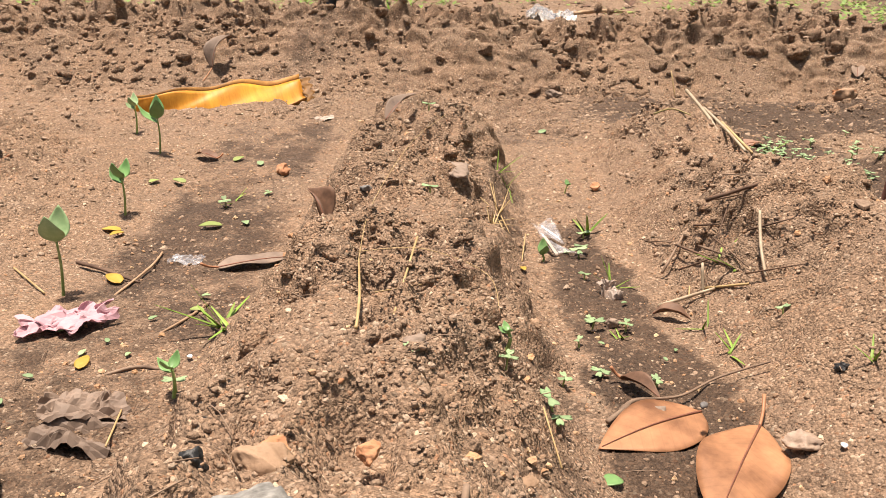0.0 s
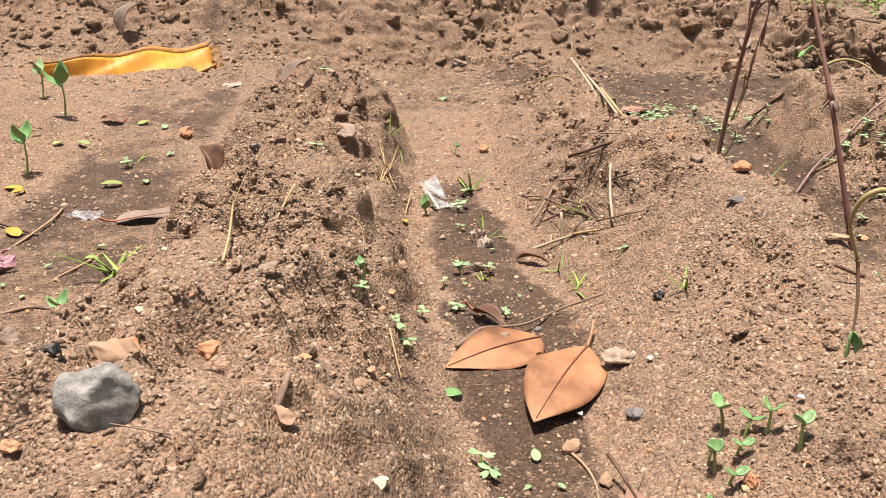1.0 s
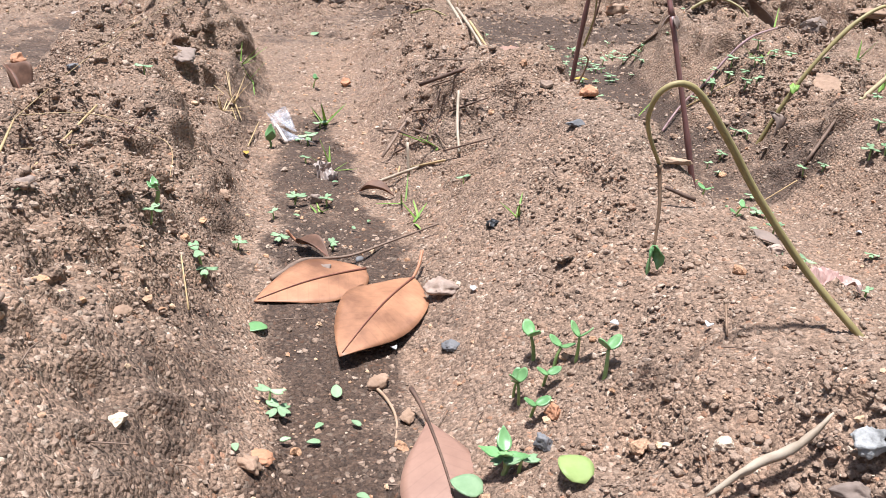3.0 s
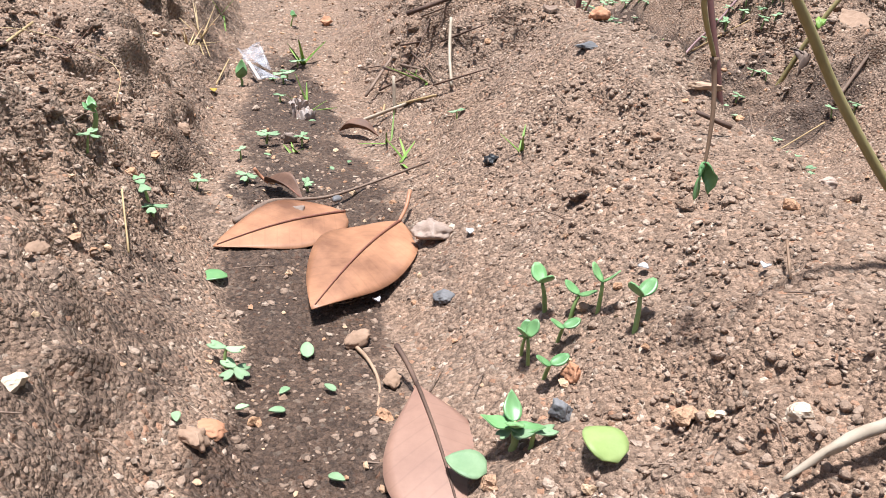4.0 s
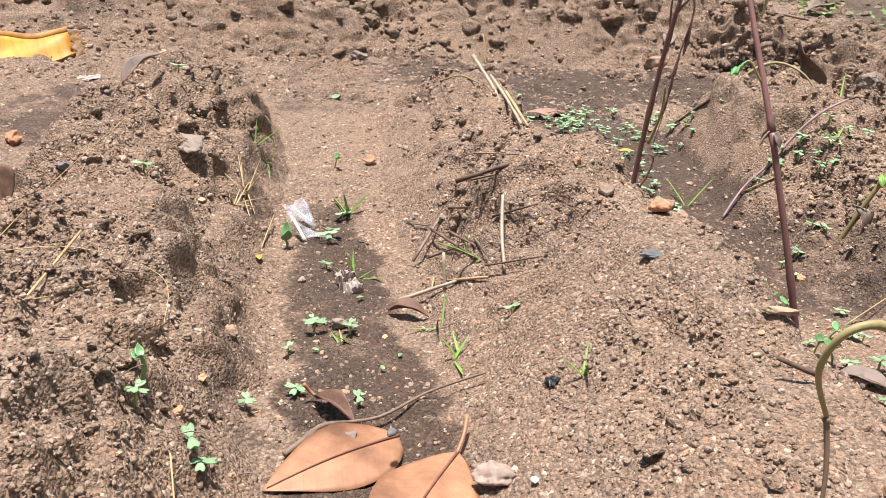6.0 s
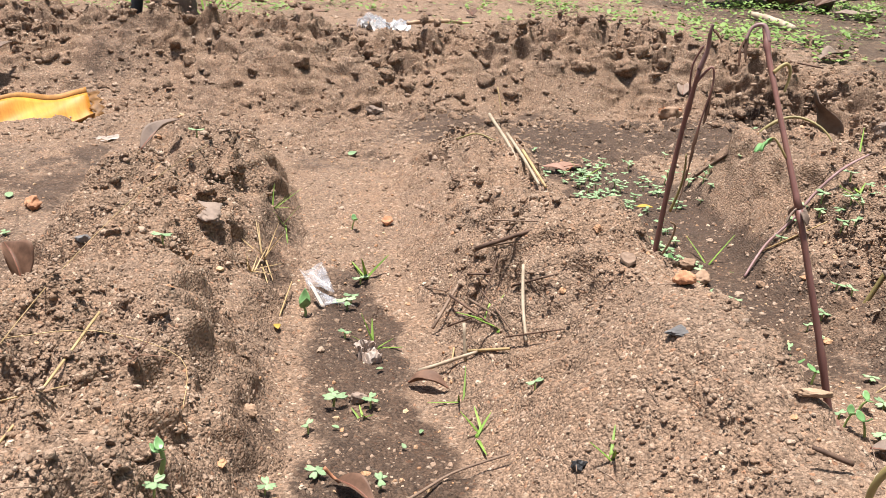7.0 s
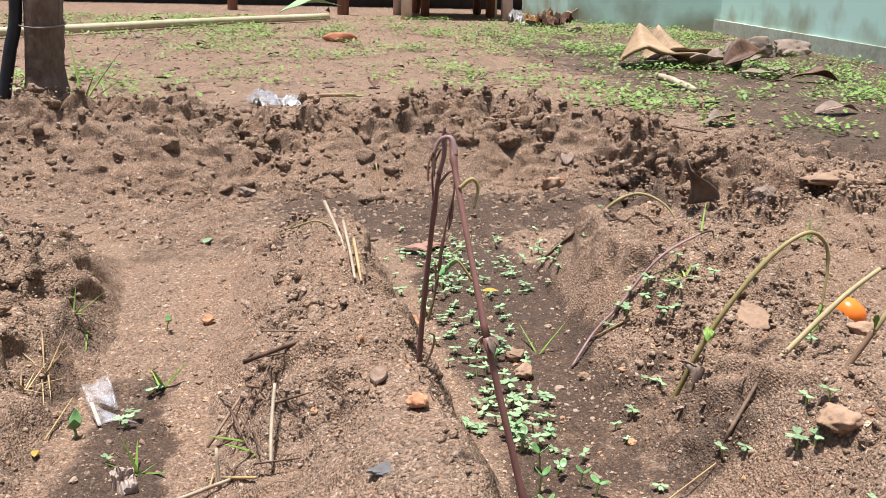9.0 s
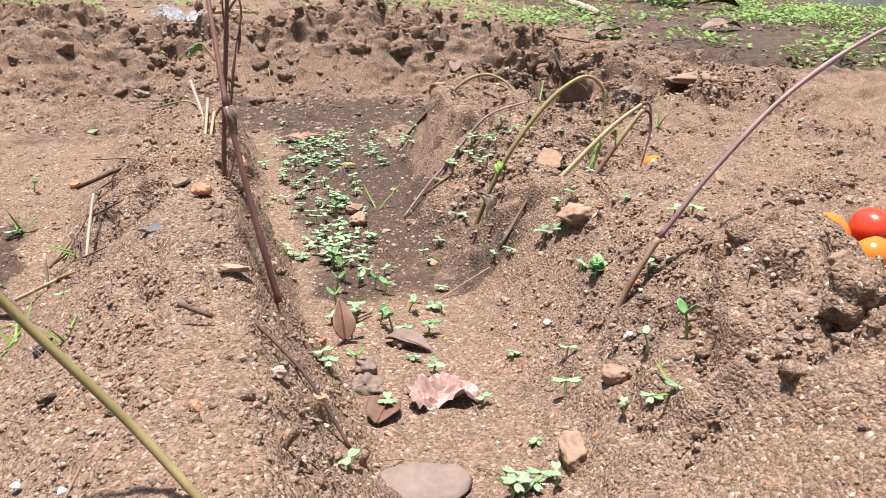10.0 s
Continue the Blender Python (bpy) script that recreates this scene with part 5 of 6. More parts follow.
t = thing("plastic_scrap", lay(0.163, 1.205, 12, 0.002) @ Matrix.Scale(0.66, 4), "crumpled clear plastic film scrap with white fold", "plastic scrap")
part("upper_flap", sheet(lambda u, v: ((u - 0.5) * 0.052 - 0.012 * v, 0.005 + 0.065 * v, 0.018 + 0.024 * v + 0.008 * math.sin(5 * u + 3 * v)), 10, 10, 0.0004), FILM, t)
part("lower_flap", sheet(lambda u, v: (-0.024 + 0.062 * u * v + 0.010 * v + 0.008 * u, 0.01 - 0.055 * v, 0.018 * (1 - v) + 0.004 + 0.006 * math.sin(4 * u)), 10, 10, 0.0004), FILM, t)
part("white_fold", sheet(lambda u, v: (-0.024 + 0.007 * u + 0.012 * v, 0.008 - 0.055 * v, 0.022 * (1 - v) + 0.006), 4, 8, 0.0006), WHITE_PAPER, t, "opaque white folded strip")
crumpled("paper_scrap", 0.216, 1.03, 20, 0.024, 0.036, WHITE_PAPER, "small soiled white paper scrap", "paper scrap", 2, 0.016, 0.005, 0.008, pitch=28)
crumpled("paper_scrap", 0.705, 0.650, 10, 0.056, 0.046, PRINTED_PAPER, "crumpled pink and white printed paper wrapper", "paper scrap", 4, 0.020, 0.005, 0.010)
crumpled("pink_paper", -0.442, 0.872, 15, 0.060, 0.050, PINK_PAPER, "crumpled pale pink crepe paper scrap", "paper scrap", 8, 0.014, 0.004, 0.012, notch=0.8)
crumpled("pink_paper", -0.409, 0.882, -25, 0.050, 0.062, PINK_PAPER, "crumpled pale pink crepe paper scrap", "paper scrap", 11, 0.014, 0.004, 0.014, notch=0.8)
crumpled("plastic_scrap", -0.36, 1.125, 0, 0.045, 0.030, FILM, "small clear plastic scrap in the furrow", "plastic scrap", 13, 0.006, 0.003, 0.004)
crumpled("paper_scrap", -0.28, 1.99, 30, 0.05, 0.03, WHITE_PAPER, "white paper scrap in the furrow", "paper scrap", 15, 0.006, 0.003, 0.005)
crumpled("plastic_bag", 0.36, 3.12, -8, 0.17, 0.16, FILM, "crumpled clear plastic bag behind the bank", "plastic bag", 17, 0.05, 0.02, 0.02)
crumpled("plastic_bag", 0.355, 3.125, 20, 0.12, 0.12, SHELL, "white crumpled plastic behind the bank", "plastic bag", 18, 0.05, 0.02, 0.012)
crumpled("dead_leaf", -0.325, 0.680, 20, 0.072, 0.046, GREY_LEAF, "crumpled grey-brown dead leaf dusted with soil", "leaf", 21, 0.020, 0.005, 0.012, notch=0.18, roll=14)
crumpled("dead_leaf", -0.318, 0.640, -10, 0.070, 0.050, GREY_LEAF, "crumpled grey-brown dead leaf half buried in soil", "leaf", 24, 0.018, 0.005, 0.008, notch=0.18, roll=10)


def folded_leaf(x, y, turn):
    """A dry leaf standing on its folded edge, one corner drawn up to a point."""
    def place(u, v):
        w = (1 - v) ** 0.8
        return (0.085 * (u - 0.35) * w - 0.022 * v + 0.010 * math.sin(5 * v), 0.035 * math.sin(2.6 * u) * w - 0.02 * u + 0.012 * v, 0.105 * v * (1 - 0.25 * u) + 0.012 * (2 * u - 1) ** 2 * w)
    return solo("folded_leaf", sheet(place, 14, 12, 0.0012), GREY_LEAF, lay(x, y, turn, -0.004) @ Matrix.Scale(1.2, 4), "stiff brown dead leaf folded to a point", "leaf")


folded_leaf(1.37, 2.11, 15)

# ---- withered plants left standing ----
def stem(points, radii, material, t, name="stem", knots=(), sides=10, wobble=0.06, label=""):
    o = t.matrix_basis.translation
    return part(name, tube([Vector(p) - o for p in points], radii, sides, 6, knots, wobble), material, t, label)


def withered(t, points, width, name="withered_leaf", material=None, seed=0.0):
    """A shrivelled leaf that hangs along a line."""
    o = t.matrix_basis.translation
    line = spline([Vector(p) - o for p in points], 5)
    def place(u, v):
        k = u * (len(line) - 1); i = min(int(k), len(line) - 2)
        p = line[i].lerp(line[i + 1], k - i)
        s = (v - 0.5) * 2
        w = width * ((0.55 * lance(u) + 0.12) * (0.75 + 0.5 * noise.noise(Vector((9 * u, 3 * v, seed)))) if material is None else lance(u)) / 2
        tw = 1.6 * u + seed
        return p + Vector((math.cos(tw) * s * w, math.sin(tw) * s * w, (0.8 if material is None else 0.3) * w * math.sin(5 * s + 14 * u)))
    return part(name, sheet(place, 16, 5, 0.0007), material or DARK_LEAF, t)


def plant_at(p, label, group="withered plants"):
    return thing("withered_plant", Matrix.Translation(p), label, "plant", group)


p = plant_at((0.566, 0.700, 0.100), "bare reddish-purple stem with a knotted joint and wilted tip")
stem([(0.568, 0.697, 0.085), (0.552, 0.712, 0.152), (0.531, 0.744, 0.250)], [0.00312, 0.00273, 0.0025], PURPLE_STEM, p, "lower_stem", ((0.42, 0.22), (1.0, 0.5)))
stem([(0.531, 0.744, 0.250), (0.521, 0.790, 0.325), (0.517, 0.812, 0.360), (0.516, 0.822, 0.376)], [0.00257, 0.00218, 0.00234, 0.00172], PURPLE_STEM, p, "upper_stem", ((0.0, 0.4), (0.72, 0.5)))
stem([(0.518, 0.815, 0.366), (0.516, 0.822, 0.378), (0.508, 0.826, 0.376), (0.503, 0.824, 0.366)], [0.00218, 0.00172, 0.00109], VIOLET_STEM, p, "bent_tip")
withered(p, [(0.508, 0.826, 0.376), (0.500, 0.824, 0.360), (0.499, 0.822, 0.352), (0.499, 0.820, 0.346)], 0.007, seed=1.0)
withered(p, [(0.505, 0.826, 0.372), (0.503, 0.822, 0.360), (0.503, 0.818, 0.350)], 0.007, seed=2.0)
stem([(0.519, 0.800, 0.345), (0.528, 0.800, 0.352), (0.533, 0.800, 0.345), (0.530, 0.798, 0.330)], [0.0016, 0.0014, 0.0010], OLIVE_STEM, p, "side_shoot")
stem([(0.524, 0.765, 0.285), (0.513, 0.768, 0.300), (0.508, 0.77, 0.296)], [0.0010, 0.0008], OLIVE_STEM, p, "side_shoot")
withered(p, [(0.512, 0.769, 0.300), (0.506, 0.770, 0.294), (0.500, 0.771, 0.288)], 0.016, "green_leaf", SEED_LEAF, 0.4)
for k in range(4):
    a = 1.7 * k
    withered(p, [(0.531, 0.744, 0.252), (0.531 + 0.007 * math.cos(a), 0.744 + 0.007 * math.sin(a), 0.247), (0.531 + 0.010 * math.cos(a), 0.744 + 0.010 * math.sin(a), 0.240)], 0.007, "bract", GREY_LEAF, a)

p = plant_at((0.520, 0.990, 0.100), "reddish-purple stem with shrivelled brown leaves")
stem([(0.5185, 0.985, 0.085), (0.523, 0.985, 0.17), (0.529, 0.983, 0.25), (0.534, 0.975, 0.315)], [0.00312, 0.00281, 0.0025, 0.00218], PURPLE_STEM, p, "stem", ((0.45, 0.25), (0.78, 0.3)))
stem([(0.534, 0.975, 0.315), (0.538, 0.972, 0.335), (0.536, 0.968, 0.350), (0.537, 0.967, 0.360)], [0.00265, 0.00203, 0.0014], VIOLET_STEM, p, "bent_tip")
stem([(0.531, 0.980, 0.280), (0.529, 0.982, 0.315), (0.536, 0.978, 0.338)], [0.00125, 0.00101, 0.00094], PURPLE_STEM, p, "side_shoot")
stem([(0.532, 0.976, 0.300), (0.545, 0.972, 0.318), (0.548, 0.970, 0.300), (0.540, 0.968, 0.262), (0.535, 0.967, 0.22)], [0.0014, 0.00109, 0.00094, 0.0007], PURPLE_STEM, p, "side_shoot")
withered(p, [(0.537, 0.967, 0.356), (0.543, 0.964, 0.350), (0.547, 0.962, 0.344)], 0.007, seed=0.2)
withered(p, [(0.548, 0.970, 0.300), (0.546, 0.968, 0.280), (0.543, 0.966, 0.262)], 0.010, seed=1.2)
withered(p, [(0.540, 0.968, 0.262), (0.536, 0.966, 0.235), (0.533, 0.964, 0.205)], 0.007, seed=2.2)
withered(p, [(0.533, 0.966, 0.215), (0.530, 0.962, 0.195), (0.524, 0.958, 0.172)], 0.006, seed=3.2)
stem([(0.520, 0.983, 0.100), (0.530, 0.975, 0.130), (0.533, 0.972, 0.150), (0.526, 0.97, 0.156)], [0.0014, 0.0012, 0.0008], BROWN_STEM, p, "side_shoot")
stem([(0.527, 0.978, 0.165), (0.533, 0.972, 0.20), (0.531, 0.968, 0.23)], [0.0016, 0.0013, 0.0008], OLIVE_STEM, p, "side_shoot")

p = plant_at((0.503, 0.334, 0.148), "olive-green wilted stem bent over in an arch")
stem([(0.519, 0.345, 0.135), (0.484, 0.370, 0.171), (0.446, 0.381, 0.216), (0.418, 0.384, 0.253), (0.392, 0.383, 0.281), (0.375, 0.385, 0.279), (0.372, 0.391, 0.258), (0.388, 0.400, 0.229)], [0.0024, 0.0024, 0.0024, 0.0023, 0.0018, 0.0014, 0.0011], OLIVE_STEM, p, "stem")
stem([(0.388, 0.400, 0.229), (0.390, 0.393, 0.205), (0.389, 0.387, 0.180)], [0.0013, 0.0011, 0.0008], BROWN_STEM, p, "drooping_shoot", ((0.0, 0.9),))
withered(p, [(0.389, 0.387, 0.182), (0.387, 0.385, 0.174), (0.386, 0.384, 0.163)], 0.011, "green_leaf", SEED_LEAF, 0.3)
withered(p, [(0.389, 0.387, 0.182), (0.393, 0.386, 0.173), (0.393, 0.385, 0.166)], 0.008, "green_leaf", SEED_LEAF, 2.0)

p = plant_at((0.848, 1.080, 0.010), "olive stem arching over, its tip wilted and brown")
stem([(0.846, 1.081, -0.005), (0.882, 1.071, 0.098), (0.938, 1.074, 0.178), (0.987, 1.077, 0.213), (1.016, 1.079, 0.200), (1.022, 1.075, 0.170), (1.014, 1.062, 0.125)], [0.0034, 0.00311, 0.00281, 0.00252, 0.00222, 0.00178, 0.00118], OLIVE_STEM, p, "stem", ((0.33, 0.25), (0.78, 0.3)))
withered(p, [(1.014, 1.062, 0.128), (1.008, 1.056, 0.112), (0.998, 1.05, 0.098)], 0.022, "withered_leaf", GRASS, 0.3)
withered(p, [(0.882, 1.071, 0.098), (0.874, 1.062, 0.100), (0.870, 1.056, 0.090)], 0.018, "green_leaf", GRASS, 1.3)
withered(p, [(0.850, 1.072, 0.06), (0.866, 1.062, 0.05), (0.858, 1.055, 0.02)], 0.02, "withered_leaf", GREY_LEAF, 2.3)

p = plant_at((0.912, 1.608, 0.060), "olive stem bowed low over the ridge")
stem([(0.908, 1.608, 0.045), (0.95, 1.605, 0.102), (1.000, 1.602, 0.124), (1.035, 1.56, 0.112), (1.055, 1.52, 0.070)], [0.00311, 0.00296, 0.00266, 0.00192, 0.00118], OLIVE_STEM, p, "stem", ((0.35, 0.3),))
withered(p, [(1.055, 1.52, 0.076), (1.058, 1.51, 0.062), (1.064, 1.50, 0.05)], 0.02, "green_leaf", SEED_LEAF, 0.5)

p = plant_at((0.770, 1.240, -0.050), "thin violet stem lying against the ridge")
stem([(0.787, 1.278, -0.044), (0.827, 1.309, -0.007), (0.863, 1.310, 0.034), (0.897, 1.319, 0.075), (0.936, 1.326, 0.110), (1.019, 1.394, 0.114)], [0.00178, 0.00192, 0.00207, 0.00222, 0.00163], VIOLET_STEM, p, "stem")
stem([(1.019, 1.394, 0.114), (1.041, 1.400, 0.116), (1.043, 1.396, 0.102)], [0.0020, 0.0014, 0.0010], DARK_TWIG, p, "withered_tip")

p = plant_at((0.897, 1.005, 0.050), "straight straw-coloured stem leaning out of the ridge")
stem([(0.893, 1.004, 0.045), (0.950, 1.008, 0.105), (1.005, 1.013, 0.158), (1.048, 1.018, 0.188)], [0.00326, 0.00311, 0.00296, 0.00252], STRAW_STEM, p, "stem", ((0.55, 0.15),))
stem([(1.048, 1.018, 0.188), (1.056, 1.015, 0.190), (1.058, 1.01, 0.180), (1.054, 1.0, 0.155)], [0.0026, 0.0018, 0.0012], DARK_TWIG, p, "withered_tip")

p = plant_at((0.861, 0.891, 0.015), "brown stem with pale top leaning out of the ridge")
stem([(0.858, 0.890, 0.005), (0.905, 0.898, 0.072), (0.950, 0.905, 0.138), (0.968, 0.908, 0.163)], [0.0034, 0.00326, 0.00311, 0.00296], BROWN_STEM, p, "lower_stem", ((0.45, 0.2), (0.98, 0.2)))
stem([(0.968, 0.908, 0.163), (0.985, 0.911, 0.186), (1.000, 0.913, 0.204)], [0.00296, 0.00281, 0.00252], STRAW_STEM, p, "upper_stem")
stem([(1.000, 0.913, 0.204), (1.008, 0.912, 0.200), (1.010, 0.908, 0.182), (1.002, 0.900, 0.158), (0.996, 0.895, 0.14)], [0.0020, 0.0015, 0.0012, 0.0009], DARK_TWIG, p, "withered_tip")
withered(p, [(0.968, 0.908, 0.165), (0.962, 0.90, 0.178), (0.960, 0.896, 0.186)], 0.010, "green_leaf", GRASS, 0.7)
for k in range(3):
    withered(p, [(0.899, 0.896, 0.066), (0.897 + 0.006 * k, 0.888, 0.072 + 0.004 * k), (0.892 + 0.010 * k, 0.880, 0.074 - 0.004 * k)], 0.011, "green_leaf", SEED_LEAF, 1.1 * k)

p = plant_at((0.872, 0.653, 0.080), "long violet-purple stem leaning away, brown at its foot")
stem([(0.866, 0.653, 0.060), (0.880, 0.653, 0.100), (0.905, 0.656, 0.144)], [0.0027, 0.0027, 0.0025], BROWN_STEM, p, "lower_stem", ((0.95, 0.25),))
stem([(0.905, 0.656, 0.144), (0.955, 0.664, 0.205), (1.027, 0.680, 0.269), (1.116, 0.690, 0.322), (1.20, 0.70, 0.345)], [0.0023, 0.0023, 0.0022, 0.0020, 0.0016], VIOLET_STEM, p, "upper_stem", ((0.10, 0.15), (0.36, 0.2), (0.6, 0.35)))

p = plant_at((0.889, 0.397, 0.100), "short olive stem leaning out of the ridge")
stem([(0.884, 0.396, 0.090), (0.898, 0.398, 0.116)], [0.00266, 0.00252], BROWN_STEM, p, "lower_stem", ((0.9, 0.4),))
stem([(0.898, 0.398, 0.116), (0.920, 0.400, 0.142), (0.955, 0.402, 0.178), (0.99, 0.404, 0.20)], [0.00222, 0.00237, 0.00222, 0.00178], OLIVE_STEM, p, "upper_stem")


# ---- seedlings ----
def oval(u): return max(0.05, math.sin(math.pi * min(1, u * 0.93 + 0.04)) ** 0.6)
def notched(u): return max(0.05, (math.sin(math.pi * min(1, 0.12 + 0.80 * u)) ** 0.55) * (0.35 + 0.65 * u))


def seed_pair(t, z, size, width, rise, spin, material, outline, fold=0.15, arch=-0.08):
    """Two leaves facing each other at height z on a stalk."""
    for k in (0, 1):
        bm = blade(size, size * width, arch, fold, 0.0, nu=6, nv=4, outline=outline)
        if outline is notched:
            for v in bm.verts:
                if v.co.y > size * 0.80: v.co.y -= size * 0.20 * max(0, 1 - abs(v.co.x) / (size * width * 0.22))
        bm.transform(pose(0, 0, z, rise, 0, spin + 180 * k))
        part("leaf", bm, material, t)


def seedling(label, height, size, width, rise, material, outline, group, lean=0.1, pairs=1):
    t = thing("seedling", Matrix.Identity(4), label, "seedling", group)
    part("stalk", tube([(0, 0, -0.006), (lean * height * 0.3, 0, height * 0.5), (lean * height, 0, height)], [0.0016, 0.0014, 0.0011], 6, 3), SPROUT_STEM, t)
    for k in range(pairs):
        seed_pair(t, height * (1 - 0.10 * k) + 0.0005, size * (1 - 0.12 * k), width, rise - 12 * k, 90 * k + 20, material, outline)
    for o in t.children:
        if o.name.startswith("leaf"): o.location.x = lean * height
    return t


def set_out(kinds, places, lo=0.8, hi=1.2):
    """Copies of some kinds at places; the first places take the first built ones."""
    for i, (px, py) in enumerate(places):
        t, k = kinds[i % len(kinds)], rng.uniform(lo, hi)
        z = smooth_ground(px, py) + min(max(ground(px, py) - smooth_ground(px, py), -0.008), 0.003)
        m = pose(px, py, z, rng.uniform(-8, 8), rng.uniform(-8, 8), rng.uniform(0, 360))
        if i < len(kinds):
            t.matrix_basis = m; t.scale = (k, k, k)
        else:
            copy_thing(t, m @ Matrix.Diagonal((k / t.scale[0],) * 3 + (1,)))


oval_kinds = [seedling("young seedling with two oval green seed leaves", h, s, 0.72, r, SEED_LEAF, oval, "oval-leaved seedlings", l)
              for h, s, r, l in ((0.018, 0.0135, 42, 0.15), (0.015, 0.0125, 30, 0.3), (0.021, 0.0140, 50, -0.1))]
set_out(oval_kinds, [(0.348, 0.462), (0.357, 0.442), (0.369, 0.432), (0.378, 0.399), (0.346, 0.427), (0.327, 0.418), (0.326, 0.430), (0.331, 0.400),
                     (0.680, 0.832), (0.690, 0.812), (0.718, 0.868), (0.640, 0.905), (0.692, 0.955), (0.676, 0.985), (0.660, 1.00), (0.650, 1.04), (0.700, 0.93), (0.645, 0.95),
                     (0.208, 1.452), (0.860, 0.566), (0.876, 0.536), (0.640, 0.72), (0.66, 1.10), (0.68, 1.30)], 0.75, 1.05)
clover_kinds = [seedling("small clover-like seedling with pale green notched leaves", h, s, 0.95, r, CLOVER_LEAF, notched, "clover-like seedlings", l, n)
                for h, s, r, l, n in ((0.011, 0.0135, 2, 0.1, 1), (0.016, 0.0145, 5, -0.15, 1), (0.009, 0.0125, -4, 0.2, 2), (0.018, 0.0155, 3, 0.1, 2))]
spots = [(0.362, 0.838), (0.151, 0.856), (0.176, 0.930), (0.212, 0.905), (0.213, 0.752), (0.20, 1.19), (0.182, 1.20), (0.195, 1.17), (0.215, 1.265), (0.094, 0.632), (0.098, 0.62), (0.054, 0.640), (-0.02, 0.545),
         (0.175, 0.915), (0.160, 0.77), (0.118, 0.74), (0.19, 1.08), (0.155, 0.47), (0.163, 0.462), (0.305, 0.36), (0.312, 0.352), (-0.256, 0.725), (-0.30, 1.42), (-0.36, 1.36), (-0.02, 1.12), (-0.03, 1.5),
         (0.925, 1.247), (0.912, 1.25), (0.935, 1.235), (0.918, 1.232), (0.905, 1.262), (0.892, 1.229), (0.902, 1.215), (0.859, 1.312), (0.87, 1.30), (0.88, 1.318), (0.846, 1.30), (0.865, 1.285), (0.893, 1.29), (0.90, 1.305),
         (0.831, 1.119), (0.842, 1.10), (0.78, 1.05), (0.80, 1.09), (0.895, 0.89), (0.905, 0.87), (0.849, 0.91), (0.875, 0.72), (0.868, 0.74), (0.838, 0.933), (0.936, 0.80), (0.948, 0.713), (0.962, 0.705), (0.754, 0.861), (0.748, 0.87),
         (0.869, 0.856), (0.88, 0.845), (0.801, 0.589), (0.764, 0.548), (0.657, 0.633), (0.602, 0.47), (0.732, 0.500), (0.742, 0.495), (0.725, 0.488), (0.75, 0.505), (0.76, 0.49), (0.70, 0.735), (0.61, 0.675), (0.604, 0.68), (0.82, 0.64),
         (0.97, 1.30), (0.985, 1.27), (0.955, 1.33), (1.02, 1.23), (1.0, 1.05), (0.90, 0.66), (0.845, 0.485), (0.82, 0.515), (0.835, 0.50), (0.66, 0.88), (0.63, 0.86), (0.655, 0.86), (0.77, 0.93), (1.15, 1.58), (1.46, 1.77), (1.30, 2.0),
         (0.70, 0.80), (0.725, 0.79), (0.685, 0.85), (0.645, 0.80), (0.79, 0.70), (0.71, 0.70), (0.74, 0.63)]
q = random.Random(31)
while len(spots) < 240:  # the dense bed along the weedy furrow
    py = 1.0 + 0.85 * q.random()
    px = 0.705 + 0.035 * math.sin(3 * py) + q.gauss(0, 0.045) - 0.03 * (py < 1.25)
    spots.append((px, py))
while len(spots) < 270:
    spots.append((0.83 + q.gauss(0, 0.06), 1.55 + 0.25 * q.random()))
while len(spots) < 292:
    spots.append((0.60 + 0.35 * q.random(), 1.85 + 0.2 * q.random()))
set_out(clover_kinds, spots, 0.58, 0.92)


def bushy(x, y):
    t = thing("herb_seedling", lay(x, y, 0, 0), "small bushy herb with bright green rounded leaves", "herb")
    for k in range(14):
        a, h = 137.5 * k, 0.003 + 0.0006 * k
        bm = blade(0.0095, 0.0075, -0.05, 0.2, 0.0, nu=6, nv=4, outline=oval)
        bm.transform(pose(0, 0, h, 14 + 2.5 * k, 0, a) @ pose(0, 0.003 * (1 - k / 20), 0))
        part("leaf", bm, SEED_LEAF, t)
    part("stalk", tube([(0, 0, -0.004), (0.0005, 0, 0.01), (0, 0, 0.020)], [0.0014, 0.001], 6, 2), SPROUT_STEM, t)


bushy(0.872, 0.712)


def grass_tuft(x, y, n, length, label, spread=35.0, width=0.0028, material=None, seed=0):
    q = random.Random(seed)
    t = thing("grass_tuft", lay(x, y, 0, 0), label, "grass", "grass tufts")
    for k in range(n):
        ln = length * q.uniform(0.45, 1.0)
        droop = q.uniform(0.2, 1.0)
        def place(u, v, ln=ln, droop=droop):
            s = (v - 0.5) * 2
            return (s * width / 2 * (1 - u) ** 0.6 + 1e-5 * s, ln * (math.sin(droop * u * 1.6) * 0.8), ln * (u - 0.42 * droop * u * u) + 0.3 * abs(s) * width * (1 - u))
        bm = sheet(place, 8, 2, 0.0003)
        bm.transform(pose(q.uniform(-1, 1) * 0.004, q.uniform(-1, 1) * 0.004, -0.002, -q.uniform(2, spread), 0, 360 * k / n + q.uniform(-40, 40)))
        part("blade", bm, material or GRASS, t)
    return t


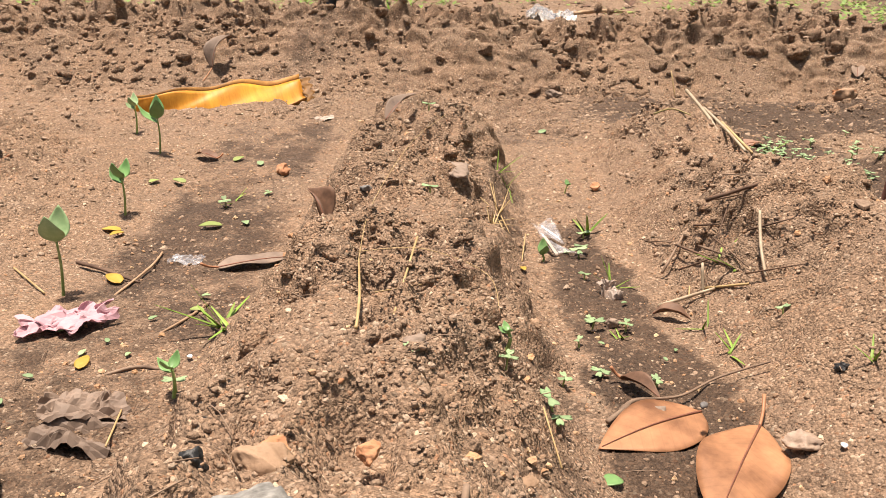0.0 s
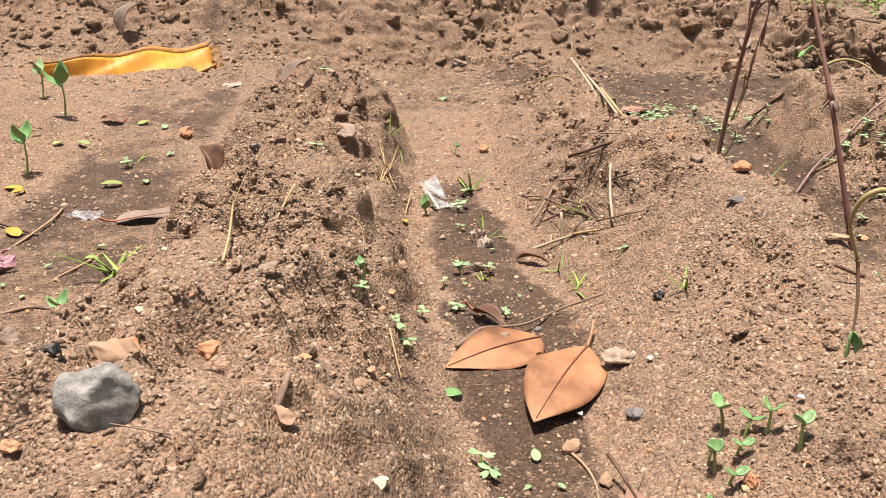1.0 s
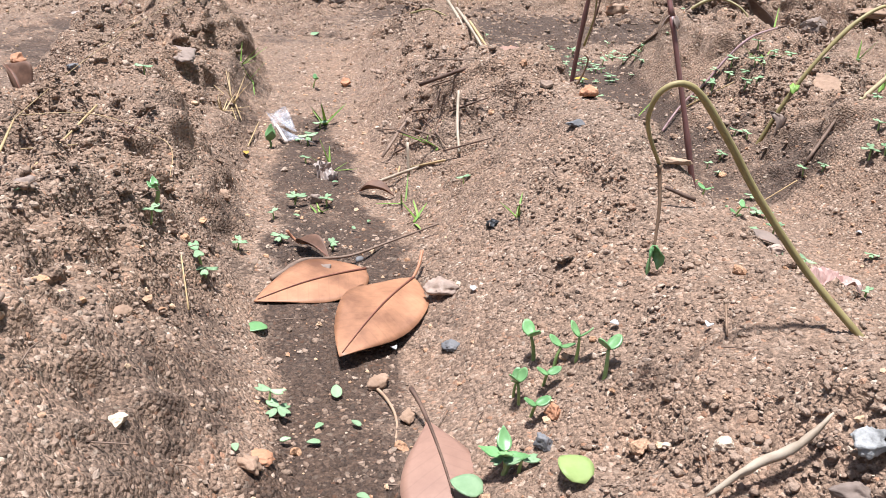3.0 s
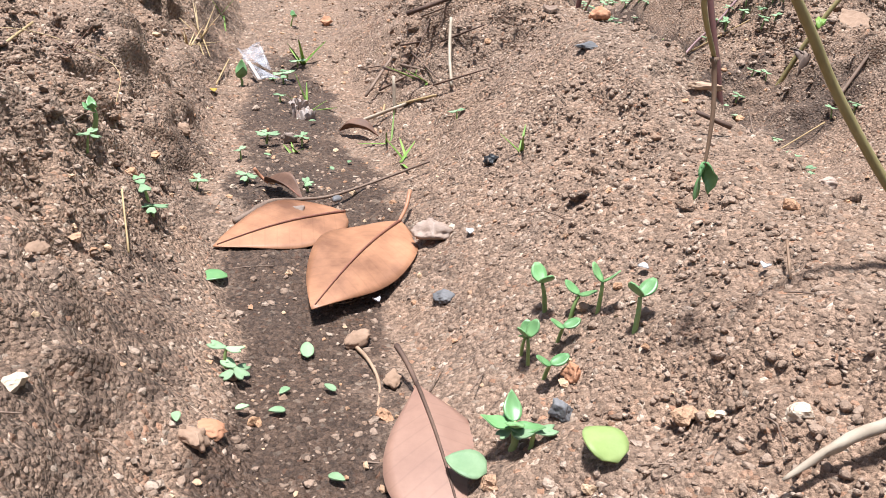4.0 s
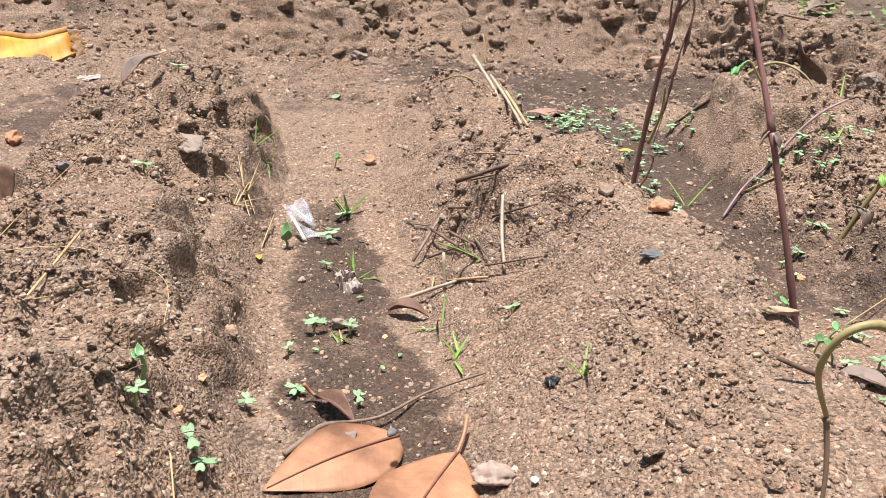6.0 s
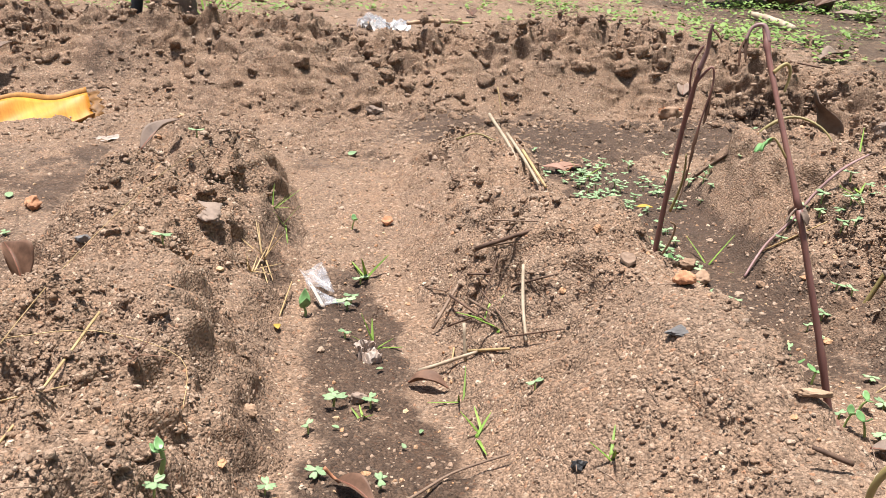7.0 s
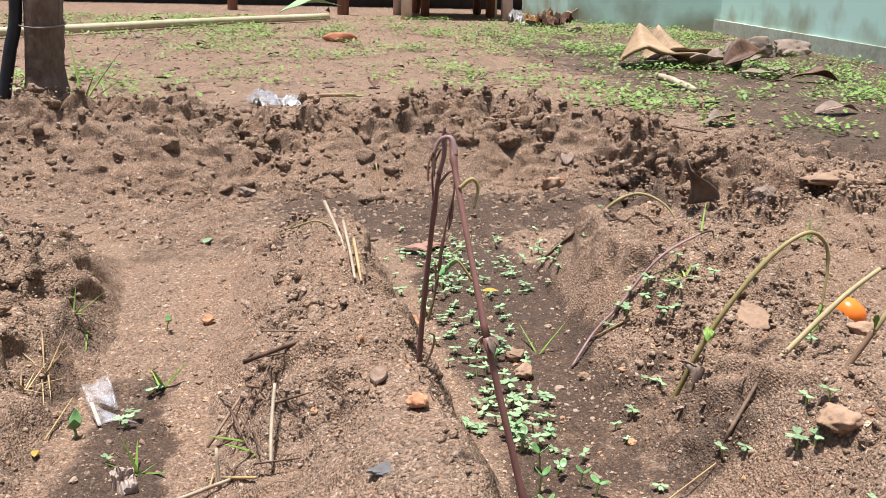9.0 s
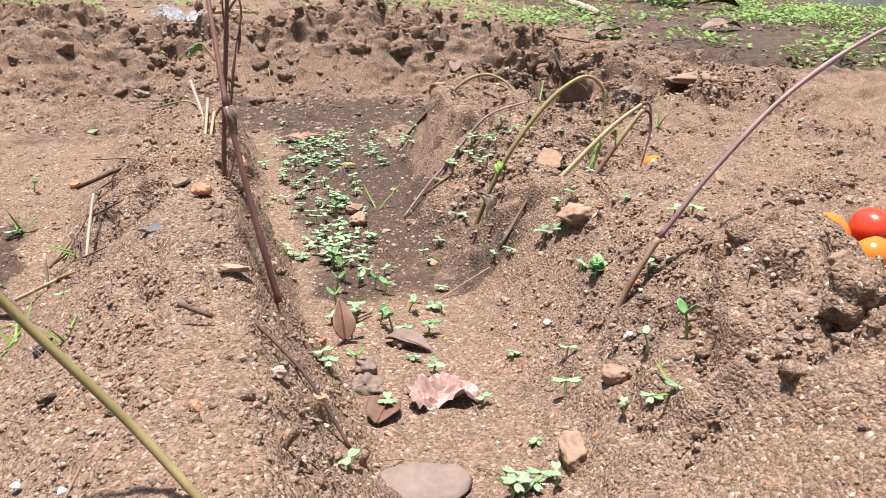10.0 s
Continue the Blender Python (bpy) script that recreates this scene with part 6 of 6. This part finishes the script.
grass_tuft(-0.245, 0.865, 9, 0.085, "small tuft of bright green grass in the furrow", 45, 0.005, seed=1)
grass_tuft(-0.235, 0.85, 5, 0.05, "small tuft of bright green grass in the furrow", 60, 0.005, seed=2)
grass_tuft(-0.357, 1.39, 5, 0.06, "thin tuft of green grass", 50, seed=3)
grass_tuft(0.088, 1.42, 6, 0.075, "thin green grass at the ridge's edge", 60, 0.003, seed=4)
grass_tuft(0.105, 1.40, 5, 0.06, "thin green grass at the ridge's edge", 70, 0.003, seed=5)
grass_tuft(0.082, 1.27, 12, 0.075, "matted tuft of dry grass at the ridge's edge", 80, 0.0022, STRAW, 6)
grass_tuft(0.07, 1.22, 9, 0.06, "matted tuft of dry grass at the ridge's edge", 85, 0.002, STRAW, 7)
grass_tuft(0.018, 0.79, 9, 0.035, "dry grass roots in the ridge", 85, 0.002, DARK_LEAF, 8)
grass_tuft(0.225, 1.06, 5, 0.055, "small green grass sprout beside paper", 40, 0.004, seed=9)
grass_tuft(0.222, 1.28, 4, 0.06, "green grass sprout in the furrow", 40, 0.006, seed=10)
grass_tuft(0.31, 0.825, 5, 0.055, "green grass sprout at the ridge's foot", 50, 0.0035, seed=11)
grass_tuft(0.305, 0.905, 5, 0.06, "thin yellowing grass at the ridge's foot", 70, 0.0025, seed=12)
grass_tuft(0.386, 0.690, 4, 0.05, "green grass sprout on the ridge", 45, 0.003, seed=13)
grass_tuft(0.345, 1.01, 4, 0.05, "green grass blades in a heap of sticks", 40, 0.006, seed=14)
grass_tuft(0.352, 0.975, 3, 0.04, "green grass blades in a heap of sticks", 40, 0.006, seed=15)
grass_tuft(0.205, 0.89, 6, 0.03, "tiny grass sprout in the furrow", 60, 0.003, seed=16)
grass_tuft(0.92, 1.235, 4, 0.06, "green grass blades among clover seedlings", 40, 0.004, seed=17)
grass_tuft(0.96, 1.30, 5, 0.05, "green grass sprout on the ridge", 40, 0.005, seed=18)
grass_tuft(0.845, 0.492, 5, 0.03, "green grass sprout at the ridge's foot", 50, 0.003, seed=20)
grass_tuft(0.73, 0.49, 3, 0.05, "thin grass blade in the furrow", 60, 0.003, seed=21)
grass_tuft(1.08, 1.50, 6, 0.07, "green grass blades behind the ridge", 75, 0.004, seed=22)
grass_tuft(0.70, 1.85, 5, 0.07, "thin grass in the weedy furrow", 60, 0.003, seed=23)
grass_tuft(0.755, 1.33, 4, 0.08, "thin grass blade in the weedy furrow", 60, 0.003, seed=24)
grass_tuft(1.46, 1.78, 6, 0.08, "small grass tuft behind the ridge", 40, 0.006, seed=25)
grass_tuft(-0.18, 2.85, 9, 0.26, "tall green grass beside the tree", 30, 0.008, seed=26)
grass_tuft(-0.10, 2.80, 9, 0.12, "green grass beside the tree", 70, 0.010, seed=27)


def leafy_sprout(x, y, height, leaf, n, label, material=SEED_LEAF, seed=0, up=35):
    q = random.Random(seed)
    t = thing("leafy_sprout", lay(x, y, 0, 0), label, "sprout", "leafy sprouts")
    part("stalk", tube([(0, 0, -0.008), (0.004, 0, height * 0.5), (0.002, 0.003, height)], [0.0022, 0.0018, 0.0014], 7, 4), SPROUT_STEM, t)
    for k in range(n):
        bm = blade(leaf * q.uniform(0.7, 1.0), leaf * 0.55, -0.12, 0.25, 0.03, nu=10, nv=6, seed=k)
        bm.transform(pose(0.002, 0.002, height * (1 - 0.12 * (k // 2)), up - 14 * (k // 2), 0, 180 * k + 70 * (k // 2) + q.uniform(-25, 25)))
        part("leaf", bm, material, t)
    return t


leafy_sprout(-0.475, 0.985, 0.072, 0.060, 2, "seedling with one large pale-backed green leaf", CLOVER_LEAF, 3, 60)
leafy_sprout(-0.512, 1.314, 0.060, 0.045, 3, "young green seedling in the furrow", SEED_LEAF, 4, 60)
leafy_sprout(-0.556, 1.645, 0.068, 0.055, 3, "young green seedling in the furrow", SEED_LEAF, 5, 60)
leafy_sprout(-0.66, 1.82, 0.06, 0.035, 3, "young pale green seedling", CLOVER_LEAF, 6, 50)
leafy_sprout(-0.256, 0.712, 0.030, 0.024, 3, "small green sprout at the ridge's foot", SEED_LEAF, 7, 50)
leafy_sprout(0.054, 0.660, 0.014, 0.014, 3, "small green sprout on the ridge's flank", SEED_LEAF, 8, 40)
leafy_sprout(0.138, 1.15, 0.012, 0.03, 2, "narrow-leaved green sprout in the furrow", SEED_LEAF, 9, 60)
leafy_sprout(0.302, 0.358, 0.016, 0.020, 4, "small green sprout beside fallen leaves", SEED_LEAF, 10, 35)
leafy_sprout(-0.52, 0.80, 0.02, 0.03, 3, "pale sprout in a clod", LIME_LEAF, 11, 40)


# ---- tomatoes ----
def tomato(x, y, d, material, label, seed, tilt=(0, 0), z=None):
    t = thing("tomato", pose(x, y, (smooth_ground(x, y) if z is None else z) + d * 0.42, tilt[0], tilt[1], 40 * seed), label, "tomato", "fallen tomatoes")
    bm = bmesh.new()
    bmesh.ops.create_uvsphere(bm, u_segments=40, v_segments=24, radius=0.5)
    for v in bm.verts:
        a = math.atan2(v.co.y, v.co.x)
        rr = math.hypot(v.co.x, v.co.y)
        k = 1 + 0.03 * math.cos(5 * a + seed) * rr
        v.co = Vector((v.co.x * k * d, v.co.y * k * d, (v.co.z * 0.90 - 0.09 * math.exp(-(rr / 0.13) ** 2) * (v.co.z > 0)) * d))
    fruit = part("fruit", bm, material, t)
    part("stalk_scar", stone((0.14 * d, 0.14 * d, 0.05 * d), seed, 2, 0.3, 0.2), BROWN_STEM, fruit).location = (0, 0, 0.365 * d)


tomato(1.205, 1.268, 0.050, TOMATO_ORANGE, "ripe orange tomato half sunk behind the ridge", 1, (35, 20), smooth_ground(1.205, 1.268) - 0.014)
tomato(1.278, 0.912, 0.062, TOMATO_ORANGE, "ripe orange tomato lying behind the ridge", 2, (60, 10), 0.010)
tomato(1.346, 0.912, 0.064, TOMATO_RED, "ripe red tomato lying behind the ridge", 3, (50, -20), 0.012)
tomato(1.292, 0.842, 0.052, TOMATO_ORANGE, "ripe orange-red tomato lying behind the ridge", 4, (20, 30), 0.012)

# ---- the yard behind the plot ----
def weeds():
    """Low leafy weeds, thicker towards the wall and the far edge."""
    bm = bmesh.new()
    q = random.Random(5)
    count = 0
    while count < 3600:
        x, y = q.uniform(-2.2, 4.2), 2.25 + 5.8 * q.random() ** 1.2
        side = 0.42 + 0.58 * float(ease(0.9, 2.4, np.float64(x))) + 0.35 * float(ease(4.0, 6.5, np.float64(y)))
        patchy = float(waves(np.array([x]), np.array([y]), 0.55, 95)[0]) * 0.5 + float(waves(np.array([x]), np.array([y]), 0.2, 96)[0]) * 0.5
        if q.random() > side * (0.35 + 1.1 * patchy) or x > 3.7 or y < 3.0 - 0.85 * float(ease(1.4, 2.0, np.float64(x))): continue
        count += 1
        z = ground(x, y)
        for k in range(q.randint(6, 12)):
            a, s = q.uniform(0, math.tau), q.uniform(0.010, 0.024)
            d = q.uniform(0.0, 0.06)
            c = Vector((x + d * math.cos(a), y + d * math.sin(a), z + q.uniform(0.006, 0.035)))
            u = Vector((math.cos(a), math.sin(a), q.uniform(-0.2, 0.7))) * s
            w = Vector((-math.sin(a), math.cos(a), q.uniform(-0.2, 0.2))) * s * 0.42
            v = [bm.verts.new(p) for p in (c, c + u * 0.5 + w, c + u, c + u * 0.5 - w)]
            bm.faces.new(v[:3]); bm.faces.new((v[0], v[2], v[3]))
    me = bpy.data.meshes.new("weeds"); bm.to_mesh(me); bm.free(); me.materials.append(WEED)
    return tagged(new("weeds", me), "low patchy green weeds on bare ground", "weeds", kind="stuff")


weeds()


def tree():
    t = thing("tree", pose(-0.250, 2.755, 0.10), "slim tree trunk with rough grey-brown bark, tied with wire", "tree")
    bm = tube([(0.0, 0, -0.08), (0.0, 0, 0.05), (0.006, 0, 0.16), (0.018, 0, 0.30), (0.03, 0.01, 0.5), (0.04, 0.02, 0.75), (0.045, 0.03, 1.0)], [0.062, 0.053, 0.049, 0.048, 0.046, 0.045, 0.044], 28, 10, ((0.16, 0.06), (0.09, 0.05)), 0.0)
    for v in bm.verts:
        k = noise.noise(Vector((v.co.x * 30, v.co.y * 30, v.co.z * 55))) * 0.07 + noise.noise(Vector((v.co.x * 12, v.co.y * 12, v.co.z * 8))) * 0.06
        v.co.x += v.co.x * k; v.co.y += v.co.y * k
    part("trunk", bm, BARK, t)
    ring = [(0.006 + 0.058 * math.cos(a), 0.058 * math.sin(a), 0.215 + 0.006 * math.sin(a)) for a in [math.tau * k / 16 for k in range(17)]]
    part("wire_tie", tube(ring, [0.0022], 6, 2), WIRE, t, "thin wire wound round the trunk")
    hang = [(0.055, -0.02, 0.215), (0.060, -0.03, 0.24), (0.064, -0.02, 0.30), (0.062, -0.02, 0.5)]
    part("wire_end", tube(hang, [0.0020], 6, 3), WIRE, t)


tree()
t = thing("garden_hose", pose(-0.352, 2.735, 0.11), "black rubber hose tied upright to a tree", "hose")
part("hose", tube([(-0.012, -0.01, -0.08), (0.0, 0.0, 0.03), (0.022, 0.005, 0.13), (0.050, 0.01, 0.26), (0.060, 0.015, 0.6), (0.062, 0.02, 1.2)], [0.0165], 14, 8), HOSE, t)
solo("plastic_pipe", tube([(-5.0, 2.95, 0.035), (-1.36, 5.80, 0.035), (-0.3, 6.9, 0.034), (0.75, 7.85, 0.034)], [0.027], 16, 10), PIPE, pose(0, 0, 0), "long cream plastic water pipe lying on the ground", "pipe")
solo("banana_leaf_piece", blade(0.55, 0.22, 0.1, 0.2, 0.03, thick=0.004, nu=14, nv=8), CLOVER_LEAF, pose(0.35, 8.0, 0.05, 6, 0, -75), "large pale green leaf lying over the pipe", "leaf")
solo("brick", stone((0.26, 0.10, 0.08), 9, 3, 0.08, 0.9), BRICK, pose(0.74, 5.95, 0.03, 0, 0, -12), "weathered red brick lying on the ground", "brick")
rod("plank_offcut", [(0.43, 3.07, 0.03), (0.52, 3.12, 0.035), (0.66, 3.25, 0.02)], [0.007, 0.009, 0.005], WOOD_CHIP, "weathered wood offcut behind the bank", "wood", sides=8, wobble=0.4)
rod("dry_stick", [(2.08, 4.05, 0.02), (2.04, 3.8, 0.025), (2.0, 3.5, 0.015)], [0.016, 0.020, 0.016], WHITE_STRAW, "pale stick lying on the weeds", "stick")
rod("dry_stick", [(1.32, 2.75, 0.01), (1.45, 2.62, 0.012), (1.58, 2.52, 0.008)], [0.004, 0.003], DARK_TWIG, "thin dark twig on the bank", "twig")
rod("wire_strand", [(-0.12, 2.98, 0.004), (0.1, 2.86, 0.012), (0.24, 2.92, 0.006)], [0.003, 0.003], WIRE, "thin dark wire lying behind the bank", "wire")
rod("dry_stick", [(0.02, 2.62, 0.02), (0.07, 2.66, 0.012)], [0.003, 0.002], TWIG, "thin twig on the bank", "twig")
rod("straw", [(0.62, 2.44, 0.06), (0.63, 2.40, 0.005)], [0.0022, 0.0018], STRAW, "thin straw on the bank's face", "straw", "straw stalks")
for i, (px, py, s) in enumerate([(0.73, 3.61, 0.10), (1.18, 4.75, 0.09), (0.95, 4.4, 0.07), (1.35, 5.2, 0.10), (-0.1, 5.5, 0.12), (0.3, 5.0, 0.09), (1.7, 4.6, 0.09), (-0.5, 6.0, 0.12), (2.9, 3.9, 0.22), (1.76, 2.72, 0.14), (0.1, 7.6, 0.2), (-0.6, 7.4, 0.2), (-1.3, 6.9, 0.2), (0.7, 8.6, 0.22)]):
    fallen_leaf(px, py, 53 * i, s, s * 0.5, GREY_LEAF if i % 2 else DARK_LEAF, "curled dead leaf on the bare ground", 0.12, 0.5, 0.05, rise=0.008, stalk=0.0, seed=float(i))

# dried banana sheaths in a heap
def sheath(x, y, turn, w, d, h, peak, label, material=None):
    """A stiff dry sheath, creased to a tent, its front edge turned up."""
    def place(u, v):
        ridge_line = max(0.0, 1 - abs(u - peak) / (peak if u < peak else 1 - peak))
        return ((u - 0.5) * w * (1 - 0.25 * v), (v - 0.5) * d + 0.04 * math.sin(3 * u), 0.015 + h * ridge_line * (0.25 + 0.75 * v) + 0.05 * (1 - v) ** 6 + 0.012 * math.sin(9 * u + 4 * v))
    return solo("banana_sheath", sheet(place, 20, 12, 0.006), material or CARD, lay(x, y, turn, 0.0), label, "dry leaf", "heap of dry sheaths")


sheath(2.32, 4.62, -6, 0.46, 0.30, 0.19, 0.30, "dry tan banana leaf sheath creased like a tent")
sheath(2.50, 4.80, 14, 0.40, 0.26, 0.17, 0.45, "dry tan banana leaf sheath in a heap on the weeds")
sheath(2.58, 4.50, -24, 0.26, 0.20, 0.08, 0.55, "brown curled banana leaf sheath in a heap on the weeds", GREY_LEAF)
solo("dry_sheath", blade(0.30, 0.16, 0.12, 0.7, 0.05, thick=0.006, nu=14, nv=8), DARK_LEAF, lay(2.55, 4.35, -70, 0.03, 10, 20), "dark curled dry leaf beside a heap of sheaths", "dry leaf")
solo("dry_sheath", blade(0.55, 0.16, 0.12, 0.6, 0.03, thick=0.006, nu=14, nv=8, outline=broad), CARD, lay(2.95, 8.2, -62, 0.05, 12, 0), "tan dry sheath lying on the ground by the wall", "dry leaf")
for i, (px, py, mt, lb) in enumerate([(2.42, 7.70, SHELL, "crumpled white wrapper in a rubbish heap"), (2.52, 7.62, BANANA_EDGE, "crumpled brown wrapper in a rubbish heap"), (2.62, 7.55, DARK_LEAF, "dark crumpled scrap in a rubbish heap")]):
    crumpled("wrapper", px, py, 60 * i, 0.26, 0.22, mt, lb, "rubbish", 40 + i, 0.12, 0.05, 0.06)
rocky("stone", 2.62, 7.0, (0.20, 0.10, 0.08), FLAT_STONE, "flat grey stone before a rubbish heap", 90, 0, 0.3, group="yard stones")
for i, (px, py, sx, sy, sz) in enumerate([(3.18, 5.25, 0.34, 0.2, 0.16), (3.50, 5.35, 0.36, 0.2, 0.15), (2.86, 4.40, 0.22, 0.16, 0.05), (2.62, 4.10, 0.10, 0.2, 0.06), (3.0, 4.95, 0.16, 0.12, 0.08)]):
    rocky("stone", px, py, (sx, sy, sz), FLAT_STONE, "rough grey stone before the wall", 95 + i, 25 * i, 0.3, group="yard stones", facets=0.9)


def bench(x, y):
    """The legs of a low table and of a plastic seat far behind the plot, with the boards that they carry."""
    a = thing("table", pose(x, y, 0), "old brown wooden table at the yard's far edge", "table")
    for dx in (0.0, 0.62):
        for dy in (0.0, 0.6):
            bm = bmesh.new(); bmesh.ops.create_cube(bm, size=1.0)
            bm.transform(Matrix.Translation((dx, dy, 0.36)) @ Matrix.Diagonal((0.075, 0.075, 0.72, 1)))
            bmesh.ops.bevel(bm, geom=bm.edges[:], offset=0.008, segments=2, affect="EDGES")
            part("leg", bm, TABLE_WOOD, a)
    bm = bmesh.new(); bmesh.ops.create_cube(bm, size=1.0)
    bm.transform(Matrix.Translation((0.31, 0.3, 0.745)) @ Matrix.Diagonal((0.95, 0.85, 0.04, 1)))
    bmesh.ops.bevel(bm, geom=bm.edges[:], offset=0.01, segments=2, affect="EDGES")
    part("tabletop", bm, TABLE_WOOD, a)
    c = thing("plastic_chair", pose(x - 0.22, y - 0.35, 0), "faded pinkish plastic chair at the yard's far edge", "chair")
    for dx in (0.0, 1.0):
        for dy in (0.0, 0.62):
            bm = bmesh.new()
            for k, (ox, oy, wx, wy) in enumerate(((0, 0, 0.09, 0.022), (0.034 if dx == 0 else -0.034, 0.03, 0.022, 0.06))):
                b2 = bmesh.ops.create_cube(bm, size=1.0)["verts"]
                bmesh.ops.transform(bm, matrix=Matrix.Translation((dx * 0.92 + ox, dy + oy, 0.215)) @ Matrix.Diagonal((wx, wy, 0.43, 1)), verts=b2)
            part("leg", bm, PLASTIC, c)
    part("seat", sheet(lambda u, v: (-0.05 + 1.02 * u, -0.04 + 0.72 * v, 0.44 - 0.02 * math.sin(math.pi * u)), 12, 8, 0.02), PLASTIC, c)
    part("backrest", sheet(lambda u, v: (-0.05 + 1.02 * u, 0.66 + 0.10 * v, 0.45 + 0.42 * v + 0.04 * math.sin(math.pi * u)), 12, 8, 0.02), PLASTIC, c)


bench(1.68, 8.55)
for px, py, s in ((0.93, 8.7, 0.055), (-0.1, 9.2, 0.05)):
    solo("wooden_post", tube([(0, 0, -0.1), (0.01, 0, 0.5), (0.0, 0.02, 1.2)], [s, s * 0.9], 12, 5, (), 0.08), TABLE_WOOD, pose(px, py, 0), "dark wooden post at the yard's far edge", "post", "posts")


# ---- walls, and a dark backdrop for shade ----
def slab(name, foot, height, thick, material, label, z0=-0.1):
    """A wall along a footline, thick to its right, top and ends closed."""
    bm = bmesh.new()
    pts = [Vector((*p, 0)) for p in foot]
    rows = []
    for i, p in enumerate(pts):
        d = (pts[min(i + 1, len(pts) - 1)] - pts[max(i - 1, 0)]).normalized()
        s = Vector((d.y, -d.x, 0)) * thick
        rows.append([bm.verts.new(p + Vector((0, 0, z0))), bm.verts.new(p + Vector((0, 0, height))), bm.verts.new(p + s + Vector((0, 0, height))), bm.verts.new(p + s + Vector((0, 0, z0)))])
    for a, b in zip(rows, rows[1:]):
        for k in range(4): bm.faces.new((a[k], a[(k + 1) % 4], b[(k + 1) % 4], b[k]))
    bm.faces.new(rows[0]); bm.faces.new(rows[-1][::-1])
    ob = new(name, mesh_of(name, bm, material, False))
    return tagged(ob, label, "wall", kind="structure")


slab("wall_right", [(3.10, 9.6), (3.16, 8.35), (4.15, 7.25), (4.02, 5.2), (3.75, 1.0), (3.6, -4.0)][::-1], 2.6, -0.22, LIMEWASH, "pale green limewashed wall, stained at its foot")
slab("wall_plinth", [(4.02, 7.25), (3.90, 5.2), (3.63, 1.0), (3.48, -4.0)][::-1], 0.10, -0.115, CONCRETE, "mossy concrete plinth along the wall's foot")
# added backdrop; its dark colour stands in for shade behind the table
slab("wall_back", [(-9.0, 10.2), (3.3, 10.2)], 2.4, -0.25, BACKDROP_SHADE, "added dark backdrop, coloured as the shade at the yard's far edge")
